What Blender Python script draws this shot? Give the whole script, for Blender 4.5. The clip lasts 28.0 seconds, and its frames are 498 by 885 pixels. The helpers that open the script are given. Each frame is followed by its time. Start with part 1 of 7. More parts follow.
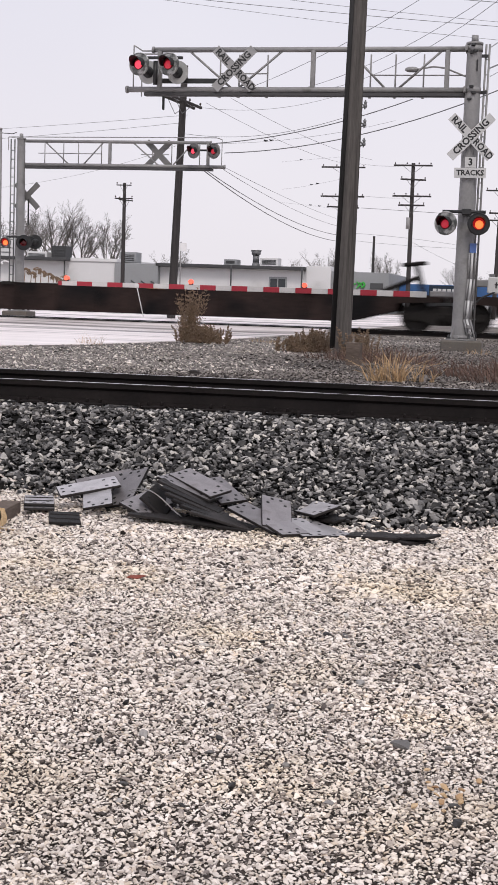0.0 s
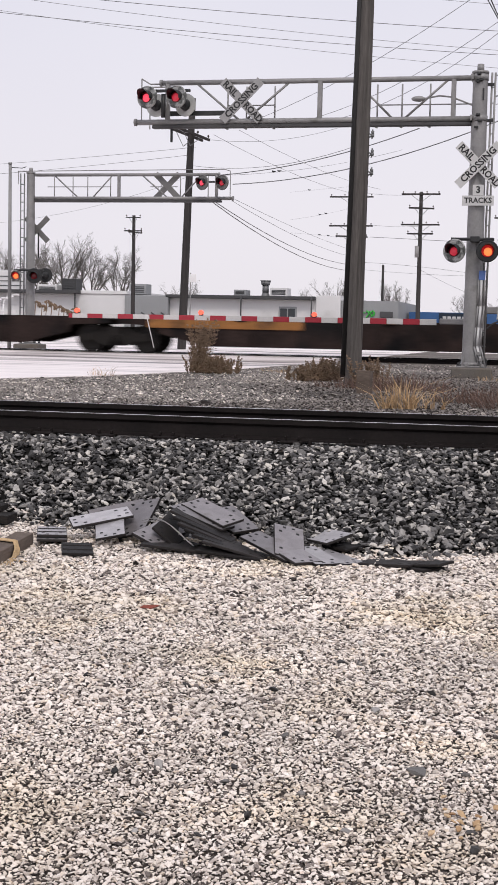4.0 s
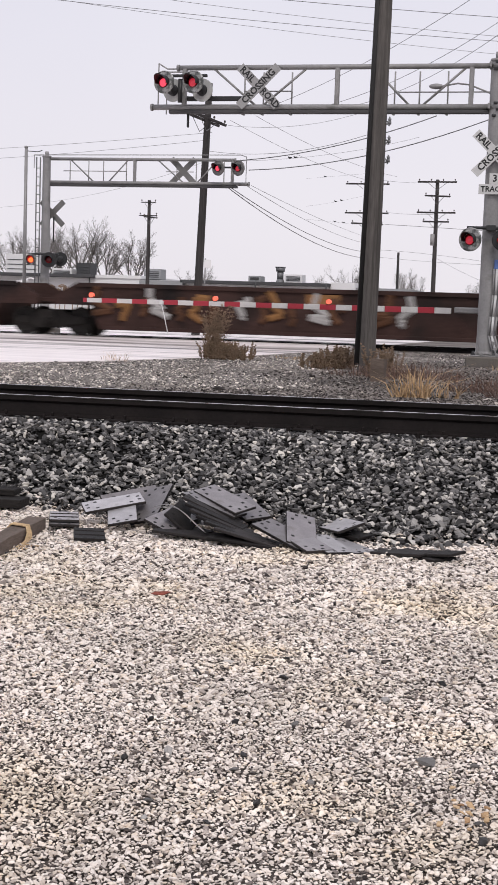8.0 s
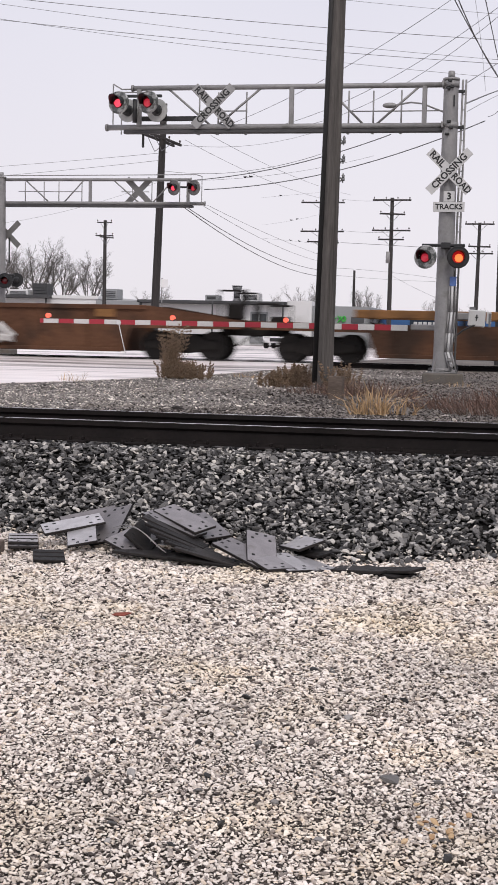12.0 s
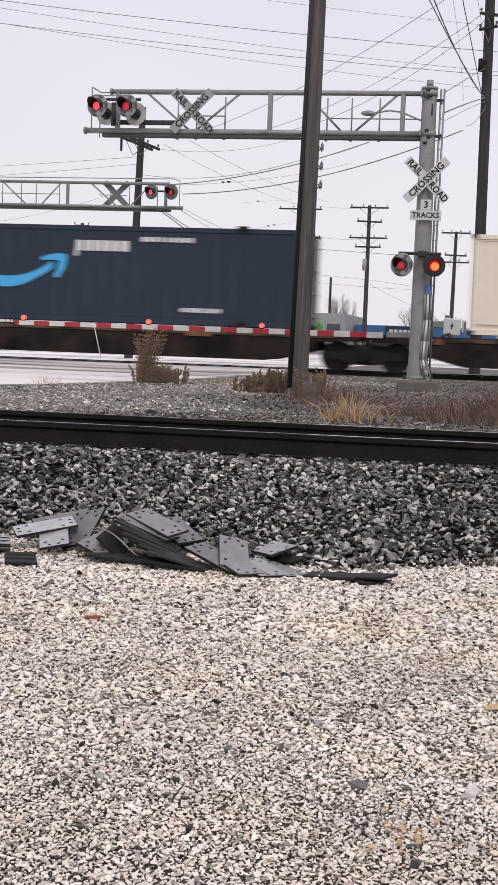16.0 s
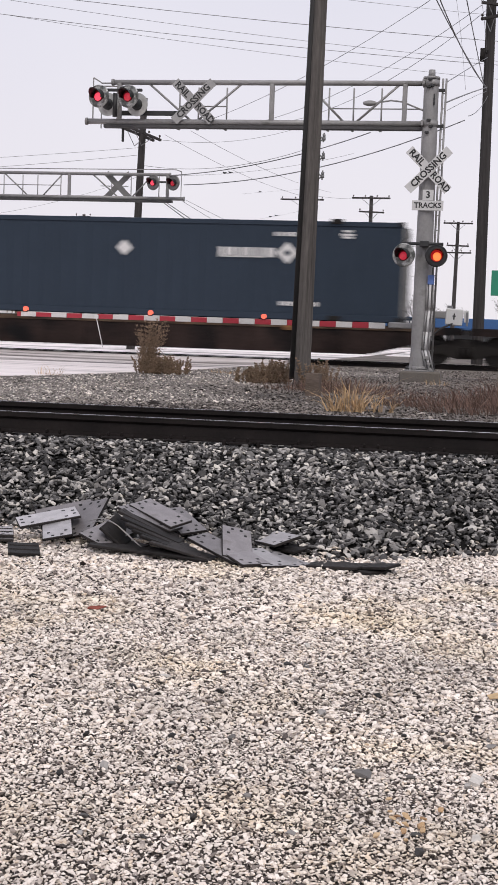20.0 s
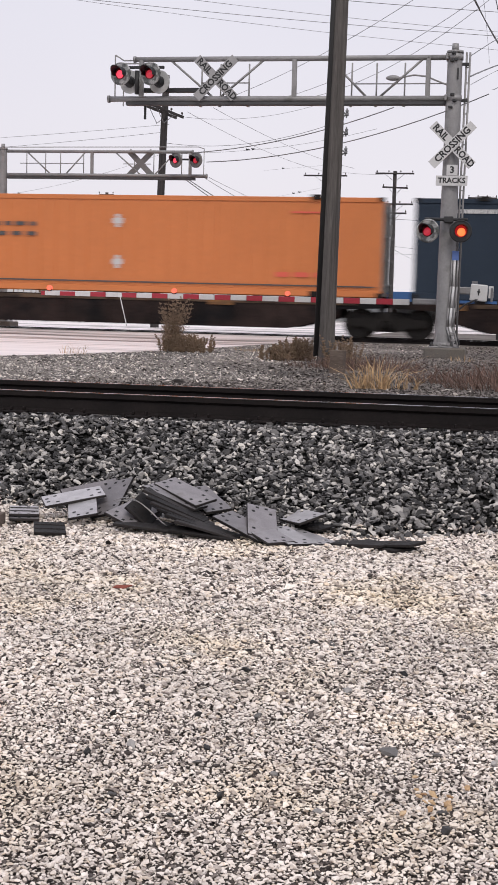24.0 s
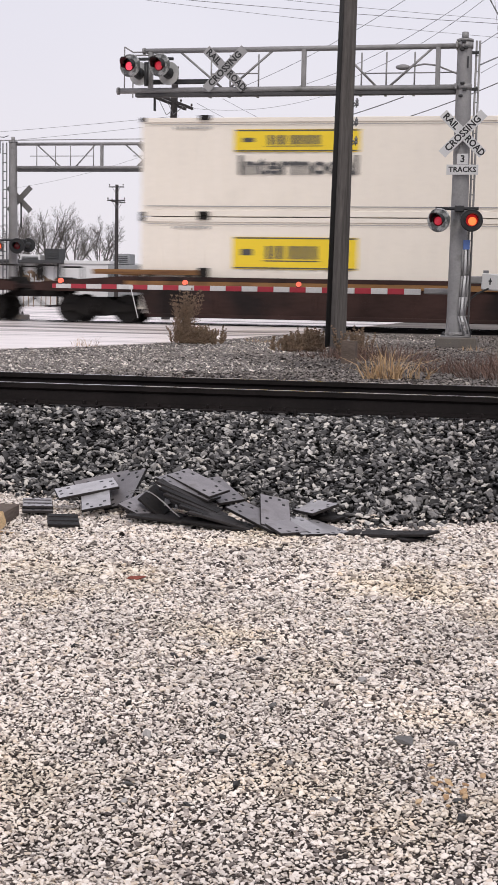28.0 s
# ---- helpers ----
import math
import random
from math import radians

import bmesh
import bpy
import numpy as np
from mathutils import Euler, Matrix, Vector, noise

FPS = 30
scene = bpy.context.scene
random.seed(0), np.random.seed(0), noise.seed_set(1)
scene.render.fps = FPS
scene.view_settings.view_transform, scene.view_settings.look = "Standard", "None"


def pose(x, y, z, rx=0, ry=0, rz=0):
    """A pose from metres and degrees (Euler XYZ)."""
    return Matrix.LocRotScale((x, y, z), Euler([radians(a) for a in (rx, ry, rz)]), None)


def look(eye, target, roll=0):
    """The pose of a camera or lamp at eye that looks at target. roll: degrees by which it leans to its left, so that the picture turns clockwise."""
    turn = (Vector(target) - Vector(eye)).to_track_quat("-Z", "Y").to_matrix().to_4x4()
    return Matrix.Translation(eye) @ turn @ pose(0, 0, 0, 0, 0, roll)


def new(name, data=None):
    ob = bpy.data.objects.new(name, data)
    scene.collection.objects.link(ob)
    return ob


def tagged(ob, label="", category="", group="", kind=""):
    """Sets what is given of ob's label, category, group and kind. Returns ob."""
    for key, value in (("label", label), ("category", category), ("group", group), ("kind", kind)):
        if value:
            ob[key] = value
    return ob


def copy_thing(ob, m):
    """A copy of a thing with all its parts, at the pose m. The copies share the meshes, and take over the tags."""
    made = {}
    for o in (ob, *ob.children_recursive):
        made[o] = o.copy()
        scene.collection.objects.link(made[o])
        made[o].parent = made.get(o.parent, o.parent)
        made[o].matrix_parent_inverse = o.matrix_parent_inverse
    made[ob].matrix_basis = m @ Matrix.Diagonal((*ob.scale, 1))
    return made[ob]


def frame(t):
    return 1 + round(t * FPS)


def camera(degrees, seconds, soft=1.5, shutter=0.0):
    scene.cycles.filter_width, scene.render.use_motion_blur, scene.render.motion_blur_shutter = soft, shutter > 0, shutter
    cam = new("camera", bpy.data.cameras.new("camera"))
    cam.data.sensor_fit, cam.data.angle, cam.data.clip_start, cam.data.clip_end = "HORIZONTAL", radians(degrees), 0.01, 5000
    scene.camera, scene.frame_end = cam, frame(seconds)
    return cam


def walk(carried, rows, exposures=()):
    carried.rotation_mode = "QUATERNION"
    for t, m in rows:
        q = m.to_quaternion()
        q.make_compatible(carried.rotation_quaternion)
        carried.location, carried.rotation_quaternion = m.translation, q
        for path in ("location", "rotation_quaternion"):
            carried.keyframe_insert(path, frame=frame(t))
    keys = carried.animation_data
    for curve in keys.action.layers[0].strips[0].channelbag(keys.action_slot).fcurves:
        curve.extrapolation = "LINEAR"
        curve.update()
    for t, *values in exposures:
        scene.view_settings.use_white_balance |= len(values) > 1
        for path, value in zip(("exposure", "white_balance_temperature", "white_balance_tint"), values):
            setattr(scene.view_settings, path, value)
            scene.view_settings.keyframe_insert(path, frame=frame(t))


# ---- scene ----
cam = camera(20.41, 28.0, soft=1.5, shutter=0.3)


def cam_pose(yaw, down, roll, x, y, z):
    """Handheld view: turned yaw degrees left of the track's normal, tilted down, rolled."""
    return pose(x, y, z) @ pose(0, 0, 0, 0, 0, yaw) @ pose(0, 0, 0, 90 - down) @ pose(0, 0, 0, 0, 0, roll)


walk(cam, [
    (0, cam_pose(11.352, 6.033, 1.884, -0.001, 0.004, 1.599)),
    (0.5, cam_pose(11.374, 6.016, 1.774, -0.001, -0.001, 1.597)),
    (1, cam_pose(11.457, 5.985, 1.697, -0.005, -0.001, 1.596)),
    (1.5, cam_pose(11.649, 5.768, 1.389, 0.003, 0.001, 1.596)),
    (2, cam_pose(11.678, 5.315, 1.344, -0.000, 0.002, 1.598)),
    (2.5, cam_pose(11.620, 4.723, 1.146, -0.002, -0.006, 1.589)),
    (4.5, cam_pose(12.116, 4.916, 1.160, 0.002, -0.003, 1.595)),
    (5, cam_pose(12.500, 5.060, 1.150, 0.000, 0.000, 1.600)),
    (5.5, cam_pose(12.790, 5.100, 1.232, -0.000, -0.001, 1.600)),
    (6, cam_pose(12.877, 5.076, 1.345, -0.001, -0.003, 1.599)),
    (6.5, cam_pose(12.794, 5.096, 1.490, -0.003, 0.003, 1.596)),
    (7, cam_pose(12.650, 5.161, 1.573, -0.001, -0.001, 1.596)),
    (7.5, cam_pose(12.497, 5.296, 1.703, 0.002, 0.002, 1.602)),
    (8, cam_pose(12.380, 5.388, 1.797, -0.002, -0.002, 1.600)),
    (8.5, cam_pose(12.340, 5.508, 1.814, -0.006, -0.001, 1.602)),
    (9, cam_pose(12.328, 5.550, 1.823, -0.007, -0.000, 1.603)),
    (9.5, cam_pose(12.330, 5.537, 1.777, -0.003, -0.004, 1.602)),
    (10, cam_pose(12.226, 5.405, 1.831, -0.004, -0.001, 1.601)),
    (10.5, cam_pose(12.021, 5.198, 1.772, -0.006, 0.002, 1.602)),
    (11, cam_pose(11.634, 4.892, 1.567, -0.005, 0.001, 1.597)),
    (11.5, cam_pose(11.221, 4.692, 1.279, 0.000, -0.000, 1.608)),
    (12, cam_pose(10.685, 4.571, 1.233, -0.006, 0.001, 1.601)),
    (12.5, cam_pose(10.284, 4.562, 1.206, -0.006, 0.001, 1.601)),
    (13, cam_pose(10.032, 4.625, 1.335, -0.004, 0.001, 1.601)),
    (13.5, cam_pose(9.908, 4.675, 1.481, -0.002, 0.003, 1.599)),
    (15.5, cam_pose(9.663, 4.370, 2.002, -0.007, 0.003, 1.596)),
    (16, cam_pose(9.632, 4.321, 2.086, -0.001, -0.001, 1.598)),
    (16.5, cam_pose(9.599, 4.281, 2.216, -0.005, -0.001, 1.596)),
    (17, cam_pose(9.540, 4.243, 2.295, -0.009, -0.004, 1.597)),
    (17.5, cam_pose(9.555, 4.196, 2.237, -0.004, 0.000, 1.597)),
    (18, cam_pose(9.529, 4.177, 2.226, -0.006, -0.001, 1.597)),
    (18.5, cam_pose(9.538, 4.241, 2.195, -0.009, -0.002, 1.595)),
    (19, cam_pose(9.597, 4.408, 2.184, -0.008, 0.002, 1.598)),
    (19.5, cam_pose(9.656, 4.565, 2.078, -0.004, -0.001, 1.594)),
    (20, cam_pose(9.709, 4.694, 1.949, -0.005, -0.004, 1.593)),
    (20.5, cam_pose(9.744, 4.762, 1.977, -0.008, -0.000, 1.595)),
    (21, cam_pose(9.870, 4.848, 1.890, -0.007, -0.002, 1.599)),
    (21.5, cam_pose(10.024, 4.966, 1.869, -0.008, 0.001, 1.600)),
    (23.5, cam_pose(10.674, 5.589, 1.537, 0.002, -0.002, 1.592)),
    (24, cam_pose(10.699, 5.662, 1.511, -0.006, 0.001, 1.600)),
    (24.5, cam_pose(10.686, 5.671, 1.526, -0.014, -0.002, 1.602)),
    (25, cam_pose(10.725, 5.682, 1.393, -0.007, -0.001, 1.597)),
    (25.5, cam_pose(10.751, 5.702, 1.279, -0.007, -0.004, 1.594)),
    (26, cam_pose(10.847, 5.815, 1.162, -0.002, -0.001, 1.597)),
    (26.5, cam_pose(11.002, 5.985, 1.103, -0.009, -0.001, 1.597)),
    (27, cam_pose(11.170, 6.105, 0.955, -0.006, -0.003, 1.595)),
    (27.5, cam_pose(11.230, 6.146, 0.922, -0.008, -0.002, 1.598)),
    (28, cam_pose(11.186, 6.028, 1.040, -0.010, -0.004, 1.595)),
])

# ---- world and light: a bright, even overcast ----
world = bpy.data.worlds.new("overcast_sky")
scene.world = world
world.use_nodes = True
wn, wl = world.node_tree.nodes, world.node_tree.links
wn.clear()
w_out = wn.new("ShaderNodeOutputWorld")
w_bg = wn.new("ShaderNodeBackground")
w_sky = wn.new("ShaderNodeTexSky")
w_sky.sky_type, w_sky.sun_disc = "NISHITA", False
w_sky.sun_elevation, w_sky.sun_rotation = radians(38), radians(200)
w_sky.dust_density, w_sky.air_density = 4.0, 1.0
w_hs = wn.new("ShaderNodeHueSaturation")
w_hs.inputs["Saturation"].default_value = 0.12
w_mix = wn.new("ShaderNodeMix")
w_mix.data_type = "RGBA"
w_mix.inputs["Factor"].default_value = 0.86
w_noise = wn.new("ShaderNodeTexNoise")
w_noise.inputs["Scale"].default_value = 1.6
w_noise.inputs["Detail"].default_value = 4
w_ramp = wn.new("ShaderNodeValToRGB")
w_ramp.color_ramp.elements[0].position, w_ramp.color_ramp.elements[0].color = 0.3, (8.2, 8.05, 8.85, 1)
w_ramp.color_ramp.elements[1].position, w_ramp.color_ramp.elements[1].color = 0.75, (9.4, 9.25, 9.85, 1)
wl.new(w_sky.outputs[0], w_hs.inputs["Color"])
wl.new(w_hs.outputs[0], w_mix.inputs["A"])
wl.new(w_noise.outputs[0], w_ramp.inputs[0])
wl.new(w_ramp.outputs[0], w_mix.inputs["B"])
w_tc = wn.new("ShaderNodeTexCoord")
w_sep = wn.new("ShaderNodeSeparateXYZ")
w_map = wn.new("ShaderNodeMapRange")
w_map.inputs["From Min"].default_value, w_map.inputs["From Max"].default_value = 0.0, 0.28
w_grad = wn.new("ShaderNodeMix")      # paler towards the horizon
w_grad.data_type, w_grad.blend_type = "RGBA", "MULTIPLY"
w_grad.inputs["Factor"].default_value = 1.0
w_tone = wn.new("ShaderNodeValToRGB")
w_tone.color_ramp.elements[0].color = (1.11, 1.075, 1.05, 1)
w_tone.color_ramp.elements[1].color = (0.92, 0.93, 0.985, 1)
wl.new(w_tc.outputs["Generated"], w_sep.inputs[0])
wl.new(w_sep.outputs["Z"], w_map.inputs[0])
wl.new(w_map.outputs[0], w_tone.inputs[0])
wl.new(w_mix.outputs["Result"], w_grad.inputs["A"])
wl.new(w_tone.outputs[0], w_grad.inputs["B"])
wl.new(w_tc.outputs["Generated"], w_noise.inputs[0])
wl.new(w_grad.outputs["Result"], w_bg.inputs[0])
w_bg.inputs["Strength"].default_value = 0.1
wl.new(w_bg.outputs[0], w_out.inputs[0])

sun = new("sun", bpy.data.lights.new("sun", "SUN"))
sun.data.energy, sun.data.angle, sun.data.color = 1.5, radians(14), (1.0, 0.94, 0.87)
sun.matrix_world = look((0, 0, 0), (-0.3, 0.75, -1.0))
scene.view_settings.exposure = 0.0


# ---- materials ----
def mat(name, base, rough=0.7, metal=0.0, var=0.25, scale=6.0, fine=60.0, bump=0.15, tint=None, island=0.0, rand=0.0,
        stretch=(1, 1, 1), emit=None, strength=0.0, spec=0.5, coords="Object", stain=None, stain_at=0.6):
    """Surface with variation at two scales, relief, optional stains, and change from piece to piece."""
    m = bpy.data.materials.new(name)
    m.use_nodes = True
    n, l = m.node_tree.nodes, m.node_tree.links
    p = n["Principled BSDF"]
    p.inputs["Roughness"].default_value, p.inputs["Metallic"].default_value = rough, metal
    p.inputs["Specular IOR Level"].default_value = spec
    tc = n.new("ShaderNodeTexCoord")
    mp = n.new("ShaderNodeMapping")
    mp.inputs["Scale"].default_value = stretch
    l.new(tc.outputs[coords], mp.inputs[0])
    n1, n2 = n.new("ShaderNodeTexNoise"), n.new("ShaderNodeTexNoise")
    n1.inputs["Scale"].default_value, n1.inputs["Detail"].default_value = scale, 5
    n2.inputs["Scale"].default_value, n2.inputs["Detail"].default_value = fine, 3
    l.new(mp.outputs[0], n1.inputs[0])
    l.new(mp.outputs[0], n2.inputs[0])
    add = n.new("ShaderNodeMath")
    add.operation = "ADD"
    l.new(n1.outputs[0], add.inputs[0])
    l.new(n2.outputs[0], add.inputs[1])
    mr = n.new("ShaderNodeMapRange")
    mr.inputs["From Min"].default_value, mr.inputs["From Max"].default_value = 0.6, 1.4
    mr.inputs["To Min"].default_value, mr.inputs["To Max"].default_value = 1 - var, 1 + var
    l.new(add.outputs[0], mr.inputs[0])
    last = mr.outputs[0]
    if island or rand:
        src = n.new("ShaderNodeNewGeometry").outputs["Random Per Island"] if island else n.new("ShaderNodeObjectInfo").outputs["Random"]
        amount = island or rand
        m2 = n.new("ShaderNodeMapRange")
        m2.inputs["To Min"].default_value, m2.inputs["To Max"].default_value = 1 - amount, 1 + amount
        l.new(src, m2.inputs[0])
        mu = n.new("ShaderNodeMath")
        mu.operation = "MULTIPLY"
        l.new(last, mu.inputs[0])
        l.new(m2.outputs[0], mu.inputs[1])
        last = mu.outputs[0]
    col = n.new("ShaderNodeMix")
    col.data_type, col.blend_type = "RGBA", "MIX"
    col.inputs["A"].default_value = (*base, 1)
    col.inputs["B"].default_value = (*(tint or base), 1)
    l.new(n1.outputs[0], col.inputs["Factor"])
    colour = col.outputs["Result"]
    if stain:
        n3 = n.new("ShaderNodeTexNoise")
        n3.inputs["Scale"].default_value, n3.inputs["Detail"].default_value = scale * 0.6, 6
        l.new(mp.outputs[0], n3.inputs[0])
        sr = n.new("ShaderNodeMapRange")
        sr.inputs["From Min"].default_value, sr.inputs["From Max"].default_value = stain_at - 0.05, stain_at + 0.08
        l.new(n3.outputs[0], sr.inputs[0])
        sm = n.new("ShaderNodeMix")
        sm.data_type = "RGBA"
        l.new(sr.outputs[0], sm.inputs["Factor"])
        l.new(colour, sm.inputs["A"])
        sm.inputs["B"].default_value = (*stain, 1)
        colour = sm.outputs["Result"]
    mul = n.new("ShaderNodeVectorMath")
    mul.operation = "SCALE"
    l.new(colour, mul.inputs[0])
    l.new(last, mul.inputs["Scale"])
    l.new(mul.outputs[0], p.inputs["Base Color"])
    if bump:
        b = n.new("ShaderNodeBump")
        b.inputs["Strength"].default_value, b.inputs["Distance"].default_value = bump, 0.02
        l.new(add.outputs[0], b.inputs["Height"])
        l.new(b.outputs[0], p.inputs["Normal"])
    if emit:
        p.inputs["Emission Color"].default_value, p.inputs["Emission Strength"].default_value = (*emit, 1), strength
    return m


def stone_mat(name, stops, rough=0.85, fine=90.0, patch=None):
    """Loose stones: each stone takes its colour from a ramp."""
    m = bpy.data.materials.new(name)
    m.use_nodes = True
    n, l = m.node_tree.nodes, m.node_tree.links
    p = n["Principled BSDF"]
    p.inputs["Roughness"].default_value = rough
    p.inputs["Specular IOR Level"].default_value = 0.25
    g = n.new("ShaderNodeNewGeometry")
    r = n.new("ShaderNodeValToRGB")
    r.color_ramp.interpolation = "LINEAR"
    e = r.color_ramp.elements
    while len(e) < len(stops):
        e.new(0.5)
    for el, (at, c) in zip(e, stops):
        el.position, el.color = at, (*c, 1)
    l.new(g.outputs["Random Per Island"], r.inputs[0])
    t = n.new("ShaderNodeTexCoord")
    no = n.new("ShaderNodeTexNoise")
    no.inputs["Scale"].default_value = fine
    l.new(t.outputs["Object"], no.inputs[0])
    mr = n.new("ShaderNodeMapRange")
    mr.inputs["To Min"].default_value, mr.inputs["To Max"].default_value = 0.72, 1.25
    l.new(no.outputs[0], mr.inputs[0])
    big = n.new("ShaderNodeTexNoise")
    big.inputs["Scale"].default_value, big.inputs["Detail"].default_value = 1.3, 3
    l.new(t.outputs["Object"], big.inputs[0])
    mb = n.new("ShaderNodeMapRange")
    mb.inputs["From Min"].default_value, mb.inputs["From Max"].default_value = 0.3, 0.7
    mb.inputs["To Min"].default_value, mb.inputs["To Max"].default_value = 0.85, 1.12
    l.new(big.outputs[0], mb.inputs[0])
    mm = n.new("ShaderNodeMath")
    mm.operation = "MULTIPLY"
    l.new(mr.outputs[0], mm.inputs[0])
    l.new(mb.outputs[0], mm.inputs[1])
    s = n.new("ShaderNodeVectorMath")
    s.operation = "SCALE"
    colour = r.outputs[0]
    if patch:
        pn = n.new("ShaderNodeTexNoise")
        pn.inputs["Scale"].default_value, pn.inputs["Detail"].default_value = 0.9, 4
        l.new(t.outputs["Object"], pn.inputs[0])
        pr = n.new("ShaderNodeMapRange")
        pr.inputs["From Min"].default_value, pr.inputs["From Max"].default_value = 0.5, 0.72
        l.new(pn.outputs[0], pr.inputs[0])
        pm_ = n.new("ShaderNodeMix")
        pm_.data_type, pm_.blend_type = "RGBA", "MULTIPLY"
        l.new(pr.outputs[0], pm_.inputs["Factor"])
        l.new(colour, pm_.inputs["A"])
        pm_.inputs["B"].default_value = (*patch, 1)
        colour = pm_.outputs["Result"]
    l.new(colour, s.inputs[0])
    l.new(mm.outputs[0], s.inputs["Scale"])
    l.new(s.outputs[0], p.inputs["Base Color"])
    b = n.new("ShaderNodeBump")
    b.inputs["Strength"].default_value, b.inputs["Distance"].default_value = 0.4, 0.004
    l.new(no.outputs[0], b.inputs["Height"])
    l.new(b.outputs[0], p.inputs["Normal"])
    return m


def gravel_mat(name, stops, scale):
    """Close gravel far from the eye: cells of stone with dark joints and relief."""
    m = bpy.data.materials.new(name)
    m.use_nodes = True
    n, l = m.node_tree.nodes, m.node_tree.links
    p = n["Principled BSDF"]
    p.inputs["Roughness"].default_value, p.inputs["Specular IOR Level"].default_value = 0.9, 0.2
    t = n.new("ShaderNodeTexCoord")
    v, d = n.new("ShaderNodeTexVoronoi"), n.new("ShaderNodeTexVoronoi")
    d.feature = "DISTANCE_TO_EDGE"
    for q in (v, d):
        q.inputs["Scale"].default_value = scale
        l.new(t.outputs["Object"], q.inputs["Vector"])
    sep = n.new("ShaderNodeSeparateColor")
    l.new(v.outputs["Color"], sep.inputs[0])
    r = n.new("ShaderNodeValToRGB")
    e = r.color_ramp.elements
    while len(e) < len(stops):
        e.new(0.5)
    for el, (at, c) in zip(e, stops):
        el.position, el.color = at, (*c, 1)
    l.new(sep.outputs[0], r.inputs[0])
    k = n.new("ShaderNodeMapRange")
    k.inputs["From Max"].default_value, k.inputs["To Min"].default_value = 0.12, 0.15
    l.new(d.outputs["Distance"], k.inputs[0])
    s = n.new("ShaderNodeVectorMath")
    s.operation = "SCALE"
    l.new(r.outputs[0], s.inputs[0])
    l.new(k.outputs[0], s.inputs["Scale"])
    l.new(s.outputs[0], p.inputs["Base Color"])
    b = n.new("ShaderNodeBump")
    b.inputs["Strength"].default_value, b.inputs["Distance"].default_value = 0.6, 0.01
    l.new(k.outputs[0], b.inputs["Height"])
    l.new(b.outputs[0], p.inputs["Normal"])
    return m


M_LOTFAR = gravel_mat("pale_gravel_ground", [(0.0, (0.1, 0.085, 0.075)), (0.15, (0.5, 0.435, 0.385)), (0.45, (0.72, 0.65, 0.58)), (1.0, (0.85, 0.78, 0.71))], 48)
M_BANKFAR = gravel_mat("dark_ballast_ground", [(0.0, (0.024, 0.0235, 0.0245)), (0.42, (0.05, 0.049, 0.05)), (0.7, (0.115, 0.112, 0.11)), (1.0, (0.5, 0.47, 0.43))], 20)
M_LOT = stone_mat("pale_limestone", [(0.0, (0.035, 0.029, 0.026)), (0.05, (0.1, 0.083, 0.076)), (0.11, (0.3, 0.257, 0.231)), (0.22, (0.56, 0.49, 0.437)), (0.46, (0.8, 0.715, 0.64)),
                                     (0.86, (0.92, 0.838, 0.768)), (0.95, (0.76, 0.635, 0.51)), (1.0, (0.52, 0.455, 0.41))], patch=(1.03, 0.98, 0.84))
M_BALLAST = stone_mat("dark_ballast_stone", [(0.0, (0.015, 0.0141, 0.0136)), (0.34, (0.054, 0.051, 0.05)), (0.62, (0.155, 0.147, 0.141)),
                                             (0.83, (0.38, 0.36, 0.342)), (0.96, (0.58, 0.545, 0.5)), (1.0, (0.6, 0.56, 0.5))], rough=0.52, fine=60)
M_YARD = stone_mat("grey_yard_stone", [(0.0, (0.05, 0.046, 0.043)), (0.3, (0.2, 0.182, 0.167)), (0.62, (0.5, 0.46, 0.42)), (1.0, (0.92, 0.84, 0.76))], fine=50, patch=(0.66, 0.63, 0.6))
M_YARDBROWN = stone_mat("brown_yard_stone", [(0.0, (0.02, 0.016, 0.0145)), (0.5, (0.066, 0.056, 0.05)), (0.85, (0.15, 0.13, 0.115)), (1.0, (0.5, 0.45, 0.4))], fine=50)
M_TANSTONE = stone_mat("tan_rusty_stone", [(0.0, (0.3, 0.16, 0.08)), (0.5, (0.55, 0.38, 0.22)), (1.0, (0.68, 0.5, 0.32))])
M_CONCPALE = stone_mat("pale_concrete_crumb", [(0.0, (0.5, 0.47, 0.44)), (1.0, (0.55, 0.52, 0.48))])
# ground under the loose stones, darkened to paint the shade in their gaps
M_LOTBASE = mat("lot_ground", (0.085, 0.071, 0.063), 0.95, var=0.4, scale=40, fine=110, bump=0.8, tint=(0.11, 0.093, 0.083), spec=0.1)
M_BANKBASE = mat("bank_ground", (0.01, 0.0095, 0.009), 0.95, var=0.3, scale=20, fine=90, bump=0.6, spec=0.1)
M_GROUND = mat("yard_ground", (0.125, 0.108, 0.096), 0.9, var=0.35, scale=0.8, fine=30, bump=0.6, tint=(0.17, 0.145, 0.125), stain=(0.07, 0.058, 0.05), stain_at=0.55)
# near-white base paints the sky's sheen on wet asphalt; stain gives the dark patches
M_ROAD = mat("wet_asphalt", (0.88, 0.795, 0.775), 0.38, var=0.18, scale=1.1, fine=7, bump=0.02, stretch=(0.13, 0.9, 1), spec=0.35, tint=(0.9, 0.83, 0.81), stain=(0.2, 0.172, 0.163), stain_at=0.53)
M_RAILSIDE = mat("rail_steel", (0.0105, 0.009, 0.0088), 0.6, 0.0, spec=0.12, var=0.35, scale=3, fine=40, bump=0.15, tint=(0.016, 0.0125, 0.0118))
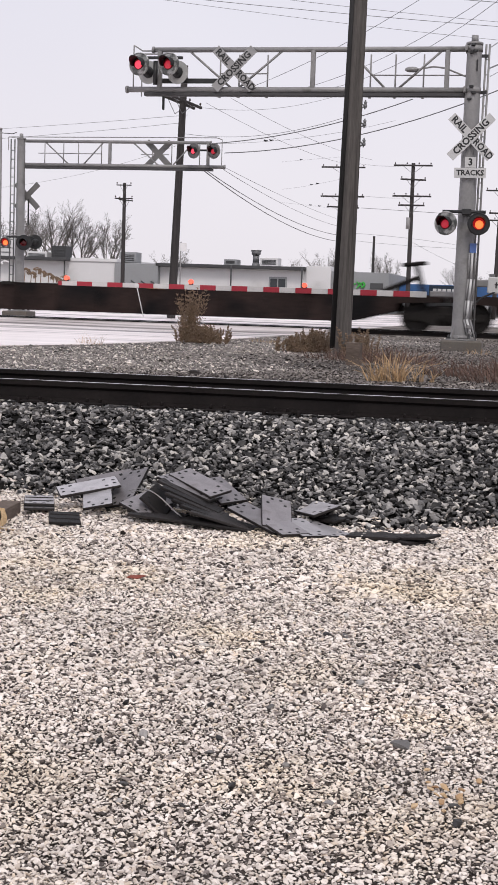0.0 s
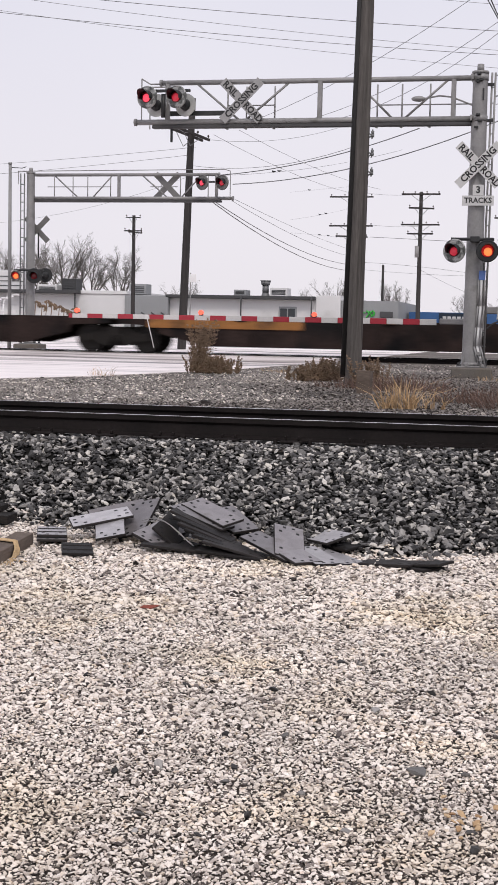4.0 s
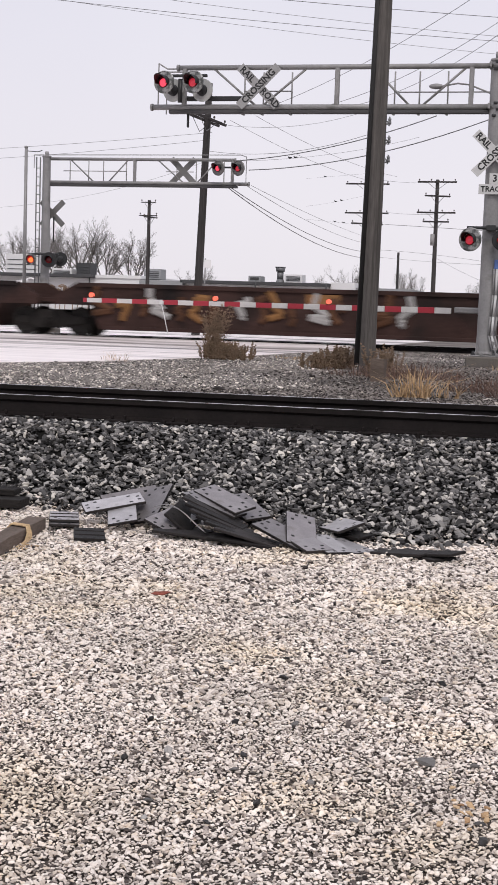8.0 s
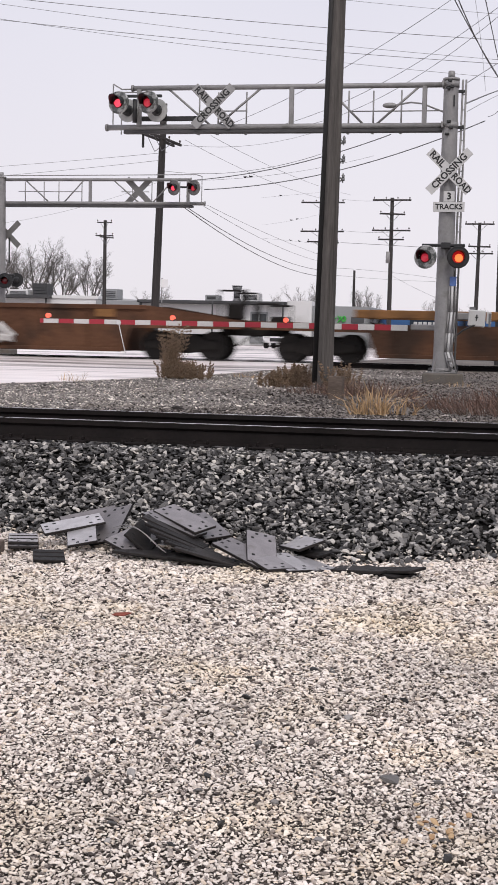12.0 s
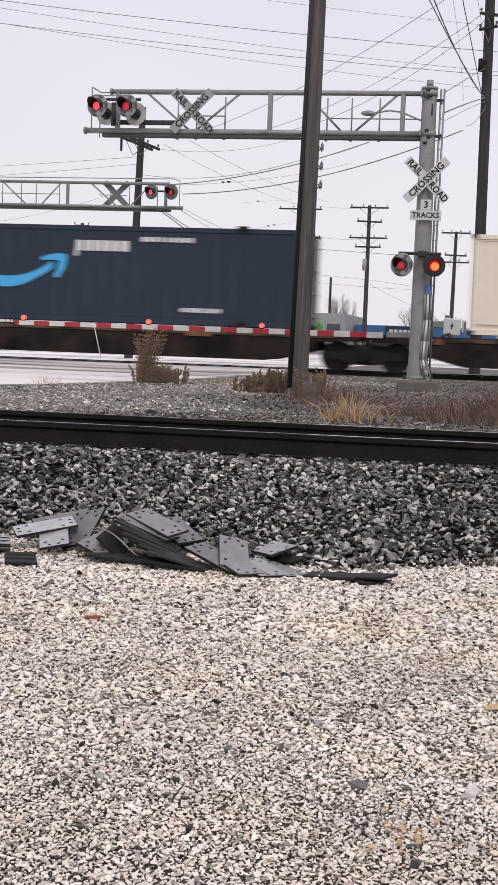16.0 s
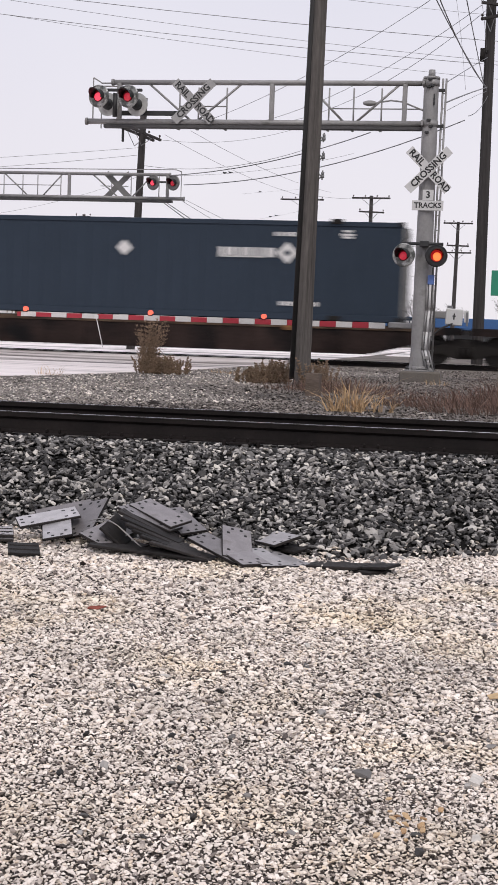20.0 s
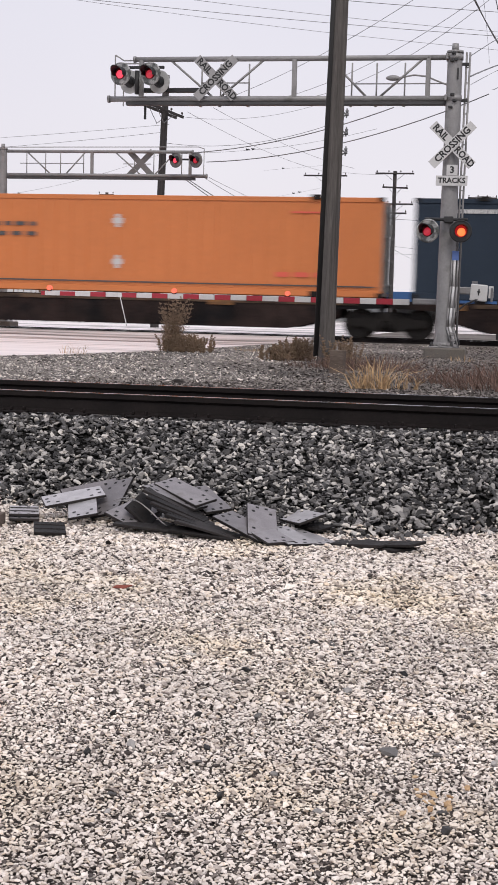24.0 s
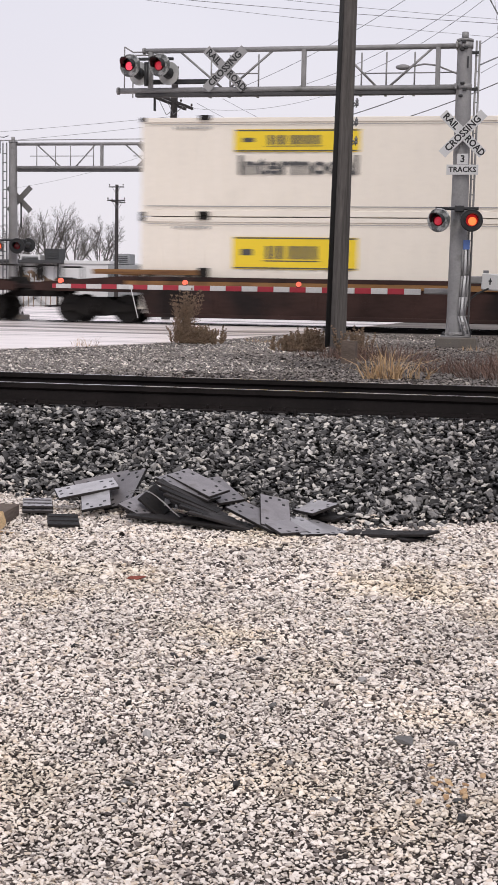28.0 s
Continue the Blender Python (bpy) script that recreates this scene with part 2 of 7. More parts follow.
M_CREO = mat("black_creosoted_timber", (0.013, 0.0115, 0.011), 0.8, var=0.4, scale=5, fine=60, bump=0.4, stretch=(0.2, 1, 1), spec=0.15, tint=(0.025, 0.022, 0.02))
M_RAILTOP = mat("polished_rail_head", (0.8, 0.79, 0.78), 0.22, 1.0, var=0.08, scale=3, fine=30, bump=0.0, stretch=(0.05, 1, 1))
M_TIE = mat("creosoted_wood", (0.06, 0.05, 0.043), 0.9, var=0.35, scale=4, fine=40, bump=0.4, stretch=(1, 0.15, 1))
M_PLATE = mat("tie_plate_steel", (0.195, 0.179, 0.183), 0.36, 0.3, spec=0.5, var=0.22, scale=9, fine=120, bump=0.06, tint=(0.25, 0.231, 0.235), rand=0.3, stain=(0.12, 0.105, 0.098), stain_at=0.64)
# near-black copy of the plate steel: shade inside the heap put into the colour
M_PLATESHADE = mat("oily_tie_plate_steel", (0.018, 0.016, 0.0155), 0.6, 0.0, spec=0.15, var=0.3, scale=9, fine=120, bump=0.08, tint=(0.03, 0.026, 0.025), rand=0.5)
# paler copy of the plate steel: sky reflection on upturned plates painted in
M_PLATEPALE = mat("bright_tie_plate_steel", (0.36, 0.342, 0.345), 0.36, 0.4, spec=0.6, var=0.2, scale=9, fine=120, bump=0.05, tint=(0.46, 0.44, 0.445), rand=0.25, stain=(0.2, 0.185, 0.18), stain_at=0.66)
M_HOLE = mat("punched_hole", (0.01, 0.01, 0.01), 0.9, var=0.1, bump=0)
M_PLANK = mat("old_sawn_timber", (0.11, 0.083, 0.068), 0.9, var=0.35, scale=5, fine=60, bump=0.4, stretch=(0.2, 1, 1), tint=(0.15, 0.12, 0.1), spec=0.2)
M_STRAW = mat("frayed_rope", (0.52, 0.37, 0.21), 0.9, var=0.35, scale=30, fine=200, bump=0.3)
M_POLE = mat("weathered_pole_wood", (0.082, 0.076, 0.072), 0.9, var=0.5, scale=3.5, fine=45, bump=0.5, spec=0.15, stretch=(3, 3, 0.1), tint=(0.12, 0.108, 0.1), stain=(0.04, 0.036, 0.034), stain_at=0.6)
M_DARKPOLE = mat("dark_pole_wood", (0.04, 0.037, 0.037), 0.9, var=0.4, scale=3.5, fine=30, bump=0.4, spec=0.15, stretch=(3, 3, 0.1), tint=(0.055, 0.05, 0.049))
M_POLEDARK = mat("tarred_cover_strip", (0.016, 0.015, 0.015), 0.7, var=0.4, scale=4, fine=50, bump=0.3, stretch=(1, 1, 0.2))
M_GALV = mat("galvanised_steel", (0.225, 0.22, 0.22), 0.55, 0.2, var=0.16, scale=3, fine=25, bump=0.05, tint=(0.28, 0.273, 0.27), stain=(0.15, 0.143, 0.137), stain_at=0.63)
M_GALVD = mat("dull_galvanised_steel", (0.17, 0.17, 0.175), 0.55, 0.35, var=0.2, scale=4, fine=30, bump=0.05)
M_ALU = mat("cast_aluminium", (0.42, 0.42, 0.41), 0.45, 0.2, var=0.55, scale=11, fine=40, bump=0.25, stain=(0.1, 0.105, 0.1), stain_at=0.5)
M_PALEDISC = mat("pale_grey_disc_paint", (0.42, 0.42, 0.41), 0.5, var=0.15, scale=6, fine=40, bump=0.03)
M_BLACK = mat("black_enamel", (0.02, 0.02, 0.021), 0.5, var=0.3, scale=6, fine=50, bump=0.05)
M_WHITE = mat("white_sign_sheeting", (0.55, 0.545, 0.54), 0.45, var=0.08, scale=4, fine=50, bump=0.02, stain=(0.5, 0.49, 0.47), stain_at=0.7)
# white sheeting painted greyer: the backlit shade of the arm's sign
M_GREYSIGN = mat("weathered_grey_sheeting", (0.3, 0.295, 0.295), 0.5, var=0.12, scale=4, fine=50, bump=0.02)
M_DARKTRAY = mat("dark_tray_steel", (0.06, 0.058, 0.06), 0.6, 0.2, var=0.25, scale=4, fine=40, bump=0.05)
M_SIGNBACK = mat("bare_sign_back", (0.17, 0.165, 0.16), 0.5, 0.3, var=0.15, scale=4, fine=40, bump=0.03)
M_LETTER = mat("black_lettering", (0.015, 0.015, 0.016), 0.6, var=0.1, bump=0)
M_RED = mat("red_reflective_sheeting", (0.3, 0.014, 0.028), 0.4, var=0.12, scale=5, fine=40, bump=0.0)
M_GATEW = mat("white_reflective_sheeting", (0.5, 0.485, 0.475), 0.4, var=0.12, scale=5, fine=40, bump=0.0)
M_LENS = mat("lit_red_lens", (0.5, 0.02, 0.04), 0.25, var=0.05, bump=0, emit=(1.0, 0.075, 0.13), strength=1.0)
M_LENSDIM = mat("dark_red_lens", (0.16, 0.012, 0.015), 0.2, var=0.05, bump=0)
M_LENSHOT = mat("glowing_amber_red_lamp", (0.6, 0.15, 0.05), 0.3, var=0.05, bump=0, emit=(1.0, 0.24, 0.06), strength=1.15)
M_LENSHALF = mat("faintly_lit_red_lens", (0.4, 0.02, 0.03), 0.25, var=0.05, bump=0, emit=(0.6, 0.03, 0.06), strength=0.55)
M_GATELAMP = mat("glowing_red_gate_lamp", (0.6, 0.1, 0.05), 0.3, var=0.05, bump=0, emit=(1.0, 0.11, 0.07), strength=1.2)
M_LENSGLOW = mat("glowing_red_lens", (0.4, 0.02, 0.02), 0.3, var=0.05, bump=0, emit=(0.5, 0.012, 0.014), strength=0.6)
M_CONC = mat("weathered_concrete", (0.125, 0.112, 0.1), 0.9, var=0.3, scale=3, fine=40, bump=0.3, stain=(0.11, 0.095, 0.08), stain_at=0.55)
M_BLUE = mat("blue_placard", (0.09, 0.16, 0.4), 0.5, var=0.15, bump=0)
M_WIRE = mat("line_wire", (0.15, 0.15, 0.155), 0.6, var=0.1, bump=0)
M_INSUL = mat("brown_glazed_insulator", (0.06, 0.045, 0.04), 0.25, var=0.1, bump=0)
M_SPINEORANGE = mat("worn_orange_yellow_paint", (0.27, 0.125, 0.038), 0.7, spec=0.2, var=0.4, scale=1.2, fine=14, bump=0.1, tint=(0.2, 0.085, 0.028), stain=(0.06, 0.032, 0.02), stain_at=0.58)
M_EDGERAIL = mat("rusty_tan_edge_rail", (0.06, 0.04, 0.027), 0.75, spec=0.2, var=0.45, scale=1.5, fine=14, bump=0.1, tint=(0.1, 0.066, 0.042), stain=(0.025, 0.018, 0.015), stain_at=0.55)
M_DOORBROWN = mat("grimy_brown_door", (0.2, 0.165, 0.12), 0.7, var=0.45, scale=1.5, fine=14, bump=0.1, tint=(0.3, 0.25, 0.19), stain=(0.07, 0.058, 0.045), stain_at=0.55)
M_CORAL = mat("coral_decal", (0.62, 0.1, 0.06), 0.5, var=0.05, bump=0)
M_RUSTRED = mat("rust_red_scrap", (0.22, 0.05, 0.028), 0.9, var=0.3, scale=20, fine=120, bump=0.2)
M_TRUCK = mat("brake_dust_steel", (0.018, 0.016, 0.015), 0.85, 0.0, spec=0.15, var=0.35, scale=6, fine=40, bump=0.3)
M_WHEEL = mat("wheel_steel", (0.03, 0.027, 0.025), 0.6, 0.1, spec=0.2, var=0.3, scale=6, fine=40, bump=0.1)
M_SPINE = mat("sooty_brown_car_paint", (0.0165, 0.012, 0.0115), 0.8, spec=0.1, var=0.5, scale=1.2, fine=14, bump=0.15, tint=(0.03, 0.0195, 0.017), stain=(0.008, 0.0075, 0.008), stain_at=0.55)
M_WELLBROWN = mat("oxide_brown_car_paint", (0.033, 0.0185, 0.016), 0.75, spec=0.15, var=0.45, scale=0.9, fine=12, bump=0.15, tint=(0.047, 0.025, 0.021), stain=(0.015, 0.011, 0.0105), stain_at=0.57)
M_WELLORANGE = mat("rusty_orange_car_paint", (0.075, 0.036, 0.022), 0.75, spec=0.15, var=0.45, scale=0.9, fine=12, bump=0.15, tint=(0.105, 0.05, 0.027), stain=(0.04, 0.024, 0.017), stain_at=0.58)
M_WELLTAN = mat("faded_tan_car_paint", (0.25, 0.135, 0.056), 0.75, spec=0.15, var=0.4, scale=0.9, fine=12, bump=0.1, tint=(0.19, 0.098, 0.042), stain=(0.09, 0.045, 0.025), stain_at=0.6)
M_WELLYELLOW = mat("faded_yellow_car_paint", (0.235, 0.12, 0.042), 0.7, spec=0.2, var=0.4, scale=0.9, fine=12, bump=0.1, tint=(0.17, 0.08, 0.034), stain=(0.07, 0.038, 0.022), stain_at=0.6)
M_DECAL = mat("pale_stencil_paint", (0.6, 0.59, 0.58), 0.6, var=0.2, bump=0)
M_GRAF = mat("grey_spray_paint", (0.34, 0.33, 0.32), 0.6, var=0.3, scale=3, fine=12, bump=0, tint=(0.5, 0.48, 0.46))
M_GRAFGREEN = mat("green_spray_paint", (0.05, 0.4, 0.06), 0.6, var=0.2, bump=0)
M_CREAM = mat("cream_container_paint", (0.76, 0.66, 0.54), 0.5, var=0.06, scale=0.8, fine=8, bump=0.02, tint=(0.8, 0.7, 0.58), stain=(0.66, 0.57, 0.46), stain_at=0.7)
M_OFFWHITE = mat("off_white_container_paint", (0.79, 0.725, 0.635), 0.5, var=0.06, scale=0.8, fine=8, bump=0.02, stain=(0.62, 0.57, 0.5), stain_at=0.7)
M_TRAILER = mat("white_trailer_skin", (0.78, 0.745, 0.69), 0.4, var=0.06, scale=0.7, fine=8, bump=0.02, stain=(0.6, 0.57, 0.53), stain_at=0.68)
M_NAVY = mat("navy_container_paint", (0.0265, 0.0375, 0.055), 0.6, spec=0.15, var=0.12, scale=1, fine=10, bump=0.02)
M_GREYC = mat("grey_container_paint", (0.33, 0.34, 0.33), 0.5, var=0.12, scale=1, fine=10, bump=0.02, stain=(0.25, 0.24, 0.23), stain_at=0.65)
M_ORANGEC = mat("orange_container_paint", (0.53, 0.165, 0.045), 0.5, var=0.1, scale=1, fine=10, bump=0.02, stain=(0.5, 0.15, 0.04), stain_at=0.68)
M_SKYBLUE = mat("sky_blue_decal", (0.05, 0.33, 0.62), 0.5, var=0.05, bump=0)
M_YELLOW = mat("yellow_decal", (0.78, 0.56, 0.02), 0.5, var=0.05, bump=0)
M_GREEN = mat("green_decal", (0.25, 0.5, 0.36), 0.5, var=0.08, bump=0)
M_GREYDECAL = mat("grey_decal", (0.33, 0.32, 0.31), 0.5, var=0.1, bump=0)
M_ORDECAL = mat("orange_decal", (0.75, 0.2, 0.08), 0.5, var=0.35, scale=1.5, fine=6, bump=0, tint=(0.8, 0.42, 0.12))
M_AMBER = mat("amber_decal", (0.78, 0.38, 0.13), 0.5, var=0.15, scale=2, fine=8, bump=0)
M_DARKDECAL = mat("charcoal_decal", (0.06, 0.06, 0.062), 0.5, var=0.1, bump=0)
M_STEELDOOR = mat("scuffed_door_steel", (0.25, 0.24, 0.22), 0.55, 0.2, var=0.3, scale=2, fine=20, bump=0.1)
M_RUBBER = mat("tyre_rubber", (0.018, 0.018, 0.018), 0.85, var=0.2, bump=0.1)
M_STUCCO = mat("white_painted_wall", (0.68, 0.67, 0.67), 0.8, var=0.06, scale=0.5, fine=10, bump=0.05, stain=(0.55, 0.54, 0.53), stain_at=0.66)
M_GREYWALL = mat("grey_metal_cladding", (0.27, 0.275, 0.28), 0.6, var=0.1, scale=0.6, fine=10, bump=0.03)
M_ROOF = mat("dark_roof_edge", (0.05, 0.05, 0.052), 0.7, var=0.2, scale=1, fine=10, bump=0.05)
M_SUNBLUE = mat("blue_canopy_panel", (0.03, 0.1, 0.26), 0.5, var=0.12, scale=1, fine=8, bump=0)
M_BARK = mat("grey_bark", (0.15, 0.135, 0.128), 0.9, var=0.3, scale=3, fine=20, bump=0.2)
M_DRYWEED = mat("dry_brown_weed", (0.2, 0.14, 0.092), 0.9, var=0.2, scale=5, fine=30, bump=0, island=0.5, tint=(0.25, 0.168, 0.112))
M_TANGRASS = mat("tan_dead_grass", (0.56, 0.4, 0.23), 0.85, var=0.15, scale=5, fine=30, bump=0, island=0.5, tint=(0.34, 0.21, 0.11))
M_REDWEED = mat("maroon_dead_weed", (0.1, 0.062, 0.05), 0.9, var=0.2, scale=5, fine=30, bump=0, island=0.5, tint=(0.17, 0.105, 0.08))
M_CARWHITE = mat("white_car_paint", (0.75, 0.75, 0.76), 0.25, var=0.03, bump=0)
M_GLASS = mat("dark_car_glass", (0.03, 0.035, 0.04), 0.06, var=0.05, bump=0)
M_HIWAYGREEN = mat("green_road_sign", (0.01, 0.17, 0.1), 0.5, var=0.05, bump=0)


# ---- small mesh helpers ----
def box(bm, c, s, m=None):
    x, y, z = (a / 2 for a in s)
    vs = [Vector(c) + Vector((i * x, j * y, k * z)) for i in (-1, 1) for j in (-1, 1) for k in (-1, 1)]
    vs = [bm.verts.new(m @ v if m else v) for v in vs]
    for f in ((0, 1, 3, 2), (4, 6, 7, 5), (0, 4, 5, 1), (2, 3, 7, 6), (0, 2, 6, 4), (1, 5, 7, 3)):
        bm.faces.new([vs[i] for i in f])
    return bm


def cbox(bm, c, s, b, m=None):
    """A box with all edges cut by b."""
    t = bmesh.new()
    box(t, c, s)
    bmesh.ops.bevel(t, geom=t.edges[:], offset=b, segments=1, affect="EDGES")
    if m:
        bmesh.ops.transform(t, matrix=m, verts=t.verts[:])
    me = bpy.data.meshes.new("tmp")
    t.to_mesh(me)
    t.free()
    bm.from_mesh(me)
    bpy.data.meshes.remove(me)
    return bm


def tube(bm, p0, p1, r0, r1=None, n=10, caps=True):
    p0, p1 = Vector(p0), Vector(p1)
    r1 = r0 if r1 is None else r1
    d = (p1 - p0).normalized()
    a = d.orthogonal().normalized()
    b = d.cross(a)
    rings = []
    for p, r in ((p0, r0), (p1, r1)):
        rings.append([bm.verts.new(p + r * (math.cos(2 * math.pi * i / n) * a + math.sin(2 * math.pi * i / n) * b)) for i in range(n)])
    for i in range(n):
        f = bm.faces.new((rings[0][i], rings[0][(i + 1) % n], rings[1][(i + 1) % n], rings[1][i]))
        f.smooth = n > 6
    if caps:
        bm.faces.new(rings[0][::-1])
        bm.faces.new(rings[1])
    return bm


def chain(bm, pts, r, n=6):
    """A bent rod or wire through points."""
    for p, q in zip(pts, pts[1:]):
        tube(bm, p, q, r, r, n)
    return bm


def extrude(bm, outline, axis, a, b):
    """Outline of (u, v) pairs drawn along an axis from a to b. For x: (y, z); for y: (x, z); for z: (x, y)."""
    def at(u, v, w):
        return {"x": (w, u, v), "y": (u, w, v), "z": (u, v, w)}[axis]
    lo, hi = [bm.verts.new(at(u, v, a)) for u, v in outline], [bm.verts.new(at(u, v, b)) for u, v in outline]
    n = len(outline)
    for i in range(n):
        bm.faces.new((lo[i], lo[(i + 1) % n], hi[(i + 1) % n], hi[i]))
    bm.faces.new(lo[::-1])
    bm.faces.new(hi)
    bmesh.ops.recalc_face_normals(bm, faces=bm.faces[:])
    return bm


def part(name, bm, material, parent=None, label="", at=None):
    me = bpy.data.meshes.new(name)
    bm.to_mesh(me)
    bm.free()
    me.materials.append(material)
    ob = new(name, me)
    if parent:
        ob.parent = parent
    if at is not None:
        ob.matrix_basis = at
    if label:
        ob["label"] = label
    return ob


def again(ob, parent, m):
    """One more piece on the same mesh."""
    o = new(ob.name.split(".")[0], ob.data)
    o.parent = parent
    o.matrix_basis = m
    if ob.get("label"):
        o["label"] = ob["label"]
    return o


def thing(name, m, label, category, group="", kind=""):
    e = new(name)
    e.matrix_basis = m
    e.empty_display_size = 0.3
    return tagged(e, label, category, group, kind)


def letters(text, size, depth, material, parent, m, name="lettering", stretch=1.0):
    cu = bpy.data.curves.new("t", "FONT")
    cu.body, cu.size, cu.extrude, cu.align_x, cu.align_y = text, size, depth, "CENTER", "CENTER"
    cu.resolution_u = 2
    cu.offset = 0.006 * size / 0.2
    tmp = bpy.data.objects.new("t", cu)
    scene.collection.objects.link(tmp)
    bpy.context.view_layer.update()
    me = bpy.data.meshes.new_from_object(tmp.evaluated_get(bpy.context.evaluated_depsgraph_get()))
    bpy.data.objects.remove(tmp)
    me.transform(Matrix.Diagonal((stretch, 1, 1, 1)))
    me.materials.clear()
    me.materials.append(material)
    ob = new(name, me)
    ob.parent = parent
    ob.matrix_basis = m
    return ob


_unit = {}


def slab(name, c, s, material, parent, label="", m=None):
    """A small block on one shared mesh, set at c with size s."""
    if material.name not in _unit:
        t = bmesh.new()
        cbox(t, (0, 0, 0), (1, 1, 1), 0.03)
        me = bpy.data.meshes.new("block")
        t.to_mesh(me)
        t.free()
        me.materials.append(material)
        _unit[material.name] = me
    o = new(name, _unit[material.name])
    o.parent = parent
    o.matrix_basis = pose(*c) @ (m or Matrix()) @ Matrix.Diagonal((*s, 1))
    if label:
        o["label"] = label
    return o


def B():
    return bmesh.new()


# ---- ground, road and tracks ----
TOE = ((-30, 10.4), (-4.4, 10.5), (-3.8, 10.2), (-3.0, 9.95), (-2.0, 9.85), (-1.4, 9.6), (-1.0, 9.45), (-0.4, 9.85), (0.3, 10.3), (30, 10.4))


def toe(x):
    return float(np.interp(x, [p[0] for p in TOE], [p[1] for p in TOE]))


def height(x, y):
    """Level of the ground: gravel lot, ballast bank of the near track, then the yard and street level."""
    t = toe(x)
    if y < t:
        return 0.0
    if y < 11.55:
        k = (y - t) / (11.55 - t)
        return 0.54 * (k ** 0.9)
    if y < 14.2:
        return 0.54
    return 0.54 + 0.05 * min(1.0, (y - 14.2) / 2)


def ground_sheet():
    xs = [-3000, -1200, -500, -200, -100, -60, -40, -25, -15, -10] + [-8 + 0.2 * i for i in range(56)] + [4, 6, 10, 18, 30, 50, 100, 200, 500, 1200, 3000]
    ys = [-600, -200, -60, -20, -10, -6, -4, -2] + [-1 + 0.3 * i for i in range(32)] + [8.5 + 0.1 * i for i in range(34)] + [12.5, 13, 13.6, 14.2, 14.8, 15.5, 16.2] + \
         [17 + i for i in range(14)] + [33, 36, 40, 44, 50, 60, 80, 120, 200, 400, 900, 2000, 4000]
    bm = B()
    grid = [[bm.verts.new((x, y, height(x, y) + (0.012 * noise.noise((x * 1.7, y * 1.7, 0)) if 2 < y < 30 and abs(x) < 12 else 0))) for x in xs] for y in ys]
    for j in range(len(ys) - 1):
        for i in range(len(xs) - 1):
            bm.faces.new((grid[j][i], grid[j][i + 1], grid[j + 1][i + 1], grid[j + 1][i])).smooth = True
    for f in bm.faces:
        q = f.calc_center_median()
        # beds under modelled stones take the dark gap-shade colours
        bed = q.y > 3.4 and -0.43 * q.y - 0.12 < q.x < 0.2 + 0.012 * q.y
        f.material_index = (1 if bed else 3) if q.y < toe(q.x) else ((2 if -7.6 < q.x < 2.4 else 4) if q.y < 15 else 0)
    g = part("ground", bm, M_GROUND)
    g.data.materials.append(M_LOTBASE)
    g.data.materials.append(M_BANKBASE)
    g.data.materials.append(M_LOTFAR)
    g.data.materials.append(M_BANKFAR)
    return tagged(g, "grey gravelly railway yard ground with a pale gravel lot", "ground", kind="structure")


ground_sheet()

# road that bends past the signal mast and crosses the tracks
road_edge = ((-13.5, 15.2), (-11.6, 18.0), (-9.9, 21.2), (-8.5, 24.2), (-7.7, 27.0), (-7.05, 29.6), (-6.6, 33.7), (-6.1, 39.5), (-5.2, 60), (-4.2, 99))
bm = B()
lo = [(x, y, 0.605) for x, y in road_edge]
hi = [(x - 13 if y < 60 else x - 60, y + 0.0, 0.605) for x, y in road_edge]
va, vb = [bm.verts.new(p) for p in lo], [bm.verts.new(p) for p in hi]
vc, vd = [bm.verts.new((x, y, 0.4)) for x, y, z in lo], [bm.verts.new((x, y, 0.4)) for x, y, z in hi]
for i in range(len(lo) - 1):
    bm.faces.new((va[i], va[i + 1], vb[i + 1], vb[i]))
    bm.faces.new((va[i + 1], va[i], vc[i], vc[i + 1]))
    bm.faces.new((vb[i], vb[i + 1], vd[i + 1], vd[i]))
bmesh.ops.recalc_face_normals(bm, faces=bm.faces[:])
road = tagged(part("road", bm, M_ROAD), "wet asphalt road with painted pale sky sheen and dark patches", "road", kind="structure")

bm = B()
extrude(bm, ((-70, 99.5), (60, 99.5), (60, 62), (-4.6, 62), (-4.4, 99)), "z", 0.58, 0.604)
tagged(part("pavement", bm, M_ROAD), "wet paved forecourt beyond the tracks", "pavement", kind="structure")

RAIL = ((-0.075, 0), (0.075, 0), (0.075, 0.012), (0.012, 0.03), (0.009, 0.12), (0.036, 0.142), (0.036, 0.18), (0.028, 0.186),
        (-0.028, 0.186), (-0.036, 0.18), (-0.036, 0.142), (-0.009, 0.12), (-0.012, 0.03), (-0.075, 0.012))


def track(yc, top, x0, x1, label, ties, tie_x):
    t = thing("railway_track", pose(0, yc, top - 0.186), label, "railway track", kind="structure")
    for side in (-1, 1):
        bm = B()
        extrude(bm, [(u + side * 0.753, v) for u, v in RAIL], "x", x0, x1)
        r = part("rail", bm, M_RAILSIDE, t, "dark brown steel rail")
        bm = B()
        extrude(bm, [(u + side * 0.753, v) for u, v in ((-0.027, 0.1862), (0.027, 0.1862), (0.03, 0.1882), (-0.03, 0.1882))], "x", x0, x1)
        part("railhead", bm, M_RAILTOP, r, "polished running surface")
    if ties:
        bm = B()
        cbox(bm, (0, 0, -0.115), (0.23, 2.6, 0.17), 0.012)
        tie = part("tie", bm, M_TIE, t, at=pose(tie_x[0], 0, 0, rz=0.6))
        for x in tie_x[1:]:
            again(tie, t, pose(x, 0, 0, rz=random.uniform(-1.2, 1.2)))
    return t


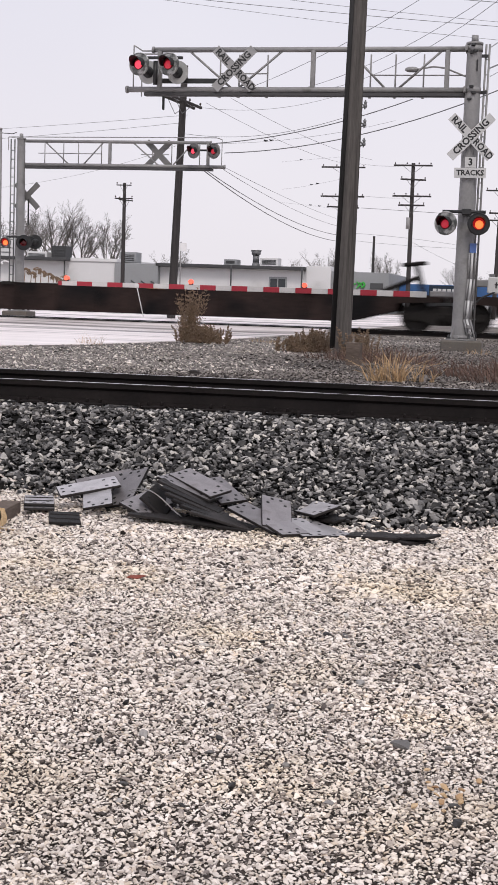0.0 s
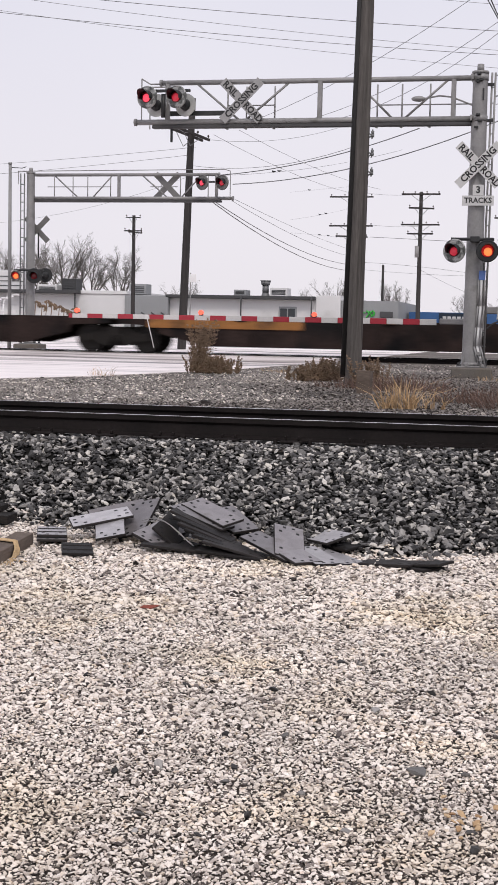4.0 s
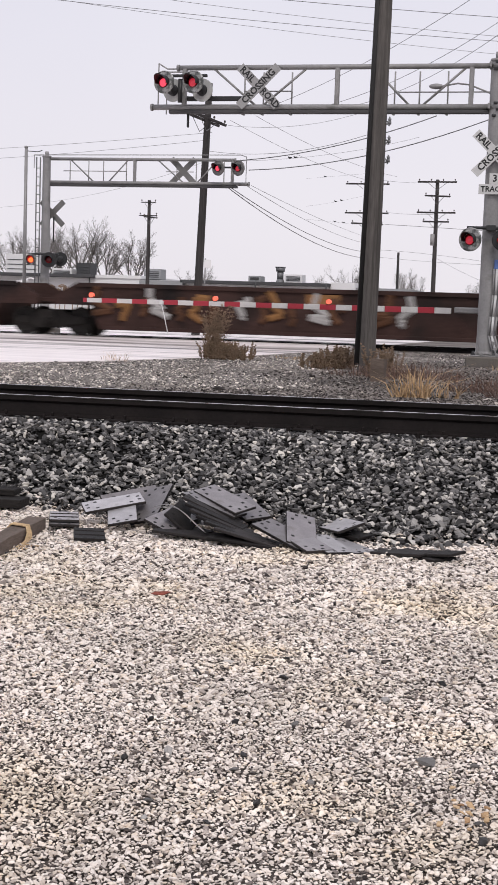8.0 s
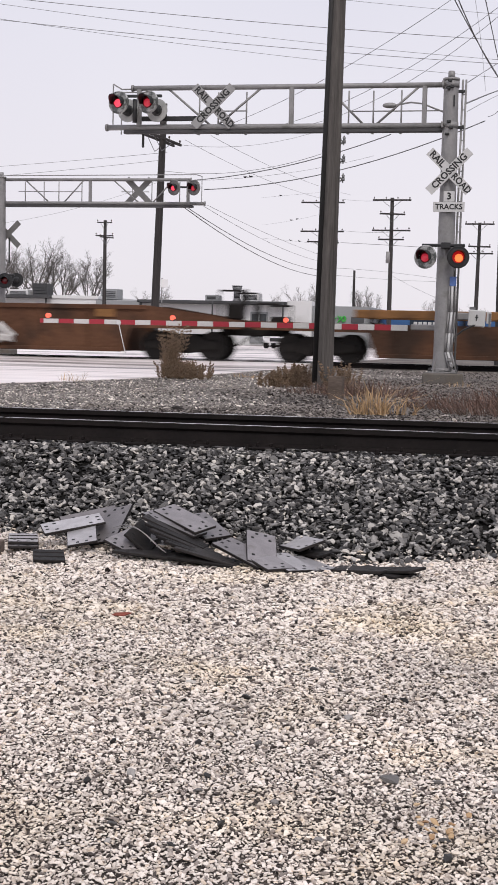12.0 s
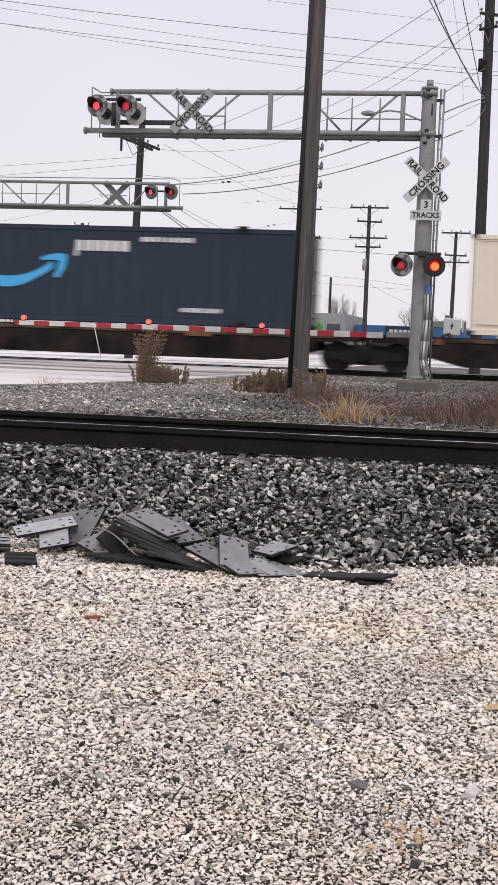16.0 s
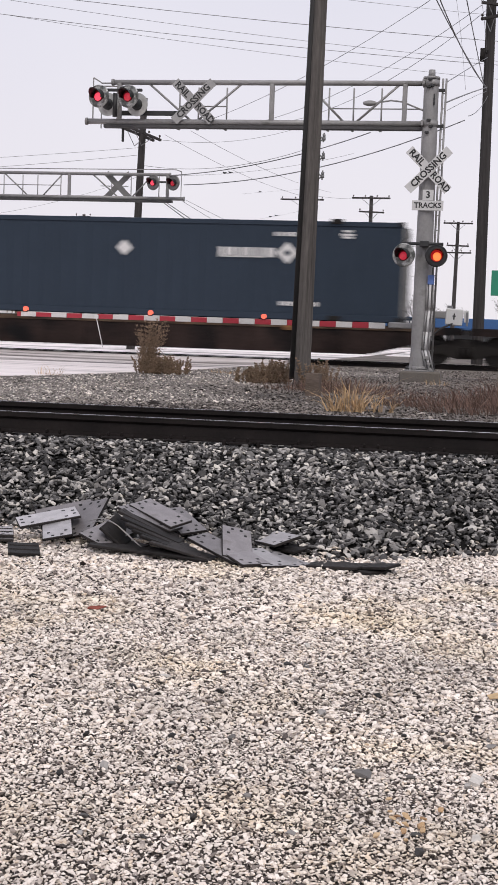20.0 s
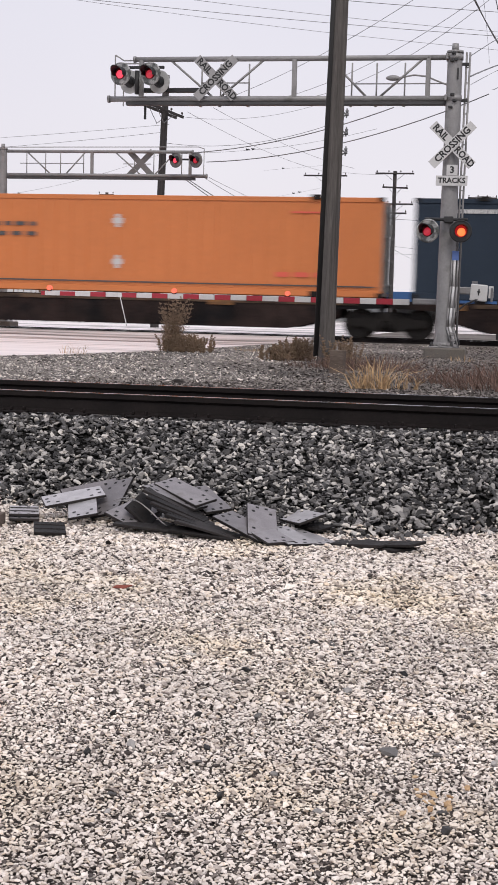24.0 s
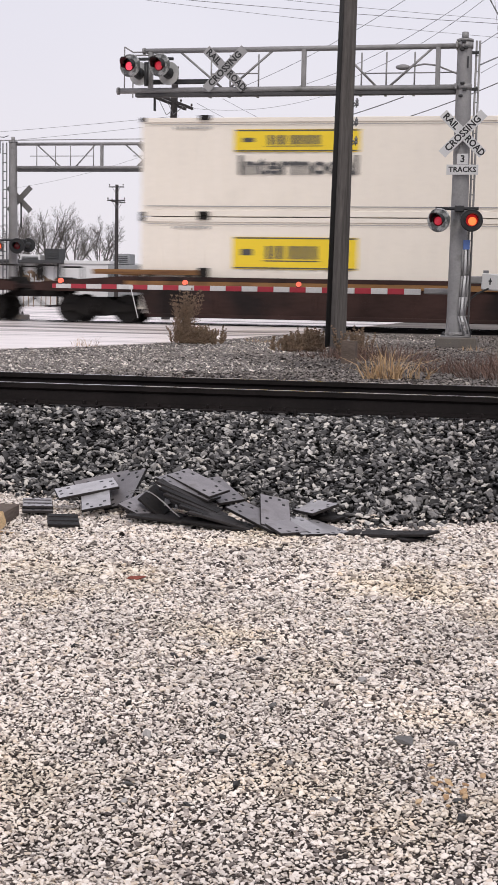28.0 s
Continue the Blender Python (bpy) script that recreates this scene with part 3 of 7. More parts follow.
# crossing panels of the street, level with the rails of the main track
bm = B()
extrude(bm, ((37.6, 0.6), (40.2, 0.704), (41.27, 0.704), (41.27, 0.5), (37.6, 0.5)), "x", -36, -5.9)
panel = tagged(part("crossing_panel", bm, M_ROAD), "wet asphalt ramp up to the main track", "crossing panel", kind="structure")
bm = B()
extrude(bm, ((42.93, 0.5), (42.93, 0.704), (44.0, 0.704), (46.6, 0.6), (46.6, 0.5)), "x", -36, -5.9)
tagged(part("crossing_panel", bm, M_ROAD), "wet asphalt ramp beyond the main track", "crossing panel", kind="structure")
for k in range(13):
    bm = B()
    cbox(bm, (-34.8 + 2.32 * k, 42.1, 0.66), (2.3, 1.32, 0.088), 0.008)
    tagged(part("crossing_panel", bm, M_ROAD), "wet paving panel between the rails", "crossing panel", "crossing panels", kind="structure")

near_ties = [-9.0 + 0.573 * i for i in range(24)]
near_track = track(12.81, 0.77, -60, 60, "near railway track on dark stone ballast", True, near_ties)
train_track = track(42.1, 0.72, -800, 800, "main railway track set in the street crossing", True, [-24 + 0.56 * i for i in range(70)])

# plates, spikes and anchors along the near track
bm = B()
cbox(bm, (0, 0, 0), (0.2, 0.4, 0.02), 0.004)
plate0 = part("plate", bm, M_RAILSIDE, near_track, "rusty tie plate under the rail", at=pose(near_ties[0], -0.753, 0.002))
bm = B()
for dx in (-0.06, 0.06):
    for dy in (-0.1, 0.1):
        cbox(bm, (dx, dy, 0.03), (0.022, 0.04, 0.035), 0.006)
spike0 = part("spike", bm, M_RAILSIDE, near_track, "rail spikes", at=pose(near_ties[0], -0.753, 0))
bm = B()
cbox(bm, (0, -0.085, -0.005), (0.035, 0.03, 0.06), 0.006)
cbox(bm, (0, 0, -0.025), (0.03, 0.19, 0.02), 0.005)
anchor0 = part("anchor", bm, M_RAILSIDE, near_track, "rail anchor clip", at=pose(near_ties[0] - 0.16, -0.753, 0))
for i, x in enumerate(near_ties):
    for side in (-0.753, 0.753):
        if i or side > 0:
            again(plate0, near_track, pose(x, side, 0.002))
            again(spike0, near_track, pose(x, side, 0, rz=random.uniform(-2, 2)))
        if i % 2 == 0:
            for d in (-0.155, 0.155):
                if i or side > 0 or d > 0:
                    again(anchor0, near_track, pose(x + d, side, 0))


def stones(name, material, label, xyz, sizes, flat, faces="cube", seed=1, category="gravel", jit=0.42, tilt=0.35):
    """A layer of loose angular stones in one mesh."""
    rng = np.random.default_rng(seed)
    n = len(xyz)
    if faces == "octa":
        base = np.array(((0.6, -0.15, 0), (-0.6, 0.1, 0), (0.2, 0.6, 0), (-0.1, -0.6, 0), (0.1, 0.1, 0.5), (-0.1, 0, -0.5)), float)
        quads = np.array(((0, 2, 4), (2, 1, 4), (1, 3, 4), (3, 0, 4), (2, 0, 5), (1, 2, 5), (3, 1, 5), (0, 3, 5)))
    elif faces == "cube":
        base = np.array([(i, j, k) for i in (-1, 1) for j in (-1, 1) for k in (-1, 1)], float) * 0.5
        quads = np.array(((0, 1, 3, 2), (4, 6, 7, 5), (0, 4, 5, 1), (2, 3, 7, 6), (0, 2, 6, 4), (1, 5, 7, 3)))
    else:
        t = bmesh.new()
        bmesh.ops.create_icosphere(t, subdivisions=1, radius=0.58)
        t.verts.ensure_lookup_table()
        base = np.array([v.co[:] for v in t.verts])
        quads = np.array([[v.index for v in f.verts] for f in t.faces])
        t.free()
    k = len(base)
    v = np.repeat(base[None], n, 0) * (1 + rng.uniform(-jit, jit, (n, k, 3)))
    v = v * sizes[:, None, None] * np.stack([rng.uniform(0.8, 1.45, n), rng.uniform(0.65, 1.1, n), rng.uniform(0.45, 0.85, n) * flat], 1)[:, None, :]
    a, b, c = rng.uniform(0, 6.283, n), rng.normal(0, tilt, n), rng.normal(0, tilt, n)
    ca, sa, cb, sb, cc, sc = np.cos(a), np.sin(a), np.cos(b), np.sin(b), np.cos(c), np.sin(c)
    x, y, z = v[..., 0], v[..., 1], v[..., 2]
    y, z = y * cb[:, None] - z * sb[:, None], y * sb[:, None] + z * cb[:, None]
    x, z = x * cc[:, None] + z * sc[:, None], -x * sc[:, None] + z * cc[:, None]
    x, y = x * ca[:, None] - y * sa[:, None], x * sa[:, None] + y * ca[:, None]
    v = np.stack([x, y, z], -1) + xyz[:, None, :]
    f = (quads[None] + (np.arange(n) * k)[:, None, None]).reshape(-1, quads.shape[1])
    me = bpy.data.meshes.new(name)
    me.vertices.add(n * k)
    me.vertices.foreach_set("co", v.reshape(-1).astype(np.float32))
    s = f.shape[1]
    me.loops.add(f.size)
    me.loops.foreach_set("vertex_index", f.reshape(-1).astype(np.int32))
    me.polygons.add(len(f))
    me.polygons.foreach_set("loop_start", np.arange(0, f.size, s, dtype=np.int32))
    me.update(calc_edges=True)
    me.shade_flat()
    me.materials.append(material)
    return tagged(new(name, me), label, category, kind="stuff")


def levels(x, y):
    """height() for arrays."""
    t = np.interp(x, [p[0] for p in TOE], [p[1] for p in TOE])
    k = np.clip((y - t) / (11.55 - t), 0, 1)
    return np.where(y < 11.55, 0.54 * k ** 0.9, 0.54 + 0.05 * np.clip((y - 14.2) / 2, 0, 1))


rng = np.random.default_rng(7)
# pale lot gravel: a close layer of stones side by side over the wedge before the bank, and some lying on top
for space, y0, y1, mean, sd in ((0.0138, 3.3, 5.2, 0.0114, 2), (0.0165, 5.2, 7.2, 0.0143, 12), (0.022, 7.2, 10.75, 0.0192, 6)):
    gx, gy = np.meshgrid(np.arange(-4.9, 0.4, space), np.arange(y0, y1, space * 0.95))
    gx, gy = gx.ravel() + rng.uniform(-0.48, 0.48, gx.size) * space, gy.ravel() + rng.uniform(-0.48, 0.48, gy.size) * space
    top = rng.random(gx.size) < 0.16
    x = np.concatenate([gx, gx[top] + space * 0.5])
    y = np.concatenate([gy, gy[top] + space * 0.5])
    lift = np.concatenate([np.zeros(gx.size), np.full(top.sum(), 0.008)])
    edge = np.interp(x, [p[0] for p in TOE], [p[1] for p in TOE]) + rng.normal(0, 0.09, len(x)) + 0.05
    keep = (y < edge) & (x > -0.43 * y - 0.12) & (x < 0.16 + 0.012 * y)
    x, y, lift = x[keep], y[keep], lift[keep]
    size = np.clip(rng.lognormal(math.log(mean), 0.32, len(x)), 0.007, 1.75 * mean)
    z = levels(x, y) + 0.002 + 0.3 * size + lift + rng.uniform(0, 0.005, len(x))
    stones("lot_gravel", M_LOT, "pale crushed limestone gravel", np.stack([x, y, z], 1), size, 0.62, "ico", seed=sd, jit=0.38, tilt=0.34)

# coarser scatter over the rest of the lot
n = 13000
x, y = rng.uniform(-8, 5, n), rng.uniform(-3, 10.3, n)
keep = ~((y > 3.3) & (x > -0.43 * y - 0.12 + rng.normal(0, 0.05, n)) & (x < 0.16 + 0.012 * y + rng.normal(0, 0.05, n))) & (y < np.interp(x, [p[0] for p in TOE], [p[1] for p in TOE]))
x, y = x[keep], y[keep]
stones("lot_gravel", M_LOT, "pale crushed limestone gravel", np.stack([x, y, np.full(len(x), 0.006)], 1), rng.uniform(0.018, 0.034, len(x)), 0.8, "octa", seed=18, jit=0.32)

# dark ballast on the bank and between the rails
n = 36000
x = rng.uniform(-7.5, 2.2, n)
y = rng.uniform(8.8, 12.0, n)
edge = np.interp(x, [p[0] for p in TOE], [p[1] for p in TOE]) + rng.normal(0, 0.1, n)
keep = y > edge
x, y = x[keep], y[keep]
sz = np.clip(rng.lognormal(math.log(0.037), 0.3, len(x)), 0.018, 0.062)
z = levels(x, y) + 0.006 + rng.uniform(0, 0.03, len(x))
z = np.where(y > 11.78, np.minimum(z, 0.52), z)
stones("track_ballast", M_BALLAST, "dark angular trap-rock ballast bank", np.stack([x, y, z], 1), sz, 0.68, "ico", seed=3, category="ballast", jit=0.42, tilt=0.5)
n = 5000
x, y = rng.uniform(-7.5, 2.2, n), rng.uniform(12.2, 15.2, n)
sz = rng.lognormal(math.log(0.05), 0.3, n)
stones("crib_ballast", M_BALLAST, "dark ballast between the rails and beyond them", np.stack([x, y, 0.52 + rng.uniform(0, 0.03, n)], 1), sz, 0.8, "ico", seed=4, category="ballast", tilt=0.7)

n = 1500
x, y = rng.uniform(-7.0, 2.0, n), rng.normal(11.93, 0.05, n)
stones("rail_crumbs", M_YARDBROWN, "rusty brown crumbs along the rail's foot", np.stack([x, y, 0.545 + rng.uniform(0, 0.015, n)], 1), rng.uniform(0.012, 0.03, n), 0.8, "octa", seed=31, category="ballast")

# grey yard stone between the near track and the street
n = 60000
y = 15 + 25 * rng.random(n) ** 1.25
x = rng.uniform(-0.47, 0.13, n) * y - 0.2
redge = np.interp(y, [p[1] for p in road_edge], [p[0] for p in road_edge]) + rng.normal(0, 0.1, n)
keep = x > redge
x, y = x[keep], y[keep]
sz = rng.lognormal(math.log(0.02), 0.45, len(x))
brown = x + 1.1 * np.sin(y * 0.9) + rng.normal(0, 0.5, len(x)) > -4.6 + 0.12 * (y - 17)
for pick, m_, label, sd in ((~brown, M_YARD, "grey crushed stone beside the street", 5), (brown, M_YARDBROWN, "dark brown cinders and soil crumbs in the yard", 15)):
    stones("yard_stone", m_, label, np.stack([x, y, levels(x, y) + 0.006], 1)[pick], sz[pick], 0.8, "octa", seed=sd)


# ---- crossing signals ----
def rot_y(deg):
    return pose(0, 0, 0, 0, deg, 0)


FRONT = pose(0, 0, 0, 90)      # lettering that faces the street's near side


def crossbuck(parent, c, front, width=0.2, length=1.2, face=M_WHITE):
    """Two crossed sign blades; the lettered side faces -y."""
    for k, (ang, words) in enumerate(((45, ("RAIL", "ROAD")), (-45, ("CROSSING",)))):
        bm = B()
        cbox(bm, (0, 0, 0), (length, 0.006, width), 0.002)
        at = pose(c[0], c[1] - 0.012 * k * (1 if front else -1), c[2]) @ rot_y(ang)
        blade = part("crossbuck_blade", bm, face if front else M_SIGNBACK, parent, "" if front else "bare grey back of a crossing sign blade", at=at)
        if front:
            if len(words) == 2:
                letters("RAIL", 0.2, 0.001, M_LETTER, blade, pose(-0.36, -0.0045, 0) @ FRONT, stretch=0.95)
                letters("ROAD", 0.2, 0.001, M_LETTER, blade, pose(0.36, -0.0045, 0) @ FRONT, stretch=0.9)
            else:
                letters("CROSSING", 0.2, 0.001, M_LETTER, blade, pose(0, -0.0045, 0) @ FRONT, stretch=0.98)


def signal_head(parent, c, turn, lens, disc=0.3, body=M_BLACK, plate=None, ring=None, fat=1.0):
    """A flashing-light unit: backing disc, hood, lens, housing. Faces -y, then turned about z."""
    base = pose(*c, rz=turn)
    bm = B()
    tube(bm, (0, 0.0, 0), (0, 0.025, 0), disc, disc, 28)
    tube(bm, (0, -0.02, 0), (0, 0.0, 0), disc * 0.93, disc, 28, False)
    d = part("backing_disc", bm, plate or M_BLACK, parent, at=base)
    bm = B()
    seg, r, q = 18, 0.142, 0.133
    rows_ = []
    for i in range(seg + 1):
        a = radians(-20 + 220 * i / seg)
        k = -0.3 * (0.5 + 0.5 * math.sin(min(max(a, 0), math.pi)))
        rows_.append([bm.verts.new((rr * math.cos(a), yy, rr * math.sin(a))) for rr, yy in ((r, 0), (r, k), (q, k), (q, 0))])
    for u, v in zip(rows_, rows_[1:]):
        for e in range(3):
            bm.faces.new((u[e], v[e], v[e + 1], u[e + 1]))
    part("hood", bm, M_BLACK, d)
    bm = B()
    bmesh.ops.create_uvsphere(bm, u_segments=20, v_segments=10, radius=0.125)
    bmesh.ops.transform(bm, matrix=Matrix.Diagonal((1, 0.3, 1, 1)), verts=bm.verts[:])
    for f in bm.faces:
        f.smooth = True
    part("lens", bm, ring or M_LENSDIM, d, "red signal lens", at=pose(0, -0.015, 0))
    if lens is not M_LENSDIM:
        bm = B()
        bmesh.ops.create_uvsphere(bm, u_segments=16, v_segments=8, radius=0.088)
        bmesh.ops.transform(bm, matrix=Matrix.Diagonal((1, 0.3, 1, 1)), verts=bm.verts[:])
        part("lamp_core", bm, lens, d, "glowing centre of the lens", at=pose(0.01, -0.045, -0.02))
    bm = B()
    tube(bm, (0, 0.025, 0), (0, 0.16, 0), 0.17 * fat, 0.13 * fat, 16)
    tube(bm, (0, 0.16, 0), (0, 0.2, 0), 0.13 * fat, 0.07 * fat, 16)
    part("housing", bm, body, d)
    return d


def truss(parent, x0, x1, zt, zb, depth, verts, thick, diags, rails):
    """A flat cantilever truss along x with a railed walkway behind it."""
    for z, r, a, b, nm in ((zt, 0.056, x0 + (0.58 if x1 > x0 else -0.5), x1, "top_chord"), (zb, 0.062, x0, x1, "bottom_chord")):
        bm = B()
        tube(bm, (a, 0, z), (b, 0, z), r, r, 12)
        tube(bm, (a - 0.02, 0, z), (a + 0.03, 0, z), r * 1.3, r * 1.3, 12)
        part(nm, bm, M_GALV, parent)
    for x in verts:
        bm = B()
        tube(bm, (x, depth, zb - 0.08), (x, depth, zt), 0.018, 0.018, 8)
        part("rail_post", bm, M_GALV, parent)
    for x in thick:
        bm = B()
        cbox(bm, (x, 0, (zb + zt) / 2), (0.1, 0.1, zt - zb), 0.012)
        part("upright", bm, M_GALV, parent)
    for xa, xb in diags:
        bm = B()
        tube(bm, (xa, 0, zt - 0.03), (xb, 0, zb + 0.03), 0.025, 0.025, 8)
        part("diagonal", bm, M_GALV, parent)
    for xa, xb, z in rails:
        bm = B()
        tube(bm, (xa, depth, z), (xb, depth, z), 0.014, 0.014, 8)
        part("handrail", bm, M_GALV, parent)
    bm = B()
    cbox(bm, ((x0 + x1) / 2 + (0.2 if x1 > x0 else -0.2), 0.03, zb - 0.1), (abs(x1 - x0) - 0.4, 0.16, 0.075), 0.01)
    part("cable_tray", bm, M_DARKTRAY, parent, "dark steel tray under the bottom chord")
    for x in verts:
        slab("clip", (x, depth * 0.5, zb - 0.075), (0.05, depth, 0.03), M_GALVD, parent)


def mast(parent, h, r0, r1, off=0.0):
    bm = B()
    for za, zb_, ra, rb in ((0.28, 0.36, r0 * 1.3, r0 * 1.12), (0.36, 0.7, r0 * 1.12, r0 * 1.02), (0.7, h, r0 * 1.02, r1)):
        tube(bm, (off, 0, za), (off, 0, zb_), ra, rb, 24, za < 0.3)
    part("mast", bm, M_GALV, parent, "tapered galvanised steel mast")
    bm = B()
    tube(bm, (off, 0, h), (off, 0, h + 0.05), r1 * 1.15, r1 * 1.15, 20)
    tube(bm, (off, 0, h + 0.05), (off, 0, h + 0.2), r1 * 0.5, r1 * 0.45, 14)
    part("mast_cap", bm, M_GALV, parent)
    bm = B()
    cbox(bm, (off, 0, 0.265), (0.62, 0.62, 0.035), 0.01)
    part("base_plate", bm, M_GALV, parent)
    for i, (x, y) in enumerate(((off - 0.25, -0.25), (off + 0.25, -0.25), (off - 0.25, 0.25), (off + 0.25, 0.25))):
        bm = B()
        tube(bm, (x, y, 0.1), (x, y, 0.36), 0.025, 0.025, 8)
        tube(bm, (x, y, 0.28), (x, y, 0.315), 0.05, 0.05, 6)
        tube(bm, (x, y, 0.2), (x, y, 0.235), 0.05, 0.05, 6)
        part("anchor_bolt", bm, M_BLACK, parent)
    for a in (0, 90, 180, 270):
        bm = B()
        extrude(bm, ((r0 * 0.98, 0.28), (r0 * 1.5, 0.28), (r0 * 1.0, 0.6)), "y", -0.012, 0.012)
        part("gusset", bm, M_GALV, parent, at=pose(off, 0, 0, rz=a + 45))


near_sig = thing("cantilever_signal", pose(-1.37, 30.0, 0.56), "galvanised cantilever railway crossing signal with red flashing lights", "crossing signal", "crossing signals")
mast(near_sig, 6.42, 0.195, 0.155, -0.11)
bm = B()
cbox(bm, (-0.08, 0, 0.05), (0.86, 0.86, 0.4), 0.03)
part("foundation", bm, M_CONC, near_sig, "weathered concrete footing")
ZT, ZB = 6.34, 5.49
truss(near_sig, -7.66, -0.16, ZT, ZB, 0.62, (-5.7, -5.27, -4.63, -2.35, -1.81, -1.2), (-6.92, -3.52, -0.66),
      ((-6.25, -5.3), (-4.2, -5.15), (-2.75, -1.95), (-0.78, -1.68)), ((-5.7, -4.63, 5.93), (-2.35, -0.16, 5.9)))
bm = B()
chain(bm, ((-7.52, 0, ZB), (-7.52, 0, ZT + 0.1), (-7.32, 0, ZT - 0.02), (-6.92, 0, ZT - 0.02)), 0.016)
part("end_railing", bm, M_GALV, near_sig)
bm = B()
chain(bm, ((-7.47, 0.5, ZB - 0.08), (-7.47, 0.5, ZT), (-6.92, 0.5, ZT)), 0.016)
part("end_railing", bm, M_GALV, near_sig)
bm = B()
cbox(bm, (-6.9, -0.42, ZT - 0.24), (1.2, 0.06, 0.06), 0.01)
tube(bm, (-6.92, -0.36, ZT - 0.3), (-6.92, -0.36, ZB + 0.05), 0.05, 0.05, 10)
part("signal_crossarm", bm, M_BLACK, near_sig)
bm = B()
cbox(bm, (-6.3, 0.1, ZB + 0.2), (1.4, 0.08, 0.1), 0.01)
cbox(bm, (-6.85, 0.1, ZB - 0.25), (0.05, 0.05, 0.35), 0.01)
part("cable_bracket", bm, M_BLACK, near_sig)
for x, lens in ((-7.24, M_LENS), (-6.58, M_LENSHALF)):
    signal_head(near_sig, (x, -0.55, 5.95), -14, lens, 0.245, M_ALU, M_ALU)
    signal_head(near_sig, (x + 0.1, -0.1, 5.84), 166, M_LENSDIM, 0.25, M_BLACK, M_PALEDISC, fat=0.75)
crossbuck(near_sig, (-5.23, -0.1, 5.92), True, face=M_GREYSIGN)
crossbuck(near_sig, (-0.08, -0.27, 4.5), True)
# collars of the arm on the mast
for z in (ZT, ZB):
    bm = B()
    tube(bm, (-0.11, 0, z - 0.06), (-0.11, 0, z + 0.06), 0.175, 0.175, 18)
    cbox(bm, (-0.27, 0, z), (0.05, 0.4, 0.12), 0.01)
    col = part("clamp_collar", bm, M_GALV, near_sig)
    for dx, dz in ((-0.02, 0.06), (0.03, -0.07), (-0.05, -0.2 if z == ZB else -0.1)):
        bm = B()
        cbox(bm, (-0.11 + dx, -0.185, z + dz), (0.09, 0.05, 0.05), 0.01)
        part("clamp_bolt", bm, M_BLACK, col)
bm = B()
cbox(bm, (-0.03, -0.165, 5.98), (0.03, 0.02, 0.24), 0.005, pose(0, 0, 0))
part("strap_end", bm, M_BLACK, near_sig)
# track count signs
bm = B()
cbox(bm, (-0.07, -0.24, 3.98), (0.23, 0.006, 0.22), 0.003)
s3 = part("number_sign", bm, M_WHITE, near_sig, "small white sign with the number 3")
letters("3", 0.2, 0.001, M_LETTER, s3, pose(-0.07, -0.2445, 3.98) @ FRONT)
bm = B()
cbox(bm, (-0.07, -0.24, 3.76), (0.66, 0.006, 0.21), 0.003)
st = part("tracks_sign", bm, M_WHITE, near_sig, "white sign lettered TRACKS")
letters("TRACKS", 0.155, 0.001, M_LETTER, st, pose(-0.07, -0.2445, 3.76) @ FRONT)
# lights on the mast
bm = B()
tube(bm, (-0.6, -0.3, 2.95), (0.3, -0.3, 2.95), 0.035, 0.035, 10)
cbox(bm, (-0.1, -0.24, 2.95), (0.2, 0.2, 0.12), 0.01)
part("signal_crossarm", bm, M_BLACK, near_sig)
signal_head(near_sig, (-0.52, -0.42, 2.7), -18, M_LENSHALF, 0.25, M_ALU, M_ALU)
signal_head(near_sig, (0.17, -0.42, 2.7), 6, M_LENSHOT, 0.235, M_BLACK, M_BLACK, M_LENSGLOW)
# ladder on the mast's far side, conduit, placard and boxes
bm = B()
for x in (0.13, 0.2):
    tube(bm, (x - 0.05, 0.05, 0.4), (x, 0.05, 6.45), 0.022, 0.022, 8)
for i in range(18):
    tube(bm, (0.09 + 0.01 * i / 6, 0.05, 0.7 + 0.32 * i), (0.18 + 0.01 * i / 6, 0.05, 0.7 + 0.32 * i), 0.012, 0.012, 6)
part("ladder", bm, M_GALV, near_sig, "narrow galvanised ladder on the mast")
for z in (5.45, 6.2):
    slab("ladder_bracket", (0.08, 0.02, z), (0.2, 0.05, 0.06), M_BLACK, near_sig)
bm = B()
cbox(bm, (0.07, -0.2, 2.2), (0.14, 0.03, 0.2), 0.008)
part("blue_placard", bm, M_BLUE, near_sig, "small blue emergency placard")
for x, r in ((0.0, 0.02), (0.06, 0.026), (0.13, 0.018)):
    bm = B()
    chain(bm, ((x, -0.2, 2.1), (x, -0.2, 1.55), (x - 0.03, -0.22, 1.1), (x - 0.05, -0.22, 0.7), (x + 0.08, -0.25, 0.25)), r, 8)
    part("conduit", bm, M_WHITE if r > 0.025 else M_GALV, near_sig, "bent pale conduit")
for x, z in ((0.06, 0.55), (0.1, 0.42), (0.0, 0.33), (-0.18, 0.31), (0.14, 0.3)):
    slab("conduit_fitting", (x, -0.28, z), (0.08, 0.08, 0.06), M_GALV, near_sig, "pale conduit fitting", rot_y(20 * x * 10))
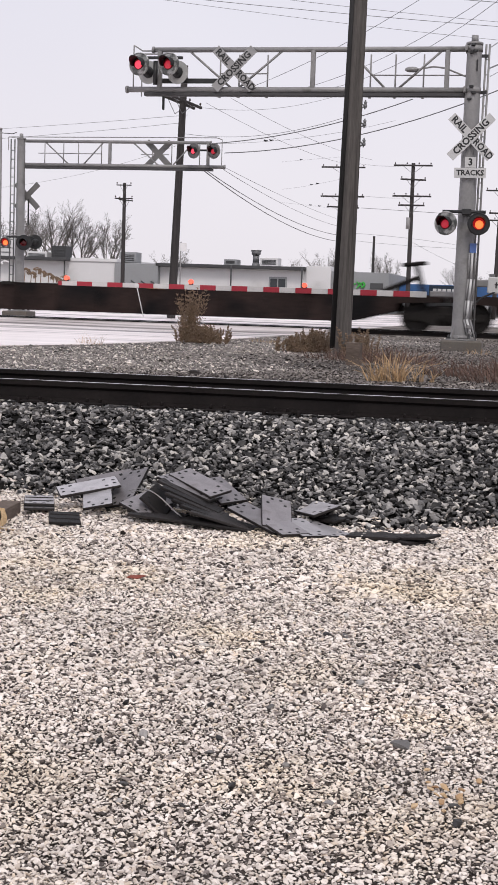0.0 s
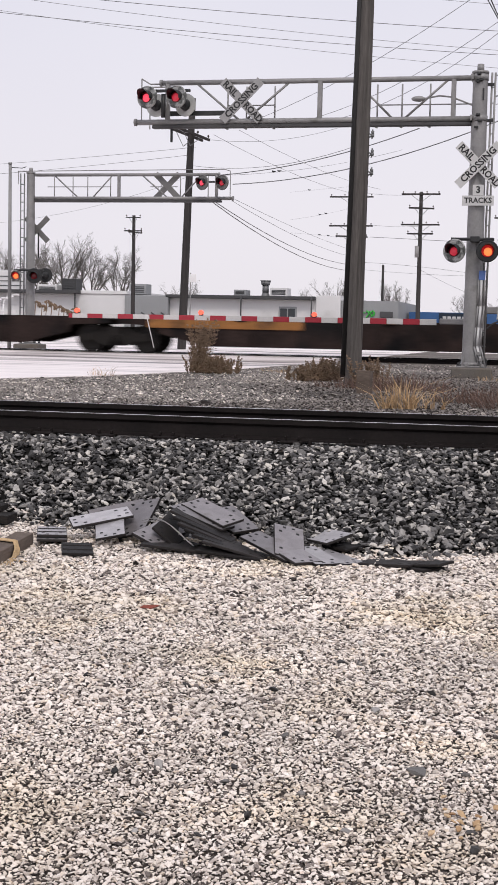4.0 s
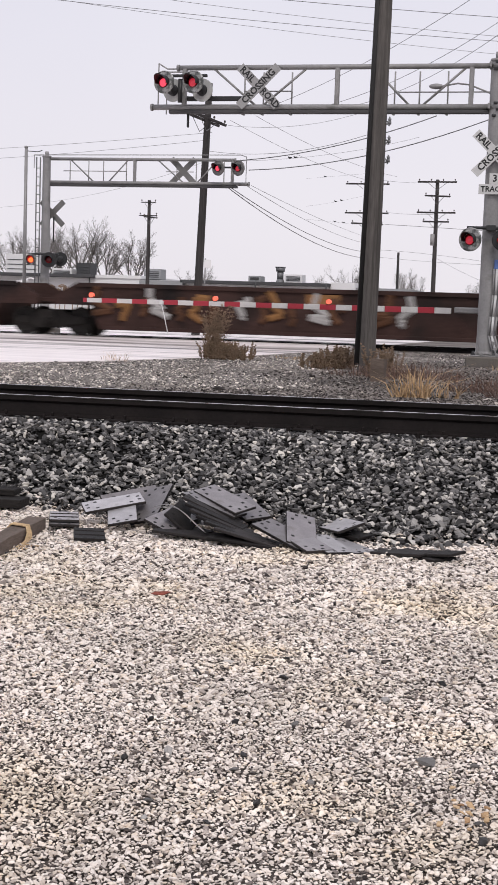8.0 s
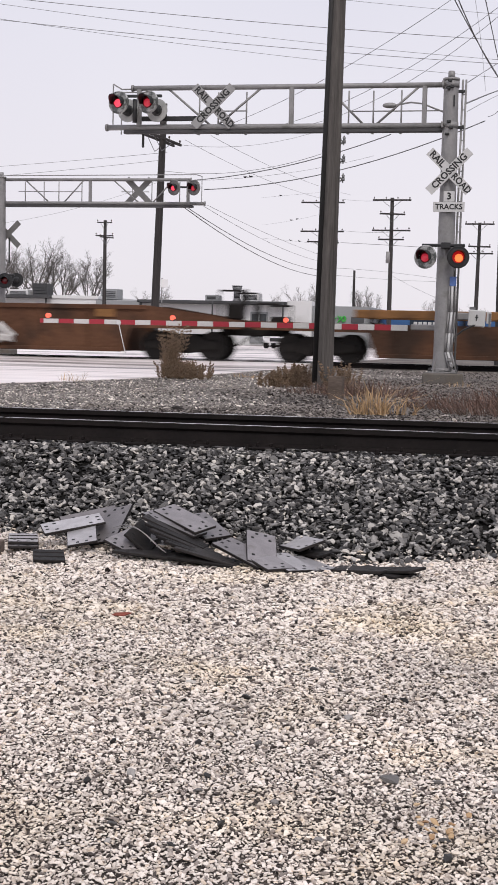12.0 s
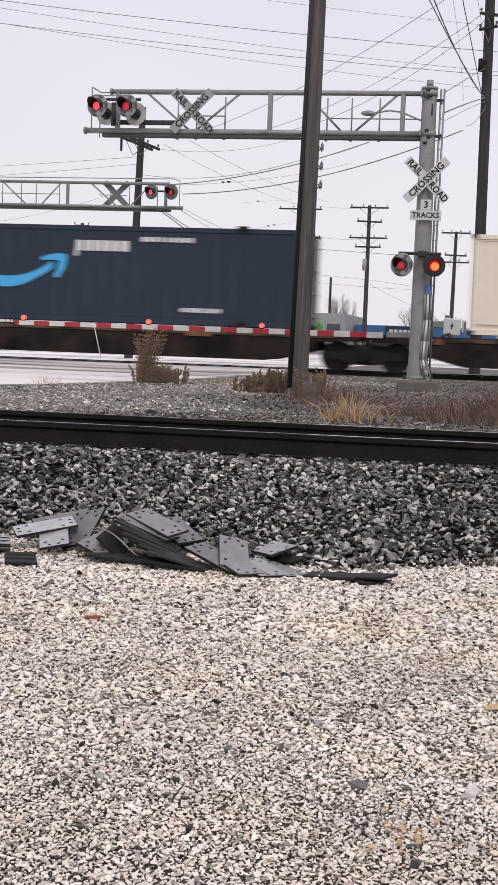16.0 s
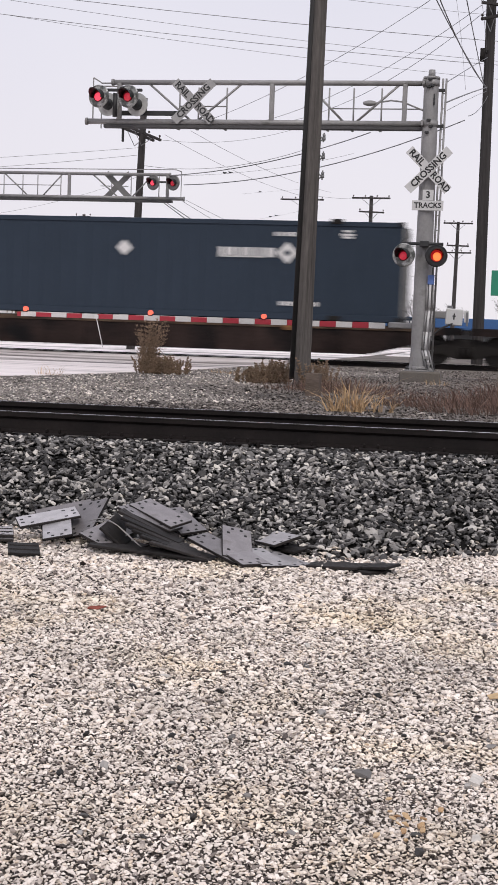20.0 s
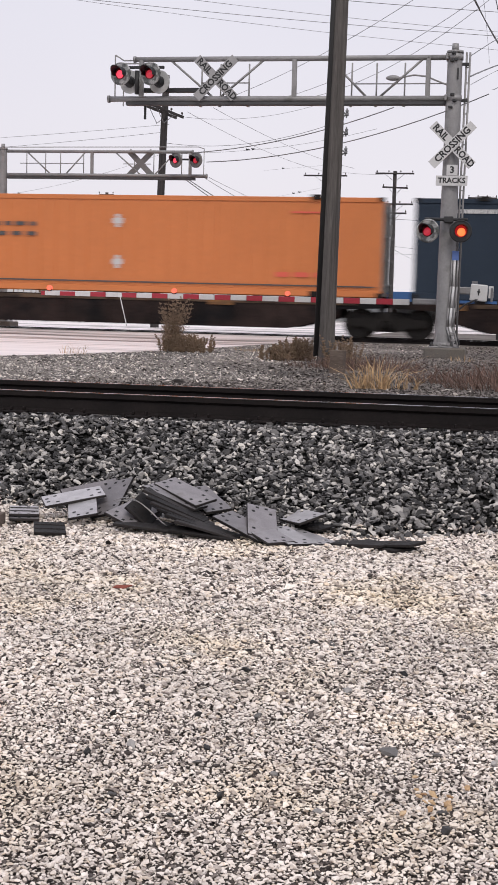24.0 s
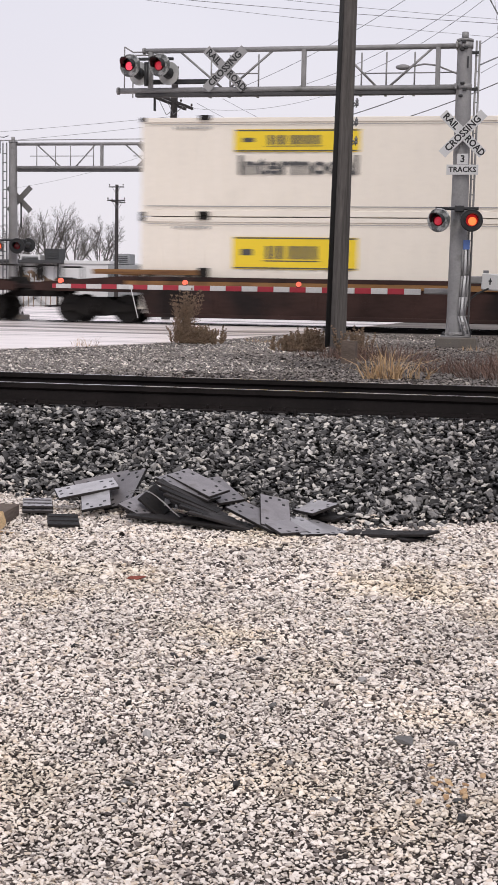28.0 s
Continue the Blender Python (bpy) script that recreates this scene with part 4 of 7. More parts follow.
# lamp bracket within the truss
bm = B()
chain(bm, ((-0.2, 0, 5.75), (-0.7, 0, 5.95), (-0.95, 0, 5.98), (-1.3, 0, 5.92)), 0.018)
part("lamp_bracket", bm, M_GALV, near_sig)
bm = B()
bmesh.ops.create_uvsphere(bm, u_segments=14, v_segments=8, radius=0.12)
bmesh.ops.transform(bm, matrix=pose(-1.4, 0, 5.92) @ Matrix.Diagonal((1.3, 0.7, 0.5, 1)), verts=bm.verts[:])
part("street_lamp_head", bm, M_GALV, near_sig)

# gate
gate = thing("crossing_gate", pose(-1.2, 30.75, 0.56), "lowered crossing gate with red and white striped arm", "crossing gate")
bm = B()
cbox(bm, (0, 0, 0), (0.37, 0.34, 0.36), 0.02, pose(0.4, 0.0, 1.44, 0, 4, 0))
mech = part("mechanism_box", bm, M_WHITE, gate, "pale grey gate machine housing")
slab("cover_mark", (0.4, -0.172, 1.45), (0.03, 0.008, 0.14), M_BLACK, mech, "", rot_y(4))
slab("cover_mark", (0.4, -0.172, 1.46), (0.07, 0.008, 0.03), M_BLACK, mech, "", rot_y(4))
slab("side_bracket", (0.66, 0.0, 1.46), (0.1, 0.2, 0.26), M_WHITE, mech)
slab("side_bracket", (0.68, -0.08, 1.4), (0.05, 0.08, 0.3), M_GALVD, mech)
slab("top_bracket", (0.3, 0, 1.66), (0.12, 0.1, 0.06), M_GALVD, mech)
bm = B()
cbox(bm, (0.02, -0.12, 1.48), (0.5, 0.05, 0.16), 0.02, pose(0, 0, 0))
tube(bm, (-0.12, -0.2, 1.45), (-0.12, -0.12, 1.45), 0.12, 0.12, 18)
cbox(bm, (-0.55, -0.14, 1.22), (0.95, 0.05, 0.13), 0.02)
cbox(bm, (-0.12, -0.1, 1.2), (0.12, 0.08, 0.6), 0.02)
part("pivot_arm", bm, M_GALV, gate, "pale steel pivot arm")
bm = B()
tube(bm, (-0.12, -0.215, 1.45), (-0.12, -0.2, 1.45), 0.065, 0.065, 16)
part("pivot_bolt", bm, M_BLACK, gate)
bm = B()
chain(bm, ((0.38, -0.15, 1.3), (0.12, -0.24, 1.18), (-0.08, -0.28, 1.0), (-0.12, -0.28, 0.7), (0.02, -0.3, 0.35), (0.0, -0.3, 0.12)), 0.022)
part("cable", bm, M_BLACK, gate)
GX0, GX1 = -1.09, -9.55
k = 0
x = GX0
first = {}
while x > GX1:
    w = min(0.364, x - GX1)
    m_ = M_GATEW if k % 2 == 0 else M_RED
    bm = B()
    hgt = 0.13 - 0.035 * k / 25
    cbox(bm, (x - w / 2, -0.15, 1.2), (w - 0.002, 0.045, hgt), 0.006)
    part("white_stripe" if k % 2 == 0 else "red_stripe", bm, m_, gate)
    x -= w
    k += 1
for gx in (-3.8, -6.4, -9.35):
    bm = B()
    cbox(bm, (gx, -0.15, 1.275), (0.1, 0.06, 0.05), 0.01)
    lampbase = part("gate_lamp", bm, M_BLACK, gate)
    bm = B()
    tube(bm, (gx, -0.2, 1.32), (gx, -0.1, 1.32), 0.055, 0.055, 14)
    part("lamp_lens", bm, M_GATELAMP, lampbase, "glowing red gate lamp")
bm = B()
tube(bm, (-7.66, -0.19, 1.18), (-7.49, -0.19, 0.5), 0.011, 0.011, 8)
cbox(bm, (-7.66, -0.18, 1.19), (0.1, 0.05, 0.09), 0.01)
part("support_rod", bm, M_WHITE, gate, "thin white hanging gate rest")

# signal beyond the tracks, seen from behind
far_sig = thing("cantilever_signal", pose(-17.9, 46.8, 0.56), "galvanised cantilever crossing signal seen from behind", "crossing signal", "crossing signals")
mast(far_sig, 6.25, 0.165, 0.14)
bm = B()
cbox(bm, (0, 0, 0.05), (0.92, 0.92, 0.4), 0.03)
part("foundation", bm, M_CONC, far_sig)
truss(far_sig, 7.33, 0.16, 6.2, 5.39, 0.62, (0.65, 1.35, 1.9, 2.75, 4.6, 5.3, 6.3), (3.25, 6.75),
      ((0.9, 1.75), (3.0, 2.3), (4.1, 5.0), (6.2, 5.5)), ((0.4, 2.75, 5.85), (4.2, 5.2, 5.85)))
bm = B()
chain(bm, ((7.3, -0.31, 5.39), (7.3, -0.31, 6.28), (7.1, -0.31, 6.34), (-0.35, -0.31, 6.3), (-0.35, -0.31, 5.85)), 0.015)
part("end_railing", bm, M_GALV, far_sig)
crossbuck(far_sig, (4.96, 0.12, 5.82), False)
crossbuck(far_sig, (0.12, 0.3, 4.32), False)
bm = B()
cbox(bm, (0.2, 0.26, 3.75), (0.05, 0.05, 0.9), 0.01)
part("sign_post", bm, M_BLACK, far_sig)
bm = B()
cbox(bm, (6.55, 0.0, 5.95), (1.1, 0.06, 0.06), 0.01)
part("signal_crossarm", bm, M_BLACK, far_sig)
for x, lens in ((6.36, M_LENS), (7.06, M_LENSHALF)):
    signal_head(far_sig, (x, -0.5, 5.88), -24, lens, 0.26, M_ALU, M_SIGNBACK, fat=1.25)
bm = B()
tube(bm, (-0.5, -0.3, 2.85), (0.6, -0.3, 2.85), 0.035, 0.035, 10)
part("signal_crossarm", bm, M_BLACK, far_sig)
signal_head(far_sig, (-0.38, -0.42, 2.65), 10, M_LENSHOT, 0.2, M_BLACK, M_ALU, M_LENSGLOW)
signal_head(far_sig, (0.3, -0.42, 2.65), 10, M_LENSDIM, 0.27, M_BLACK, M_BLACK)
signal_head(far_sig, (0.5, 0.2, 2.7), 190, M_LENSDIM, 0.25, M_BLACK, M_BLACK, fat=0.7)
bm = B()
for x in (-0.36, -0.22):
    tube(bm, (x, -0.05, 0.4), (x, -0.05, 6.25), 0.025, 0.025, 8)
for i in range(18):
    tube(bm, (-0.36, -0.05, 0.6 + 0.31 * i), (-0.22, -0.05, 0.6 + 0.31 * i), 0.015, 0.015, 6)
part("ladder", bm, M_GALVD, far_sig, "dull steel ladder beside the mast")

steel_pole = thing("steel_pole", pose(-18.6, 46.6, 0.56), "slim pale steel pole beside the signal mast", "pole")
bm = B()
tube(bm, (0, 0, 0), (0, 0, 6.55), 0.07, 0.055, 12)
tube(bm, (0, 0, 6.55), (0, 0, 6.62), 0.065, 0.065, 12)
part("shaft", bm, M_GALV, steel_pole)
bm = B()
chain(bm, ((0, 0, 6.45), (0.45, 0, 6.42), (0.6, 0, 6.47)), 0.014)
part("wire_bracket", bm, M_BLACK, steel_pole)


# ---- wooden poles and lines ----
def wood_pole(pos, h, r0, r1, label, lean=(0, 0), strip=False, wood=None):
    p = thing("utility_pole", pose(*pos), label, "utility pole", "utility poles")
    bm = B()
    n = 8
    rings = []
    for i in range(n + 1):
        t = i / n
        r = r0 + (r1 - r0) * t
        rings.append([bm.verts.new((lean[0] * t + r * math.cos(a) * (1 + 0.03 * noise.noise((math.cos(a) * 2, math.sin(a) * 2, i))), lean[1] * t + r * math.sin(a), h * t))
                      for a in [2 * math.pi * k / 20 for k in range(20)]])
    for a, b in zip(rings, rings[1:]):
        for k in range(20):
            bm.faces.new((a[k], a[(k + 1) % 20], b[(k + 1) % 20], b[k])).smooth = True
    bm.faces.new(rings[-1])
    part("shaft", bm, wood or M_POLE, p)
    if strip:
        bm = B()
        pts = [(lean[0] * t - (r0 + (r1 - r0) * t) * 1.0, lean[1] * t - (r0 + (r1 - r0) * t) * 0.3, h * t) for t in (0.02, 0.25, 0.5, 0.75, 1.0)]
        tube(bm, pts[0], pts[-1], 0.062, 0.05, 14)
        part("cable_guard", bm, M_POLEDARK, p, "dark tarred cover strip up the pole")
    return p


def crossarm(p, z, half, y=-0.15, pins=4, rz=0.0, x0=0.0, thick=0.09, ry=0.0):
    """A wooden arm with pin insulators and two braces."""
    bm = B()
    cbox(bm, (0, y, 0), (2 * half, thick, thick * 1.1), 0.01)
    a = part("crossarm", bm, M_DARKPOLE, p, at=pose(x0, 0, z, ry=ry, rz=rz))
    for i in range(pins):
        x = -half * 0.92 + 2 * half * 0.92 * i / max(1, pins - 1)
        bm = B()
        tube(bm, (x, y, 0.04), (x, y, 0.16), 0.015, 0.015, 6)
        tube(bm, (x, y, 0.1), (x, y, 0.18), 0.045, 0.035, 8)
        part("insulator", bm, M_INSUL, a)
    for s in (-1, 1):
        bm = B()
        tube(bm, (s * half * 0.5, y, -0.04), (0, y + 0.05, -0.5), 0.014, 0.014, 6)
        part("brace", bm, M_GALVD, a)


near_pole = wood_pole((-3.28, 24.4, 0.5), 11.5, 0.155, 0.095, "weathered wooden utility pole with a dark cover strip", lean=(0.16, 0), strip=True)
for z in (3.77, 4.1, 4.42):
    bm = B()
    chain(bm, ((0.12, -0.02, z + 0.12), (0.24, -0.02, z + 0.02), (0.12, -0.02, z - 0.04)), 0.014)
    chain(bm, ((0.24, -0.02, z - 0.03), (0.25, -0.02, z + 0.13)), 0.014)
    br = part("spool_bracket", bm, M_GALVD, near_pole)
    bm = B()
    tube(bm, (0.25, -0.02, z + 0.0), (0.25, -0.02, z + 0.05), 0.028, 0.03, 10)
    tube(bm, (0.25, -0.02, z + 0.05), (0.25, -0.02, z + 0.1), 0.022, 0.03, 10)
    part("spool_insulator", bm, M_GALVD, br)
stub = thing("stub_post", pose(-2.68, 21.35, 0.5), "short sawn wooden post beside the utility pole", "post")
bm = B()
extrude(bm, ((-0.11, -0.08), (0.1, -0.09), (0.12, 0.08), (-0.1, 0.09)), "z", 0.0, 0.44)
part("post_body", bm, M_PLANK, stub)
left_pole = wood_pole((-14.36, 54.6, 0.5), 10.2, 0.175, 0.13, "dark leaning wooden pole with crossarms", lean=(0.2, 0.4), wood=M_DARKPOLE)
crossarm(left_pole, 8.75, 1.2, pins=4, rz=68, x0=0.18, ry=6)
crossarm(left_pole, 8.75, 1.2, y=0.2, pins=2, rz=68, x0=0.18, ry=6)
right_pole = wood_pole((-0.44, 50.5, 0.5), 17, 0.21, 0.16, "tall dark wooden pole beyond the tracks", lean=(-0.1, 0.3), wood=M_DARKPOLE)
crossarm(right_pole, 12.75, 0.55, pins=3, rz=30)
crossarm(right_pole, 12.3, 0.4, pins=2, rz=-40)
bm = B()
tube(bm, (-0.3, -0.25, 10.75), (-0.3, -0.25, 11.2), 0.085, 0.085, 14)
cbox(bm, (-0.2, -0.15, 11.1), (0.2, 0.1, 0.1), 0.01)
part("transformer", bm, M_TRUCK, right_pole, "small grey can transformer")
pl = wood_pole((-26.2, 87.0, 0.5), 8.1, 0.14, 0.1, "distant wooden utility pole", wood=M_DARKPOLE)
crossarm(pl, 7.95, 0.5, pins=2, thick=0.06)
crossarm(pl, 7.1, 0.6, pins=3, thick=0.07)
crossarm(pl, 7.0, 0.6, pins=2, rz=60, thick=0.07)
pr = wood_pole((-7.6, 86.0, 0.5), 9.5, 0.15, 0.11, "distant utility pole with four crossarms", wood=M_DARKPOLE)
crossarm(pr, 9.35, 1.18)
crossarm(pr, 8.5, 0.8, pins=3, rz=20)
crossarm(pr, 7.5, 1.18)
crossarm(pr, 6.95, 0.8, pins=3)
bm = B()
tube(bm, (-0.15, -0.25, 5.5), (-0.15, -0.25, 6.2), 0.13, 0.13, 12)
part("transformer", bm, M_GALV, pr, "grey can transformer")
pm = wood_pole((-12.7, 92.0, 0.5), 9.9, 0.15, 0.11, "distant utility pole half hidden by a nearer one", wood=M_DARKPOLE)
crossarm(pm, 9.75, 1.45)
crossarm(pm, 7.85, 1.45)
crossarm(pm, 7.15, 1.1, pins=3, rz=25)
wood_pole((-13.7, 120, 0.5), 6.6, 0.13, 0.1, "slim far-off utility pole", wood=M_DARKPOLE)
pq = wood_pole((-2.5, 92, 0.5), 8.5, 0.15, 0.1, "distant utility pole near the green sign", lean=(0.1, 0), wood=M_DARKPOLE)
crossarm(pq, 8.4, 0.95, x0=0.1)
crossarm(pq, 6.95, 0.75, pins=3, rz=20, x0=0.08)
crossarm(pq, 6.5, 0.95, x0=0.08)


def wire(a, b, sag, r, label="thin dark overhead line wire"):
    a, b = Vector(a), Vector(b)
    n = 14
    cu = bpy.data.curves.new("overhead_wire", "CURVE")
    cu.dimensions, cu.bevel_depth, cu.bevel_resolution = "3D", r * 0.8, 1
    sp = cu.splines.new("POLY")
    sp.points.add(n)
    for i in range(n + 1):
        t = i / n
        p = a.lerp(b, t)
        sp.points[i].co = (p.x, p.y, p.z - 4 * sag * t * (1 - t), 1)
    cu.materials.append(M_WIRE)
    return tagged(new("overhead_wire", cu), label, "wire", "overhead wires")


# ---- the train ----
SPEED, TRAIN_Y, RAIL_TOP = 23.6, 42.1, 0.72
rolling = []       # each keyed thing with its place along the train and its level


def rolls(ob, s, z=0.0):
    rolling.append((ob, s, z))
    return ob


def wheel_mesh():
    bm = B()
    tube(bm, (0, -0.07, 0), (0, 0.05, 0), 0.42, 0.42, 24)
    tube(bm, (0, 0.05, 0), (0, 0.08, 0), 0.45, 0.45, 24)
    tube(bm, (0, -0.1, 0), (0, -0.07, 0), 0.12, 0.14, 14)
    tube(bm, (0, -0.085, 0), (0, -0.068, 0), 0.34, 0.36, 24)
    return bm


def frame_mesh():
    bm = B()
    extrude(bm, ((-1.2, 0.34), (-1.2, 0.56), (-0.75, 0.6), (-0.35, 0.78), (0.35, 0.78), (0.75, 0.6), (1.2, 0.56), (1.2, 0.34), (0.75, 0.36), (0.35, 0.2), (-0.35, 0.2), (-0.75, 0.36)),
            "y", -0.08, 0.08)
    for x in (-0.89, 0.89):
        tube(bm, (x, -0.15, 0.44), (x, 0.05, 0.44), 0.13, 0.13, 12)
    for x in (-0.16, 0, 0.16):
        tube(bm, (x, -0.1, 0.26), (x, -0.1, 0.56), 0.07, 0.07, 8)
    return bm


_truck = {}


def truck(car, x):
    """A two-axle bogie under a car."""
    if not _truck:
        bm = B()
        cbox(bm, (0, 0, 0.62), (0.36, 2.3, 0.26), 0.03)
        for a in (-0.89, 0.89):
            tube(bm, (a, -0.75, 0.42), (a, 0.75, 0.42), 0.08, 0.08, 10)
        b = part("bogie", bm, M_TRUCK, car, "grimy two-axle bogie", at=pose(x, 0, 0))
        f = part("side_frame", frame_mesh(), M_TRUCK, b, at=pose(0, -0.98, 0))
        w = part("wheel", wheel_mesh(), M_WHEEL, b, at=pose(-0.89, -0.76, 0.42))
        _truck.update(b=b, f=f, w=w)
    else:
        b = again(_truck["b"], car, pose(x, 0, 0))
        again(_truck["f"], b, pose(0, -0.98, 0))
        again(_truck["w"], b, pose(-0.89, -0.76, 0.42))
    again(_truck["f"], b, pose(0, 0.98, 0, rz=180))
    again(_truck["w"], b, pose(0.89, -0.76, 0.42))
    for a in (-0.89, 0.89):
        again(_truck["w"], b, pose(a, 0.76, 0.42, rz=180))


def coupler(car, x, d):
    bm = B()
    cbox(bm, (x + d * 0.45, 0, 0.87), (0.9, 0.2, 0.22), 0.02)
    cbox(bm, (x + d * 0.95, 0, 0.87), (0.3, 0.34, 0.3), 0.05)
    chain(bm, ((x, -0.45, 0.8), (x + d * 0.5, -0.5, 0.45), (x + d * 1.0, -0.3, 0.5)), 0.03)
    part("coupler", bm, M_TRUCK, car)


def spine_car(trucks, label, orange=True, hitches=(), deck=1.08, pads=()):
    """Articulated low platform car; x runs from its first bogie."""
    s0 = trucks[0]
    car = rolls(thing("spine_car", pose(s0, TRAIN_Y, RAIL_TOP), label, "rail car", "cars of the freight train"), s0)
    xs = [t - s0 for t in trucks]
    for x in xs:
        truck(car, x)
    coupler(car, -1.9, -1)
    coupler(car, xs[-1] + 1.9, 1)
    for i, (a, b) in enumerate(zip(xs, xs[1:])):
        x0, x1 = a + (-1.9 if i == 0 else 0.12), b + (1.9 if i == len(xs) - 2 else -0.12)
        side = ((x0, deck - 0.2), (x0, deck), (x1, deck), (x1, deck - 0.2), (b - 1.4, deck - 0.26), (b - 1.45, 0.6), (b - 2.9, 0.24), (a + 2.9, 0.24), (a + 1.45, 0.6), (a + 1.4, deck - 0.26))
        for y in (-1.22, 1.22):
            bm = B()
            extrude(bm, side, "y", y - 0.05, y + 0.05)
            for k in range(int((b - a - 5) / 1.3)):
                cbox(bm, (a + 3 + 1.3 * k, y - 0.05 * (1 if y < 0 else -1), 0.62), (0.09, 0.08, 0.7), 0.01)
            part("side_sill", bm, M_SPINE, car)
            if orange:
                bm = B()
                cbox(bm, (a + 3.5, y + (-0.07 if y < 0 else 0.07), deck - 0.16), (4.8, 0.06, 0.3), 0.01)
                part("wear_plate", bm, M_SPINEORANGE, car, "worn orange-yellow side plate")
            elif pads:
                bm = B()
                cbox(bm, ((a + b) / 2 + 0.8, y + (-0.06 if y < 0 else 0.06), deck - 0.09), (b - a - 3.4, 0.05, 0.12), 0.01)
                part("edge_rail", bm, M_EDGERAIL, car, "rusty tan rail along the deck's edge")
                for x in (a + 1.9, b - 5.0):
                    slab("edge_marker", (x, y + (-0.065 if y < 0 else 0.065), deck - 0.14), (0.75, 0.06, 0.16), M_WELLYELLOW, car, "faded yellow edge marker")
        bm = B()
        cbox(bm, ((x0 + x1) / 2, 0, deck - 0.05), (x1 - x0, 2.34, 0.08), 0.01)
        part("deck", bm, M_SPINE, car)
        for k in range(3):
            bm = B()
            cbox(bm, (a + 4 + k * (b - a - 8) / 2, -1.3, deck - 0.03), (0.4, 0.12, 0.1), 0.01)
            part("lashing_bracket", bm, M_WELLYELLOW if k == 1 else M_TRUCK, car)
    for p in pads:
        if trucks[0] - 1.9 < p < trucks[-1] + 1.9:
            for y in (-1.1, 1.1):
                slab("pedestal", (p - s0, y, deck + 0.05), (0.4, 0.3, 0.108), M_TRUCK, car)
    for h in hitches:
        x = h - s0
        bm = B()
        for y in (-0.35, 0.35):
            chain(bm, ((x - 1.15, y, deck), (x + 0.05, y * 0.7, deck + 0.52)), 0.06)
            chain(bm, ((x + 0.28, y, deck), (x + 0.12, y * 0.7, deck + 0.5), (x + 0.02, y * 0.6, deck + 0.85)), 0.07)
        cbox(bm, (0, 0, 0), (0.72, 0.9, 0.1), 0.03, pose(x - 0.05, 0, deck + 0.92, 0, -7, 0))
        part("trailer_hitch", bm, M_TRUCK, car, "upright steel trailer hitch")
    return car


